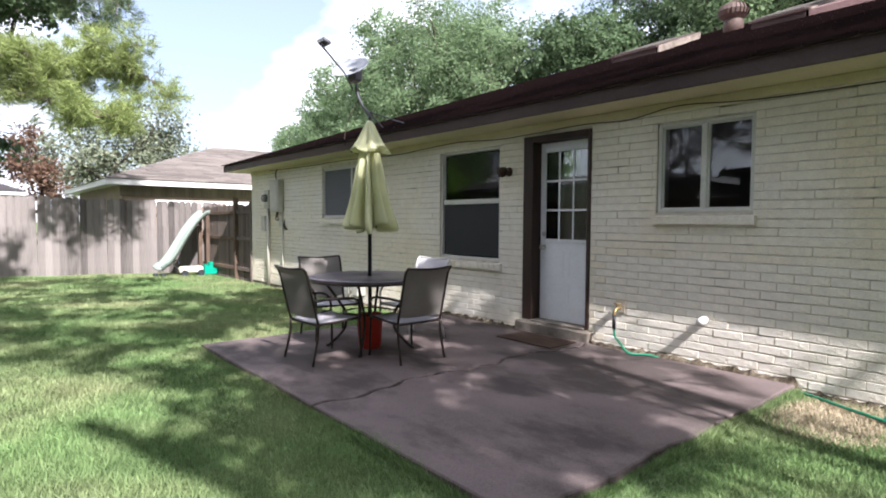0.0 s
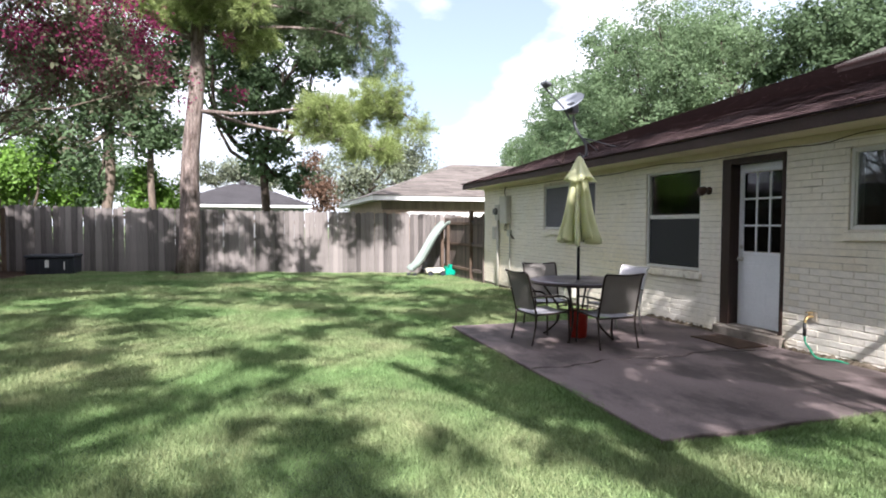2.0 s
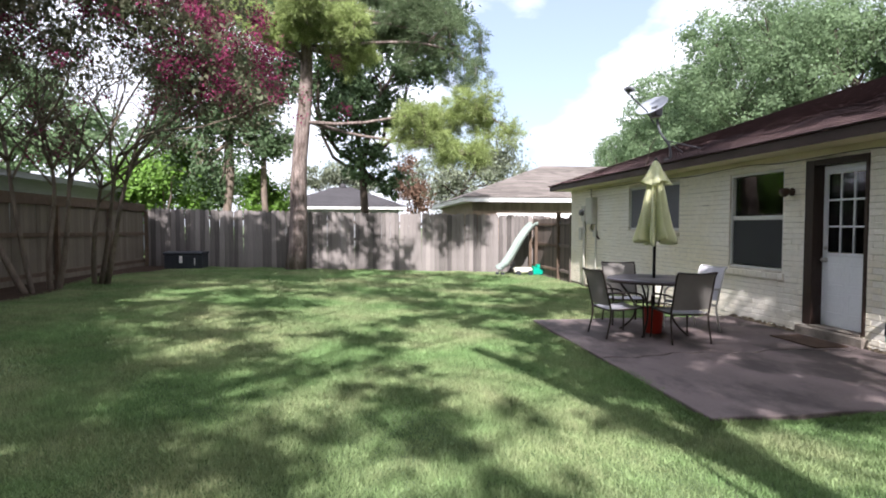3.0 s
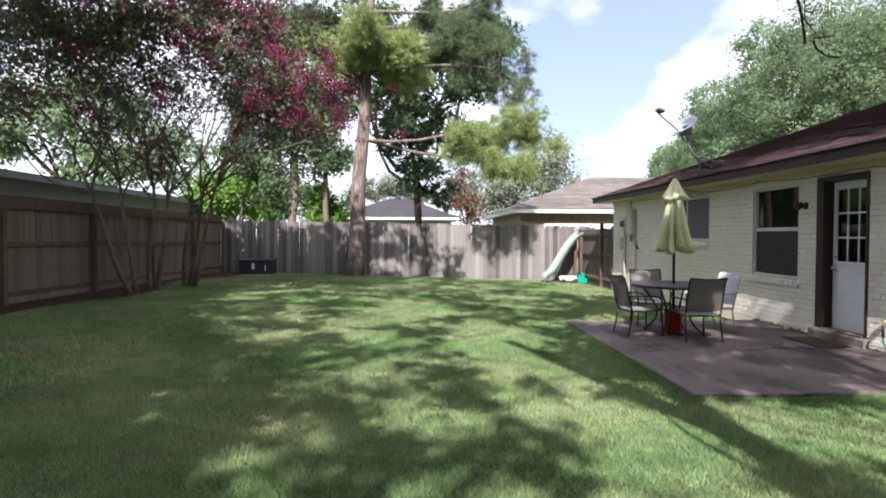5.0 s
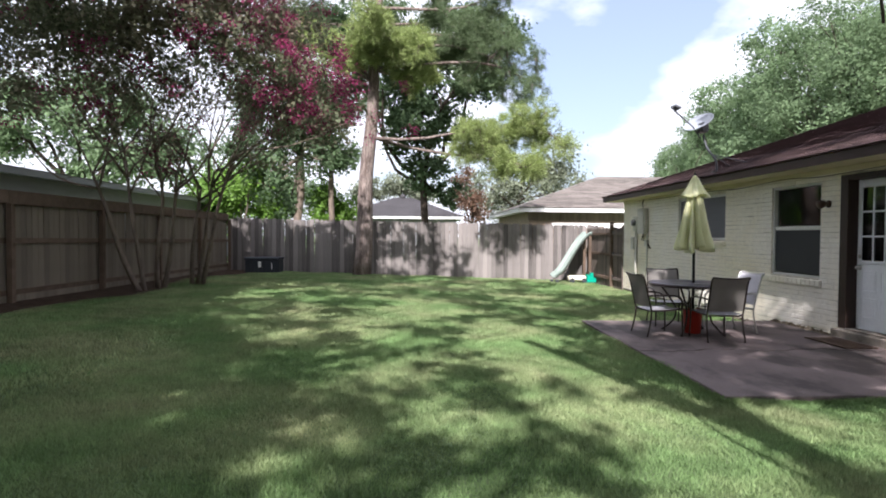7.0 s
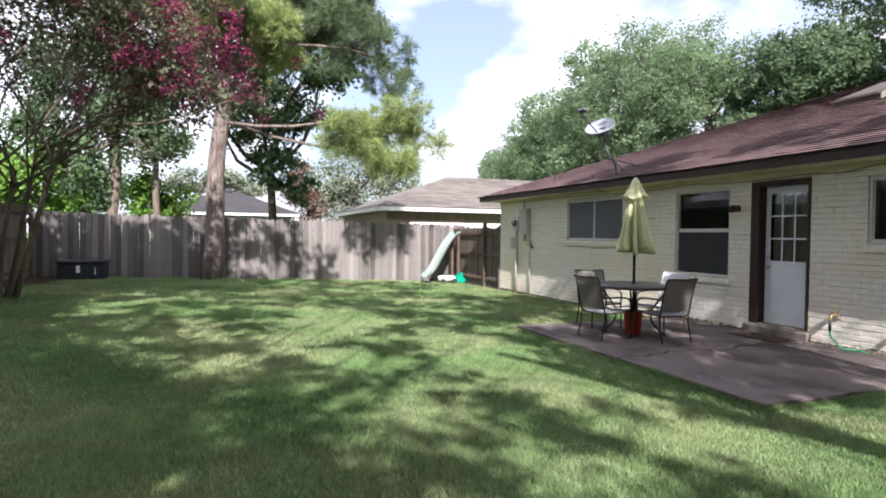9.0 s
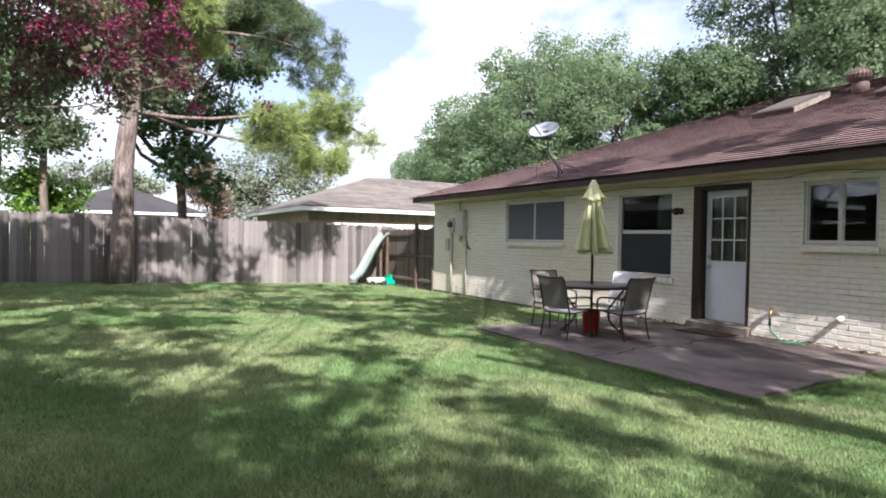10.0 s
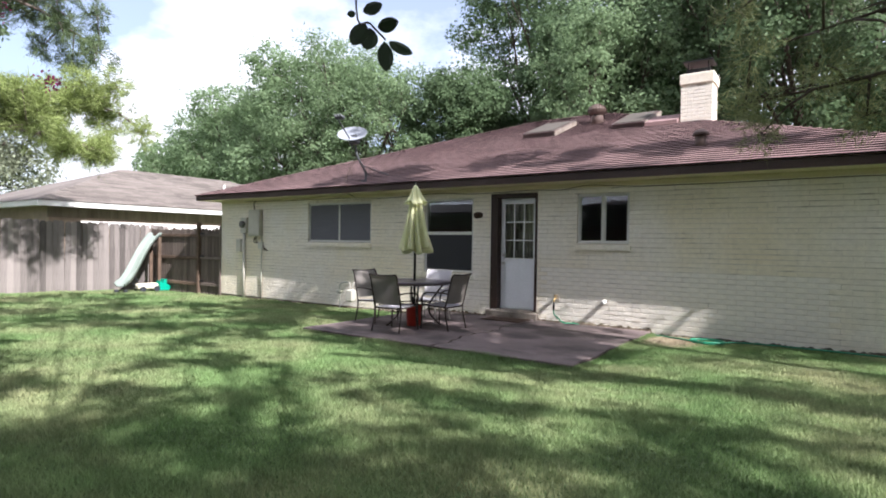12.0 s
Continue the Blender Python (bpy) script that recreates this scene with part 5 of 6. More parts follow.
# ---- trees ----
def leaf_cloud(rng, clumps, n, size, ratio=0.55, spread=0.34, subs=14, up=0.5):
    """Leaves as small diamonds, gathered round twigs inside ellipsoids (x, y, z, rx, ry, rz)."""
    vol = np.array([c[3] * c[4] * c[5] for c in clumps]) ** 0.8
    share = (vol / vol.sum() * n).astype(int)
    pts, out = [], []
    for (cx, cy, cz, rx, ry, rz), k in zip(clumps, share):
        d = rng.normal(size=(subs, 3))
        d /= np.linalg.norm(d, axis=1)[:, None]
        rad = rng.uniform(0.35, 1.0, subs) ** 0.6
        twig = d * rad[:, None]
        pick = rng.integers(0, subs, k)
        out.append(twig[pick])
        p = twig[pick] + rng.normal(size=(k, 3)) * spread * (0.4 + 0.6 * rng.random((k, 1)))
        pts.append(p * np.array([rx, ry, rz]) + np.array([cx, cy, cz]))
    p = np.concatenate(pts)
    k = len(p)
    nrm = rng.normal(size=(k, 3)) * 0.75 + np.concatenate(out) * 1.3 + np.array([0, 0, up])
    nrm /= np.linalg.norm(nrm, axis=1)[:, None]
    t = rng.normal(size=(k, 3))
    t -= (t * nrm).sum(1)[:, None] * nrm
    t /= np.linalg.norm(t, axis=1)[:, None]
    b = np.cross(nrm, t)
    s = size * rng.uniform(0.6, 1.35, k)[:, None]
    v = np.stack([p - t * s, p + b * s * ratio, p + t * s, p - b * s * ratio], 1).reshape(-1, 3)
    f = np.arange(4 * k).reshape(-1, 4)
    return v, f


def needle_cloud(rng, tufts, per, length, width=0.004):
    """Long needles that burst from tufts; tufts: array of x, y, z and a direction."""
    n = len(tufts)
    p = np.repeat(tufts[:, :3], per, axis=0)
    d = np.repeat(tufts[:, 3:6], per, axis=0) * 0.75 + rng.normal(size=(n * per, 3)) * 0.55
    d /= np.linalg.norm(d, axis=1)[:, None]
    L = length * rng.uniform(0.6, 1.15, n * per)[:, None]
    side = np.cross(d, rng.normal(size=(n * per, 3)))
    side /= np.linalg.norm(side, axis=1)[:, None]
    start = p + rng.normal(size=p.shape) * 0.05
    tip = start + d * L
    tip[:, 2] -= 0.12 * L[:, 0]
    v = np.stack([start - side * width, start + side * width, tip], 1).reshape(-1, 3)
    return v, np.arange(3 * n * per).reshape(-1, 3)


def limb(g, a, b, r0, r1, rng, bend=0.08, n=5, seg=7):
    a, b = Vector(a), Vector(b)
    L = (b - a).length
    bow, wave = Vector(rng.normal(size=3) * bend * L), Vector(rng.normal(size=3) * bend * L * 0.35)
    mid = [a.lerp(b, i / n) + bow * math.sin(math.pi * i / n) + wave * math.sin(2 * math.pi * i / n) for i in range(n + 1)]
    g.tube(mid, [r0 + (r1 - r0) * i / n for i in range(n + 1)], seg)
    return mid


def broadleaf(name, base, trunk_r, fork, clumps, n, size, leaf, bark, label, seed, group="", subs=14, spread=0.34, limb_r=0.5):
    rng = np.random.default_rng(seed)
    bx, by = base
    bz = gz(bx, by)
    root = thing(name, (bx, by, bz), label, "tree", group)
    g = Geo()
    top = Vector((bx + rng.normal() * 0.2, by + rng.normal() * 0.2, fork))
    limb(g, (bx, by, bz - 0.2), top, trunk_r, trunk_r * 0.7, rng, 0.03, 6, 10)
    for c in clumps:
        mid = limb(g, top, (c[0], c[1], c[2]), trunk_r * limb_r, trunk_r * 0.28 * limb_r, rng, 0.10, 6, 6)
        for k in range(5):
            d = rng.normal(size=3)
            d /= np.linalg.norm(d)
            e = Vector((c[0] + d[0] * c[3] * 0.75, c[1] + d[1] * c[4] * 0.75, c[2] + d[2] * c[5] * 0.75))
            limb(g, mid[int(rng.integers(3, 6))], e, trunk_r * 0.26 * limb_r, trunk_r * 0.06 * limb_r, rng, 0.1, 4, 5)
    part("trunk", g, bark, root, smooth=True)
    v, f = leaf_cloud(rng, clumps, n, size, subs=subs, spread=spread)
    part("crown", fast_mesh("crown", v, f, leaf), leaf, root)
    return root


def crown_of(rng, cx, cy, cz, R, H, k):
    """Clumps for a rounded crown."""
    out = []
    for i in range(k):
        a = 2.4 * i + rng.uniform(-0.4, 0.4)
        t = (i + 0.5) / k
        z = cz - H + 2 * H * t
        r = R * math.sqrt(max(0.05, 1 - ((t - 0.42) / 0.62) ** 2)) * rng.uniform(0.55, 0.85)
        s = R * rng.uniform(0.38, 0.55)
        out.append((cx + r * math.cos(a), cy + r * math.sin(a), z, s, s, s * 0.72))
    return out


# row of trees behind the house
E_TREES = [  # x, y, crown centre z, radius, half height, leaf
    (26.5, 52.5, 6.0, 3.6, 4.0, M_LEAF_E), (25.0, 45.0, 7.0, 4.2, 4.2, M_LEAF_E), (23.5, 38.0, 7.6, 4.4, 4.4, M_LEAF_E), (22.8, 31.0, 8.4, 4.4, 4.8, M_LEAF_E), (22.0, 25.5, 8.1, 4.0, 4.6, M_LEAF_E),
    (21.5, 21.3, 6.4, 3.5, 4.2, M_LEAF_E), (23.0, 17.3, 6.6, 3.2, 3.8, M_LEAF_DARK), (28.0, 15.6, 11.4, 4.8, 6.4, M_LEAF_DARK), (25.5, 11.0, 8.4, 3.8, 5.0, M_LEAF_DARK), (21.5, 8.4, 7.4, 3.2, 4.2, M_LEAF_E), (28.5, 7.5, 12.5, 4.8, 6.5, M_LEAF_DARK),
    (25.0, 4.0, 11.5, 5.0, 6.5, M_LEAF_DARK), (22.0, 0.5, 9.0, 4.2, 5.5, M_LEAF_DARK), (25.0, -4.0, 10.0, 5.0, 6.0, M_LEAF_E), (24.0, -9.0, 9.0, 5.0, 5.5, M_LEAF_DARK)]
for i, (x, y, cz, R, H, leaf) in enumerate(E_TREES):
    rng = np.random.default_rng(100 + i)
    dark = leaf is M_LEAF_DARK
    broadleaf("tall_tree", (x, y), 0.22, cz - H * 0.7, crown_of(rng, x, y, cz + (0.7 if y > 20 else 0.2), R, H, 20), 50000 if dark else 36000, (0.10 if dark else 0.085) if y < 30 else 0.11, leaf, M_DARKBARK,
              "tall dark green leafy tree behind the house" if dark else "tall light green leafy tree behind the house", 100 + i, "trees behind the house", subs=40, spread=0.20)

# trees and shrubs beyond the back fence
broadleaf("oak_tree", (-0.6, 22.5), 0.2, 4.0, [(-1.2, 22, 6.4, 1.8, 1.6, 1.4), (-0.4, 22.5, 4.3, 1.2, 1.2, 1.0), (0.5, 22.5, 3.4, 0.9, 0.9, 0.7), (-2.6, 22, 8.4, 2.0, 1.8, 1.5), (-0.2, 23, 8.2, 1.8, 1.8, 1.4), (1.5, 22.5, 8.6, 1.5, 1.5, 1.1), (2.4, 22.5, 10.2, 1.5, 1.5, 1.2), (-3.2, 23, 10.6, 2.2, 2, 1.6), (0.4, 22.8, 10.4, 1.8, 1.6, 1.5), (0.6, 22.5, 6.4, 1.1, 1.2, 0.8)],
          27000, 0.10, M_LEAF_DARK, M_DARKBARK, "dark green oak beyond the back fence", 31, subs=30, spread=0.20)
broadleaf("birch_tree", (-6.6, 24.0), 0.23, 5.2, [(-7.2, 24, 8.2, 2.4, 2, 1.8), (-5.2, 24, 7.4, 1.8, 1.6, 1.4), (-8.4, 24.5, 6.2, 1.9, 1.7, 1.5), (-6.4, 24, 10.2, 2.4, 2, 1.7), (-7.7, 23.6, 4.4, 1.1, 1.1, 1.2), (-5.5, 23.8, 5.0, 1.0, 1.0, 1.1), (-6.3, 24.2, 6.2, 1.5, 1.3, 0.9), (-7.2, 24.4, 2.9, 0.7, 0.7, 0.8)],
          22000, 0.10, M_LEAF_DARK, M_BARK, "pale-trunked tree beyond the back fence", 32, "trees beyond the back fence", subs=20, spread=0.26)
broadleaf("birch_tree", (-5.1, 24.6), 0.17, 4.6, [(-4.6, 24.6, 5.6, 1.0, 1.0, 0.9), (-5.6, 24.8, 6.8, 1.3, 1.2, 1.1)], 5000, 0.10, M_LEAF_E, M_BARK, "pale-trunked tree beyond the back fence", 33, "trees beyond the back fence")
broadleaf("leafy_shrub", (-9.4, 25.0), 0.12, 1.8, [(-9.4, 25, 3.7, 1.5, 1.3, 1.4), (-8.2, 25.3, 2.8, 1.0, 1.0, 1.1), (-10.6, 25, 3.0, 1.2, 1.1, 1.2), (-8.6, 25, 4.4, 0.9, 0.9, 0.8)], 11000, 0.09, M_LEAF_LIGHT, M_BARK, "bright green leafy bush beyond the back fence", 34)
broadleaf("leafy_shrub", (-5.6, 25.6), 0.1, 1.4, [(-5.6, 25.6, 2.9, 0.9, 0.9, 1.2), (-4.4, 25.6, 2.6, 0.8, 0.8, 0.9)], 5000, 0.09, M_LEAF_LIGHT, M_BARK, "bright green leafy bush beyond the back fence", 35)
broadleaf("grey_tree", (7.6, 45.0), 0.25, 4.0, [(5.0, 45, 5.6, 2.4, 2, 1.8), (8.0, 45, 6.8, 2.8, 2.2, 2.2), (10.4, 45, 8.0, 2.4, 2, 2.0), (6.8, 45, 4.0, 2.2, 2, 1.4), (11.2, 45, 5.6, 2.0, 2, 1.8)], 12000, 0.13, M_LEAF_GREY, M_DARKBARK, "pale grey-green tree in the distance", 36, subs=22)
broadleaf("grey_tree", (-3.2, 46.0), 0.2, 3.6, [(-5, 46, 5.6, 1.6, 1.5, 1.0), (-2.4, 46, 5.8, 1.7, 1.5, 1.0), (-0.6, 46, 5.0, 1.4, 1.5, 0.9)], 4500, 0.13, M_LEAF_GREY, M_DARKBARK, "pale grey-green tree in the distance", 37)
broadleaf("rust_tree", (3.0, 40.0), 0.15, 3.0, [(2.8, 40, 4.6, 1.3, 1.1, 1.3), (3.4, 40, 3.4, 1.1, 1.0, 1.0), (2.4, 40, 5.8, 0.9, 0.9, 0.8)], 3000, 0.11, M_LEAF_RUST, M_DARKBARK, "rust-brown tree behind the far house", 38)
broadleaf("leafy_shrub", (-12.0, 40.0), 0.2, 3.0, [(-12, 40, 4.4, 2.4, 2, 1.6), (-15, 40, 4.8, 2.4, 2, 1.8), (-9.4, 40, 4.2, 1.8, 1.6, 1.2)], 9000, 0.14, M_LEAF_E, M_BARK, "far green trees behind the roofs", 39)
broadleaf("oak_tree", (-22.5, 36.0), 0.35, 4.0, [(-22.5, 36, 9.5, 3.8, 3.2, 2.6), (-19, 34.5, 7.5, 3.0, 2.6, 2.4), (-26, 35, 9.0, 3.6, 3.2, 2.6), (-17, 35.5, 6.5, 2.6, 2.2, 2.0), (-28.5, 33, 6.5, 3.0, 3.0, 2.4), (-21, 36, 5.5, 3.0, 2.6, 2.0)], 18000, 0.17, M_LEAF_E, M_DARKBARK, "green tree behind the side neighbour's roof", 40, subs=24, spread=0.24)


def pine(name, base, lean, height, r, boughs, label, seed, mats, per=22, puff=(0.28, 0.58), sprigs=34, needle=0.24):
    """boughs: height on the trunk, heading in degrees, reach, rise, tufts, dark (needles in the shaded colour)."""
    rng = np.random.default_rng(seed)
    bx, by = base
    bz = gz(bx, by)
    root = thing(name, (bx, by, bz), label, "tree", "pine trees")
    g = Geo()
    n = 14
    axis = [Vector((bx + lean[0] * (i / n), by + lean[1] * (i / n), bz - 0.2 + (height + 0.2) * i / n)) + Vector((0.05 * math.sin(i * 1.3), 0.05 * math.cos(i * 1.7), 0)) for i in range(n + 1)]
    rad = [r * (1.12 if i == 0 else 1.0 - 0.75 * i / n) for i in range(n + 1)]
    g.tube(axis, rad, 14)
    tufts = {True: [], False: []}
    for (h, head, reach, rise, count, dark, *rest) in boughs:
        start = rest[0] if rest else 0.4
        i = max(0, min(n - 1, (h - bz) / height * n))
        a = axis[int(i)].lerp(axis[int(i) + 1], i - int(i))
        d = Vector((math.cos(radians(head)), math.sin(radians(head)), 0))
        b = a + d * reach + Vector((0, 0, rise))
        mid = limb(g, a, b, r * 0.21, r * 0.06, rng, 0.06, 6, 7)
        puffs = max(1, count // 8)
        for k in range(puffs):
            t = start + (1 - start) * (k + rng.random()) / puffs
            j = min(5, int(t * 6))
            p = mid[j].lerp(mid[j + 1], t * 6 - j)
            sub = rng.normal(size=3) * np.array([1, 1, 0.85])
            sub /= np.linalg.norm(sub)
            q = p + Vector(sub) * (0.15 + 0.85 * rng.random()) * min(0.17 * reach + 0.2, 0.95)
            g.tube([p, (p + q) / 2 + Vector((0, 0, 0.05)), q], [r * 0.08, r * 0.06, r * 0.03], 5)
            R = rng.uniform(*puff)
            for m in range(sprigs):
                o = rng.normal(size=3)
                o /= np.linalg.norm(o)
                o[2] *= 0.95
                w = q + Vector(o) * R * rng.uniform(0.2, 1.0)
                if m % 6 == 0:
                    g.tube([q, w], [r * 0.03, r * 0.02], 4)
                dv = Vector(o) * 0.9 + Vector((0, 0, 0.25))
                dv.normalize()
                tufts[dark].append((*w, *dv))
    part("trunk", g, mats[0], root, "reddish-grey plated pine trunk", smooth=True)
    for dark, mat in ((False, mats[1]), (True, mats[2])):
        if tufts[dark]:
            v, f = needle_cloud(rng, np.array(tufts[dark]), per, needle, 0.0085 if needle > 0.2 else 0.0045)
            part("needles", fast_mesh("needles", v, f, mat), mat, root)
    return root


PB = (-2.78, 16.35)
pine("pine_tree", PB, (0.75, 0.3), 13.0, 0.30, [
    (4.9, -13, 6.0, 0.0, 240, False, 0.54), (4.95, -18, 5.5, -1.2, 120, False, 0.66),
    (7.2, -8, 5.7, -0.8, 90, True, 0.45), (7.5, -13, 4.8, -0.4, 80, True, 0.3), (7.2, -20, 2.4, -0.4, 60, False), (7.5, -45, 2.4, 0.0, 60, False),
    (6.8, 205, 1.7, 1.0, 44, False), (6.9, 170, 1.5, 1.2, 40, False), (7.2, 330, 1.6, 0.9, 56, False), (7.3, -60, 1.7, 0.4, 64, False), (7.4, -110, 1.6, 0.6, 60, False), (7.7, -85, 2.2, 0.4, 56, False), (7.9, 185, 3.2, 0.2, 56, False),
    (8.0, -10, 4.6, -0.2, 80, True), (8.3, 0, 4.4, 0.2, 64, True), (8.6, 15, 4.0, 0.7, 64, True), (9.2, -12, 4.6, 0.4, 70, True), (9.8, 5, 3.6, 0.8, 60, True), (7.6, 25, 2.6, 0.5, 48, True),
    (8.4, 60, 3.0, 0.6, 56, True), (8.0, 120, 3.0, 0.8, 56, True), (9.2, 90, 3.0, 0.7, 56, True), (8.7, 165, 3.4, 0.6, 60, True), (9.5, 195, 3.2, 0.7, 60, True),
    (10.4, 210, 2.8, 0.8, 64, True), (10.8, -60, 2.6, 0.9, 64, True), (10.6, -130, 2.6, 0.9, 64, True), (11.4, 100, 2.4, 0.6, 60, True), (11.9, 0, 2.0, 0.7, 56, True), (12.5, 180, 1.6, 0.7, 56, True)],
    "tall pine with a bare lower trunk by the back fence", 51, (M_PINEBARK, M_NEEDLE, M_NEEDLE_SHADED))


# crape myrtle with many slender stems and pink flowers
def crape_myrtle():
    rng = np.random.default_rng(61)
    bx, by = -6.25, 9.2
    root = thing("crape_myrtle", (bx, by, gz(bx, by)), "crape myrtle with many slender stems and deep pink flowers", "tree")
    stems = [(-6.48, 8.95, -7.35, 8.8), (-6.42, 9.0, -6.75, 8.9), (-6.50, 9.75, -6.35, 9.5), (-6.42, 9.8, -5.95, 9.4), (-6.10, 10.6, -5.75, 10.2), (-6.05, 10.7, -5.35, 9.9), (-5.95, 10.75, -4.9, 9.6)]
    tips = []
    arches = [(-8.6, 8.4, 3.6), (-6.8, 6.4, 4.2), (-4.6, 6.6, 4.4), (-3.4, 7.6, 4.7), (-2.9, 9.2, 4.3), (-2.4, 8.6, 3.7), (-3.6, 8.6, 3.9)]
    for (sx, sy, ex, ey), arch in zip(stems, arches):
        g = Geo()
        zb = gz(sx, sy)
        hz = rng.uniform(2.5, 3.0)
        mid = limb(g, (sx, sy, zb - 0.1), (ex, ey, hz), rng.uniform(0.045, 0.068), 0.026, rng, 0.02, 8, 8)
        stem = part("stem", g, M_BARK, root, "slender pale peeling stem", smooth=True)

        def branch(p, q, r0, r1, bend, n, seg):
            gb = Geo()
            m = limb(gb, p, q, r0, r1, rng, bend, n, seg)
            part("branch", gb, M_BARK, stem, smooth=True)
            return m
        for k in range(5):
            a = rng.uniform(0, 2 * math.pi)
            e1 = Vector((ex + rng.uniform(0.5, 1.6) * math.cos(a), ey + rng.uniform(0.5, 1.5) * math.sin(a), hz + rng.uniform(0.5, 2.2)))
            m2 = branch(mid[8 - k % 3], e1, 0.022, 0.009, 0.05, 5, 6)
            for j in range(5):
                a2 = a + rng.normal() * 0.9
                e2 = Vector((e1.x + rng.uniform(0.3, 1.1) * math.cos(a2), e1.y + rng.uniform(0.3, 1.1) * math.sin(a2), e1.z + rng.uniform(-0.2, 1.0)))
                branch(m2[int(rng.integers(2, 6))], e2, 0.009, 0.003, 0.08, 4, 4)
                tips.append(e2)
        m2 = branch(mid[7], arch, 0.03, 0.006, 0.07, 7, 6)
        for j in range(6):
            p = m2[int(rng.integers(3, 8))]
            q = p + Vector(rng.normal(size=3) * 0.45)
            branch(p, q, 0.008, 0.003, 0.08, 3, 4)
            tips.append(q)
    clumps = [(t.x, t.y, t.z, 0.40, 0.40, 0.32) for t in tips if t.z > 4.2 or t.x > -4.0]
    big = [(-5.9, 8.6, 6.1, 1.3, 1.3, 0.6), (-4.6, 8.6, 5.9, 1.2, 1.2, 0.6), (-7.2, 8.2, 5.7, 1.3, 1.3, 0.8), (-5.4, 7.4, 6.1, 1.2, 1.1, 0.6), (-3.3, 8.8, 4.7, 0.8, 0.9, 0.6), (-6.8, 6.9, 5.6, 1.1, 1.1, 0.7), (-4.2, 9.8, 6.0, 1.2, 1.1, 0.7), (-2.6, 8.8, 3.8, 0.6, 0.6, 0.5),
           (-6.0, 9.5, 6.9, 1.8, 1.6, 0.8), (-4.4, 8.8, 6.9, 1.6, 1.5, 0.7), (-3.5, 9.2, 5.7, 1.0, 1.0, 0.6), (-7.6, 9.4, 6.0, 1.4, 1.4, 0.8), (-8.6, 8.6, 4.6, 0.9, 0.9, 0.6), (-8.2, 7.6, 3.9, 0.7, 0.7, 0.4), (-7.2, 8.6, 3.7, 0.5, 0.5, 0.4), (-8.8, 9.0, 6.6, 1.3, 1.2, 0.8), (-7.4, 8.0, 7.0, 1.5, 1.4, 0.8), (-9.6, 9.4, 5.4, 1.1, 1.0, 0.7), (-8.9, 8.0, 5.4, 0.9, 0.9, 0.6), (-5.6, 8.4, 5.3, 1.2, 1.1, 0.6), (-6.8, 7.8, 5.0, 1.1, 1.0, 0.6), (-4.4, 8.2, 5.2, 1.0, 1.0, 0.6), (-3.0, 9.0, 4.2, 0.8, 0.8, 0.6), (-6.3, 9.4, 3.2, 0.5, 0.5, 0.5)]
    v, f = leaf_cloud(rng, clumps, 13000, 0.040, subs=16, spread=0.3)
    v2, f2 = leaf_cloud(rng, big, 38000, 0.048, subs=44, spread=0.20)
    v, f = np.concatenate([v, v2]), np.concatenate([f, f2 + len(v)])
    part("crown", fast_mesh("crown", v, f, M_LEAF_MYRTLE), M_LEAF_MYRTLE, root)
    fl = []
    for t in tips:
        if rng.random() < (0.5 if t.x > -5.6 else 0.15) and t.z > 3.4:
            fl.append((t.x, t.y, t.z + 0.1, 0.16, 0.16, 0.13))
    for _ in range(150):
        c = big[int(rng.integers(0, len(big)))]
        d = rng.normal(size=3)
        d /= np.linalg.norm(d)
        fl.append((c[0] + d[0] * c[3], c[1] + d[1] * c[4], c[2] + d[2] * c[5], 0.15, 0.15, 0.12))
    # the flowering side hangs out over the lawn
    for _ in range(120):
        u = rng.random()
        w = rng.normal(size=3) * np.array([0.6, 0.8, 0.55])
        fl.append((-5.3 + 3.1 * u + w[0], 8.6 + w[1], 6.6 - 2.8 * u + w[2], 0.15, 0.15, 0.13))
    v, f = leaf_cloud(rng, fl, 21000, 0.026, subs=8, spread=0.55)
    part("blossom", fast_mesh("blossom", v, f, M_FLOWER), M_FLOWER, root, "deep pink flower clusters", kind="stuff")


crape_myrtle()

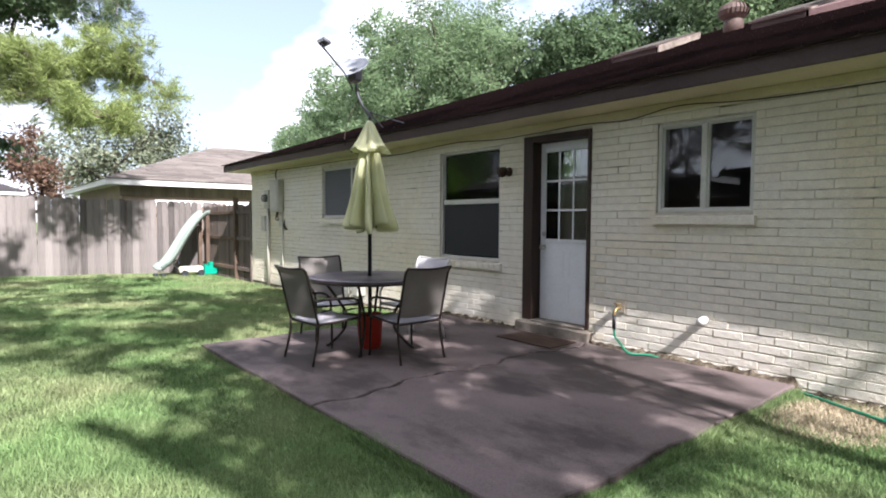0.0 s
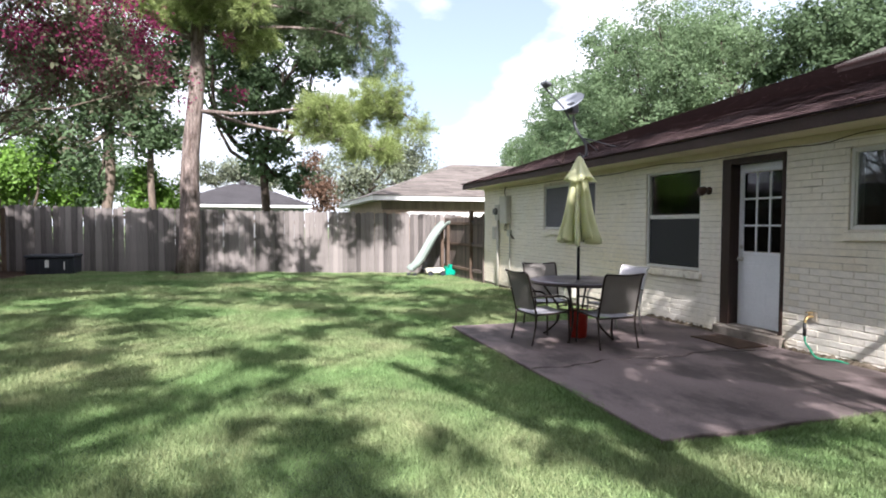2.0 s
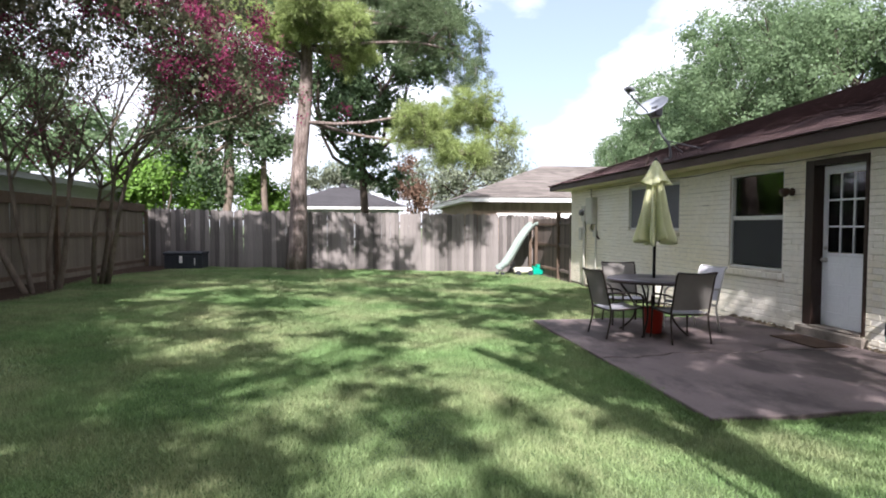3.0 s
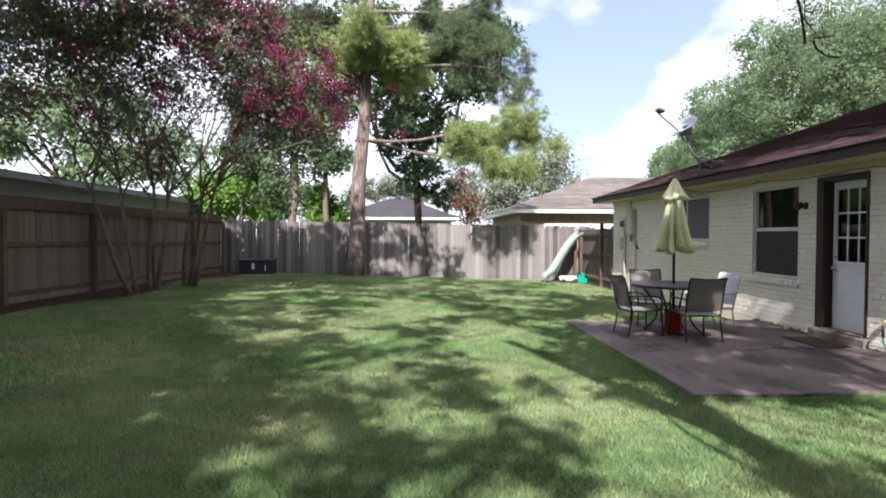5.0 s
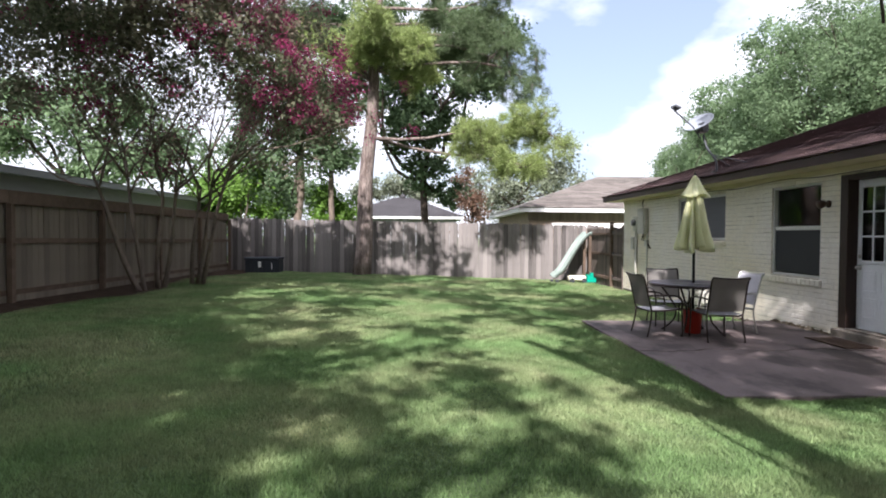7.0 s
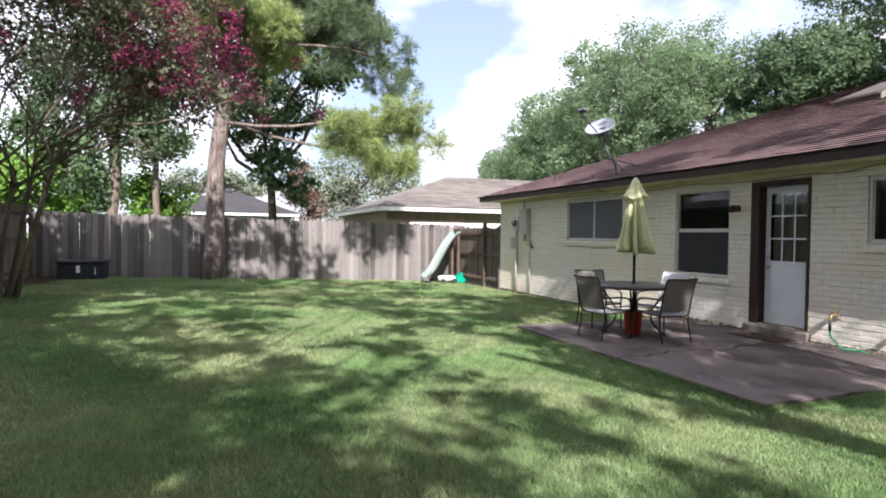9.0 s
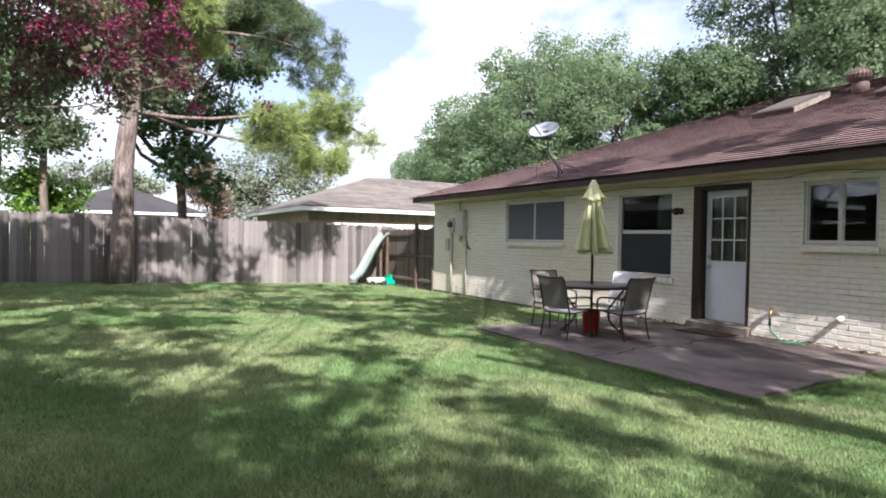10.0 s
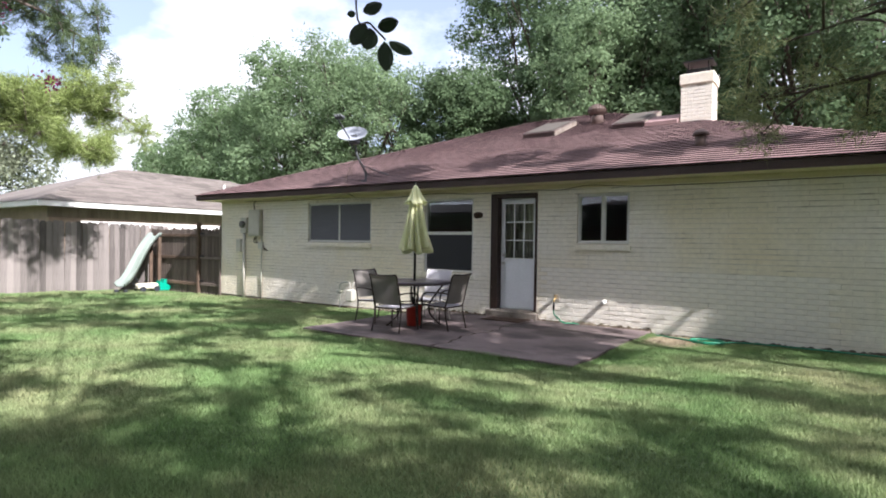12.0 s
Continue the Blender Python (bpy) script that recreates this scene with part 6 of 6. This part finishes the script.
# mostly unseen trees behind and over the camera, added to shade the yard
def shade_chance(x, y):
    """How closely the unseen crown is leaved sunward of a lawn place, 0 to 1; its gaps make the lit patches."""
    def bump(cx, cy, rx, ry):
        return math.exp(-((x - cx) / rx) ** 2 - ((y - cy) / ry) ** 2)
    p = 0.50
    p -= 0.62 * bump(-1.0, 6.9, 1.5, 0.75) + 0.55 * bump(0.4, 4.2, 0.9, 1.1) + 0.50 * bump(0.75, 2.6, 0.55, 1.0) + 0.60 * bump(0.9, 0.2, 0.7, 0.9)
    p -= 0.45 * bump(-3.9, 11.2, 1.2, 0.35) + 0.35 * bump(-4.0, 8.4, 0.6, 0.3) + 0.4 * bump(1.8, 10.0, 1.2, 0.5) + 0.35 * bump(-0.5, 12.4, 2.2, 0.4) + 0.35 * bump(2.4, 13.6, 2.0, 1.0)
    p -= 0.25 * bump(-2.6, 3.1, 0.6, 0.4) + 0.35 * bump(3.2, 8.4, 0.8, 0.6)
    left = -1.1 if y < 1.5 else -1.1 - 0.5 * (y - 1.5)
    p += 0.46 / (1 + math.exp((x - max(left, -4.6)) * 3.0)) * (1 - 0.8 * bump(-3.9, 11.2, 1.2, 0.35)) * (1 - 0.5 * bump(-2.4, 2.7, 0.5, 0.5))
    p += 0.6 / (1 + math.exp((x - max(left - 1.2, -5.2)) * 4.0)) * (1 - 0.8 * bump(-3.9, 11.2, 1.2, 0.35))
    p += 0.5 * bump(1.55, 4.0, 0.35, 2.0)
    if y > 15.4:
        p = 1.0 if x < -2.9 else 0.75 if x < 0.8 else 0.9 if y > 17.8 and 1.5 < x < 2.7 else 0.06
    elif x > 2.0:
        p = 0.3 if y > 7.0 else 0.0
    return p


def spreading_oak():
    """A wide unseen oak, added for shade: heavy limbs from the fork, a bough to each part of the crown, a twig to each
    leaf cluster.
    """
    rng = np.random.default_rng(71)
    bx, by = -6.4, -6.6
    root = thing("shade_oak", (bx, by, gz(bx, by)), "unseen large oak, crown laid out to cast the shade on the lawn", "tree")
    clusters = {}
    step = 0.46
    for i in range(int(13.0 / step)):
        for k in range(int(21.0 / step)):
            x, y = -9.6 + (i + rng.random()) * step, -2.2 + (k + rng.random()) * step
            chance = shade_chance(x, y)
            for layer in range(3 if chance > 1.1 else 2 if chance > 0.95 else 1):
                if rng.random() > chance:
                    continue
                h = rng.uniform(8.4, 10.4)
                r = rng.uniform(0.24, 0.46)
                # cluster set back along the sun ray so its shadow lands at x, y
                c = (x - 0.246 * h, y - 1.047 * h, h + 0.2, r, r * rng.uniform(0.8, 1.2), r * 0.6)
                clusters.setdefault((int(c[0] // 2.6), int(c[1] // 2.6)), []).append(c)
    g = Geo()
    top = Vector((bx + 0.1, by + 0.2, 4.6))
    limb(g, (bx, by, gz(bx, by) - 0.2), top, 0.30, 0.22, rng, 0.03, 6, 12)
    for group in clusters.values():
        mid = sum((Vector(c[:3]) for c in group), Vector()) / len(group) - Vector((0, 0, 0.5))
        way = limb(g, top, mid, 0.022, 0.010, rng, 0.022, 6, 6)
        for c in group:
            limb(g, way[-1], c[:3], 0.011, 0.004, rng, 0.06, 3, 4)
    part("trunk", g, M_BARK, root, smooth=True)
    flat = [c for group in clusters.values() for c in group]
    v, f = leaf_cloud(rng, flat, 95 * len(flat), 0.085, subs=8, spread=0.36)
    part("crown", fast_mesh("crown", v, f, M_LEAF_DARK), M_LEAF_DARK, root)
    return root


oak = spreading_oak()
# unseen; trunk stands where its shadow points, clumps placed to shade wall, patio, roof
slim = broadleaf("shade_oak", (0.15, -5.4), 0.19, 7.4, [(0.9, -5.0, 8.0, 1.1, 1.1, 0.9), (1.6, -3.6, 8.8, 1.2, 1.6, 0.9), (0.8, -2.6, 9.8, 1.2, 1.4, 0.9), (3.0, -0.6, 10.6, 1.3, 1.5, 0.8), (1.2, -0.8, 10.6, 1.4, 1.5, 0.8), (2.2, -5.6, 10.4, 0.7, 0.9, 0.7), (3.3, -7.6, 7.3, 1.2, 1.2, 0.9), (3.0, -8.9, 8.8, 1.1, 1.5, 0.8), (3.9, -9.4, 7.6, 0.9, 1.0, 0.8), (3.3, -7.7, 7.9, 0.7, 0.9, 0.6), (3.5, -7.3, 7.2, 0.6, 0.8, 0.5), (4.2, -2.0, 9.0, 0.9, 1.3, 0.7), (4.3, -4.8, 9.0, 0.8, 1.2, 0.8), (4.3, -6.8, 9.2, 0.6, 0.9, 0.6), (0.2, -4.4, 8.4, 1.2, 1.5, 0.9), (0.4, -6.4, 8.5, 0.9, 0.8, 0.7)],
                 16500, 0.11, M_LEAF_DARK, M_BARK, "unseen slim oak, crown placed to shade the patio, the house wall and the roof", 72, subs=14, spread=0.22, limb_r=0.11)
for tree_ob, p, q, r0 in ((oak, (-6.1, -5.5, 4.6), (-3.62, -0.1, 3.0), 0.05), (slim, (0.2, -5.3, 4.8), (0.6, -1.2, 3.4), 0.04)):
    g = Geo()
    limb(g, p, q, r0, 0.01, np.random.default_rng(5), 0.03, 8, 7)
    part("low_bough", g, M_BARK, tree_ob, smooth=True)
g = Geo()
g.tube(curve_points([(0.15, -5.4, 5.9), (-0.1, -5.35, 6.5), (-0.75, -5.3, 7.7), (-1.3, -5.2, 8.6), (-1.7, -5.3, 9.3)], 5), [0.13] * 8 + [0.10] * 8 + [0.08] * 5, 9)
part("high_bough", g, M_BARK, slim, smooth=True)
pine("pine_tree", (1.9, -6.3), (0.2, 0.3), 9.8, 0.2, [
    (4.1, 84, 6.7, -1.0, 84, False, 0.76), (4.4, 81, 6.3, -0.6, 70, True, 0.72), (4.6, 87, 6.2, -0.4, 60, False, 0.74), (4.9, 83, 5.9, -0.2, 64, False, 0.70), (5.2, 79, 5.6, 0.1, 50, True, 0.7),
    (8.0, 200, 1.4, 0.5, 30, True), (8.6, 120, 1.2, 0.5, 30, True), (9.2, 150, 1.0, 0.5, 30, True)],
    "pine with a long low bough over the lawn", 52, (M_DARKBARK, M_NEEDLE_OLIVE, M_NEEDLE_SHADED), per=26, puff=(0.10, 0.26), sprigs=11, needle=0.17)


# trees out of view, added to cut the sky light on the yard
for i, (x, y) in enumerate(((-8.8, -1.0), (-12.0, -8.5), (-6.0, -13.0), (0.0, -13.5), (6.0, -13.0))):
    rng = np.random.default_rng(200 + i)
    broadleaf("tall_tree", (x, y), 0.25, 3.6, crown_of(rng, x, y, 6.4, 2.7 if x < -7 and y > -5 else 3.4, 3.4, 12), 11000, 0.12, M_LEAF_DARK, M_BARK, "unseen dense leafy tree, added outside the yard fence to block light", 200 + i, "trees round the yard", subs=22, spread=0.28)


# ---- neighbouring houses ----
def hip_house(name, x0, x1, y0, y1, eave, slope, wall_mat, roof_mat, label, trim, inset=0.5, along="x", seed=0):
    zb = min(gz(x0, y0), gz(x1, y1)) - 0.3
    root = thing(name, ((x0 + x1) / 2, (y0 + y1) / 2, zb), label, "house", "neighbouring houses")
    part("wall", Geo().box((x0 + inset, y0 + inset, zb), (x1 - inset, y1 - inset, eave - 0.12)), wall_mat, root)
    part("soffit", Geo().box((x0 + 0.05, y0 + 0.05, eave - 0.13), (x1 - 0.05, y1 - 0.05, eave - 0.09)), trim, root)
    for lo, hi in (((x0, y0, eave - 0.17), (x1, y0 + 0.05, eave + 0.01)), ((x0, y1 - 0.05, eave - 0.17), (x1, y1, eave + 0.01)), ((x0, y0 + 0.051, eave - 0.17), (x0 + 0.05, y1 - 0.051, eave + 0.01)), ((x1 - 0.05, y0 + 0.051, eave - 0.17), (x1, y1 - 0.051, eave + 0.01))):
        part("fascia", Geo().box(lo, hi, 0.006), trim, root)
    run = min(x1 - x0, y1 - y0) / 2
    rz = eave + run * slope
    g = Geo()
    if x1 - x0 >= y1 - y0:
        p, q = (x0 + run, (y0 + y1) / 2, rz), (x1 - run, (y0 + y1) / 2, rz)
    else:
        p, q = ((x0 + x1) / 2, y0 + run, rz), ((x0 + x1) / 2, y1 - run, rz)
    v = [(x0 - 0.03, y0 - 0.03, eave + 0.012), (x1 + 0.03, y0 - 0.03, eave + 0.012), (x1 + 0.03, y1 + 0.03, eave + 0.012), (x0 - 0.03, y1 + 0.03, eave + 0.012), p, q]
    f = [(0, 1, 5, 4), (1, 2, 5), (2, 3, 4, 5), (3, 0, 4)] if x1 - x0 >= y1 - y0 else [(0, 1, 4), (1, 2, 5, 4), (2, 3, 5), (3, 0, 4, 5)]
    g.add(v, f + [(3, 2, 1, 0)])
    rf = part("roof", g, roof_mat, root)
    # courses on the slope that faces the yard
    r = random.Random(seed)
    g = Geo()
    rows = int(run / 0.17)
    for i in range(rows):
        a = i * 0.17
        xa, xb = x0 + a, x1 - a
        x = xa
        while x < xb - 0.05:
            w = min(r.choice((0.3, 0.45, 0.9)), xb - x)
            y, z, z2 = y0 + a - 0.03, eave + 0.02 + slope * a, eave + 0.02 + slope * (a + 0.19)
            g.add([(x, y, z + 0.022), (x + w - 0.01, y, z + 0.022), (x + w - 0.01, y + 0.19, z2 + 0.004), (x, y + 0.19, z2 + 0.004), (x, y, z), (x + w - 0.01, y, z)], [(0, 1, 2, 3), (4, 5, 1, 0)])
            x += w
    part("shingles", g, roof_mat, rf, kind="stuff")
    return root


nb = hip_house("neighbour_house", 3.25, 18.0, 20.15, 30.0, 2.66, 0.37, M_NBRICK, M_SHINGLE_TAN, "neighbour's low brick house with a tan hip roof and white gutter", M_GUTTER, seed=21)
part("frieze_board", Geo().box((3.7, 20.60, 2.16), (17.5, 20.648, 2.52), 0.004), M_FENCE_W, nb)
part("white_board", Geo().box((4.7, 20.59, 1.86), (17.4, 20.648, 2.06), 0.004), M_GUTTER, nb, "white trim board above the fence")
for k, x in enumerate((11.5, 13.2)):
    part("vent_pipe", Geo().tube([(x, 22.6, 3.4), (x, 22.6, 4.0)], 0.05, 10), M_GUTTER, nb)
dk = hip_house("neighbour_house", -6.6, 2.4, 38.0, 46.0, 2.85, 0.40, M_NWALL, M_SHINGLE_GREY, "far pale house with a dark grey hip roof", M_GUTTER, seed=22)
part("vent", Geo().lathe([(0.2, 0.0), (0.25, 0.3), (0.15, 0.5)], 12, (-2.1, 41.8, 4.2)), M_SHINGLE_GREY, dk)
wn1 = hip_house("neighbour_house", -21.0, -10.6, 10.2, 31.0, 3.1, 0.16, M_NWALL, M_SHINGLE_GREY, "side neighbour's pale house behind the fence", M_NWALL, seed=23)
hip_house("neighbour_house", -20.0, -10.0, -6.0, 9.4, 3.2, 0.20, M_NWALL, M_SHINGLE_GREY, "side neighbour's pale house behind the fence", M_NWALL, seed=24)

# ---- small things ----
def leafy_twig():
    """A kinked sprig with broad oval leaves on short stalks."""
    root = thing("hanging_twig", (-3.745, -0.128, 1.70), "dark leafy twig hanging from the oak bough", "twig")
    right = Vector((0.64, -0.77, 0.0))
    top = Vector((-3.715, -0.118, 1.672))
    ax = curve_points([(-3.62, -0.1, 3.02), (-3.68, -0.11, 2.4), (-3.71, -0.118, 1.80), top, top + right * 0.012 + Vector((0, 0, -0.012)), top + right * 0.026 + Vector((0, 0, -0.026))], 5)
    part("stem", Geo().tube(ax, [0.004] * 8 + [0.0016] * 5 + [0.0009] * (len(ax) - 13), 6), M_DARKBARK, root)
    # along the sprig, turn in the hanging plane, length, width, twist
    for along, turn, length, width, twist in ((0.004, 20, 0.021, 0.016, 0.3), (0.003, 200, 0.009, 0.007, 0.2), (0.012, 245, 0.028, 0.020, -0.25), (0.018, 262, 0.024, 0.020, 0.2), (0.022, 15, 0.022, 0.015, -0.3), (0.034, 275, 0.032, 0.017, 0.15), (0.036, -28, 0.028, 0.014, 0.35)):
        length, width = length * 0.85, width * 0.85
        o = top + right * along * 0.72 + Vector((0, 0, -along * 0.72))
        a = radians(turn)
        d = (right * math.cos(a) + Vector((0, 0, math.sin(a)))).normalized()
        face = (right.cross(Vector((0, 0, 1))) + d * 0.1).normalized()
        side = (d.cross(face) + face * twist).normalized()
        out = [(0, 0), (0.10, 0.24), (0.28, 0.44), (0.50, 0.50), (0.74, 0.42), (0.92, 0.20), (1.0, 0.0), (0.92, -0.20), (0.74, -0.42), (0.50, -0.50), (0.28, -0.44), (0.10, -0.24)]
        up_pts = [tuple(o + d * (0.003 + length * u) + side * width * w + face * 0.18 * length * (u * u - abs(w) * 0.5)) for u, w in out]
        low = [tuple(Vector(p) - face * 0.0005) for p in up_pts]
        m = len(out)
        part("leaf", Geo().add(up_pts + low, [tuple(range(m)), tuple(range(m, 2 * m))[::-1]] + [(i, m + i, m + (i + 1) % m, (i + 1) % m) for i in range(m)]), M_TWIGLEAF, root)


def bare_twig():
    """A thin dead twig with curling side shoots."""
    o = Vector((0.843, -0.773, 2.56))
    root = thing("hanging_twig", o, "thin bare curling twig hanging from the bough", "twig")

    def shoot(ctrl, r0, r1):
        pts = curve_points([o + Vector((x, 0.04 * math.sin(9 * x + 7 * z), z)) for x, z in ctrl], 5)
        n = len(pts) - 1
        part("shoot", Geo().tube(pts, [r0 + (r1 - r0) * i / n for i in range(n + 1)], 6), M_DARKBARK, root)
    pts = curve_points([(0.6, -1.2, 3.42), (0.74, -0.95, 3.0), (0.82, -0.80, 2.72), o, o + Vector((0.03, 0.0, -0.12)), o + Vector((0.055, 0.01, -0.235))], 6)
    part("stem", Geo().tube(pts, [0.009] * 6 + [0.006] * (len(pts) - 6), 6), M_DARKBARK, root)
    shoot([(0.055, -0.235), (0.07, -0.27), (0.12, -0.295), (0.18, -0.29), (0.26, -0.25)], 0.005, 0.002)
    shoot([(0.06, -0.225), (0.12, -0.215), (0.17, -0.195), (0.185, -0.16)], 0.0035, 0.0015)
    shoot([(0.035, -0.115), (0.065, -0.115), (0.095, -0.085), (0.12, -0.05)], 0.0035, 0.0015)
    shoot([(0.05, -0.18), (0.025, -0.155), (0.03, -0.11), (0.035, -0.07), (0.015, -0.01)], 0.003, 0.0015)
    shoot([(0.05, -0.17), (0.075, -0.165), (0.085, -0.15)], 0.003, 0.0012)
    shoot([(0.008, -0.01), (-0.012, -0.02), (-0.008, -0.045), (0.012, -0.05)], 0.003, 0.0012)


leafy_twig()
bare_twig()


# ---- grass ----
def grass():
    rng = np.random.default_rng(81)

    def zone(n, x0, x1, y0, y1, h, w, keep):
        x, y = rng.uniform(x0, x1, n), rng.uniform(y0, y1, n)
        ok = keep(x, y)
        x, y = x[ok], y[ok]
        k = len(x)
        z = ground_z(x, y) - 0.02
        a = rng.uniform(0, 2 * np.pi, k)
        hh = h * rng.uniform(0.55, 1.25, k) * (0.85 + 0.3 * np.sin(x * 3.1 + y * 1.7) * np.sin(y * 2.3 - x))
        lean = rng.normal(0, 0.45, (k, 2)) * hh[:, None]
        ww = w * rng.uniform(0.7, 1.3, k)
        dx, dy = np.cos(a) * ww, np.sin(a) * ww
        v = np.stack([np.stack([x - dx, y - dy, z], 1), np.stack([x + dx, y + dy, z], 1), np.stack([x + lean[:, 0], y + lean[:, 1], z + hh], 1)], 1).reshape(-1, 3)
        return v

    def lawn(x, y):
        on_patio = (x > P_X0 + 0.005) & (x < WX) & (y > P_Y0 + 0.01) & (y < P_Y1 - 0.005)
        bare = ((x - 4.45) / 0.55) ** 2 + ((y - 1.45) / 0.42) ** 2 < rng.uniform(0.3, 1.3, len(x))
        bed = (x < -6.5 + 0.35 * np.sin(y * 0.9) + rng.normal(0, 0.08, len(x)))
        wall = x > WX - 0.06
        return ~on_patio & ~bare & ~bed & ~wall
    # edge of the patio: grass hangs a little over it
    v = [zone(420000, -3.6, 4.95, -2.2, 4.2, 0.043, 0.0042, lawn),
         zone(330000, -6.6, 4.95, 4.2, 10.0, 0.047, 0.0062, lawn),
         zone(170000, -6.9, 5.0, 10.0, 16.75, 0.06, 0.0095, lawn),
         zone(40000, -6.8, -3.6, -2.0, 4.2, 0.055, 0.008, lawn),
         zone(30000, -1.0, 4.95, -3.6, -2.2, 0.055, 0.008, lawn)]
    edge = zone(9000, P_X0 - 0.03, P_X0 + 0.03, P_Y0, P_Y1, 0.065, 0.005, lambda x, y: x < P_X0 + 0.03)
    edge2 = zone(7000, P_X0, P_X1, P_Y0 - 0.05, P_Y0 + 0.005, 0.065, 0.005, lambda x, y: x > 0)
    v = np.concatenate(v + [edge, edge2])
    me = fast_mesh("grass", v, np.arange(len(v)).reshape(-1, 3), M_GRASS)
    tagged(new("grass", me), "mown green lawn grass, dappled with shade", "grass", kind="stuff")
    s = zone(16000, 3.75, 5.0, 0.9, 2.0, 0.035, 0.004, lambda x, y: ((x - 4.45) / 0.58) ** 2 + ((y - 1.45) / 0.44) ** 2 < rng.uniform(0.4, 1.2, len(x)))
    tagged(new("dry_grass", fast_mesh("dry_grass", s, np.arange(len(s)).reshape(-1, 3), M_DRYGRASS)), "patch of dry straw-coloured grass by the patio", "grass", kind="stuff")


grass()
bed = Geo()
n = 60
for i in range(n + 1):
    y = -8.9 + (FY - 0.1 + 8.9) * i / n
    xe = -6.5 + 0.35 * math.sin(y * 0.9)
    bed.v += [(FX + 0.02, y, gz(FX, y) + 0.012), (xe + 0.15, y, gz(xe, y) - 0.012)]
for i in range(n):
    bed.f.append((2 * i, 2 * i + 1, 2 * i + 3, 2 * i + 2))
tagged(part("flower_bed", bed, M_DIRT), "bare dark soil strip along the board fence", "soil", kind="structure")

def wall_foot():
    rng = random.Random(77)
    g = Geo()
    n = 420
    for i in range(n + 1):
        y = W_Y0 + (W_Y1 - W_Y0) * i / n
        on = P_Y0 < y < P_Y1 and not (3.75 < y < 4.86)
        base = PATIO_Z if P_Y0 < y < P_Y1 else gz(4.9, y)
        wdt = rng.uniform(0.015, 0.085) if on else rng.uniform(0.02, 0.06)
        hgt = rng.uniform(0.0, 0.035) if on else rng.uniform(0.0, 0.03)
        g.v += [(WX - 0.002, y, base + hgt + 0.01), (WX - wdt * 0.5, y, base + hgt * 0.7 + 0.004), (WX - wdt - 0.03, y, base - 0.015)]
    for i in range(n):
        for k in range(2):
            a = 3 * i + k
            g.f.append((a, a + 1, a + 4, a + 3))
    tagged(part("soil_edge", g, M_DEBRIS), "dark soil and leaf litter along the foot of the wall", "soil", kind="stuff")


wall_foot()

# ---- bricks of the west wall ----
BR_Y0, BR_Y1 = -0.6, 3.84
random.seed(44)
inv = world_of(wall_west).inverted()
joined = Geo()
near = 0
run = None


def flush_run():
    if run:
        s0, s1, z = run
        dx, t = random.uniform(-0.003, 0.002), random.uniform(-0.0025, 0.0025)
        joined.box((WX + dx, s0, z + 0.001 + t), (WX + 0.05, s1, z + COURSE - random.choice((0.005, 0.007, 0.010, 0.013)) + t), 0.003)


for s0, s1, z in brick_spots():
    full = abs((s1 - s0) - (BL - 0.0044)) < 0.002
    if full and BR_Y0 < s0 and s1 < BR_Y1 and z < 1.05 and near < 300:
        ob = piece(me_brick, (WX + random.uniform(-0.003, 0.002), s0 - 0.0022, z), wall_west, inv)
        ob.rotation_euler = (random.uniform(-0.012, 0.012), 0, random.uniform(-0.008, 0.008))
        near += 1
    elif run and abs(run[2] - z) < 1e-6 and s0 - run[1] < 0.006 and random.random() < 0.45:
        run = (run[0], s1, z)
    else:
        flush_run()
        run = (s0, s1, z)
flush_run()
part("bricks", joined, M_BRICK_J, wall_west, "painted bricks in running bond", kind="stuff")
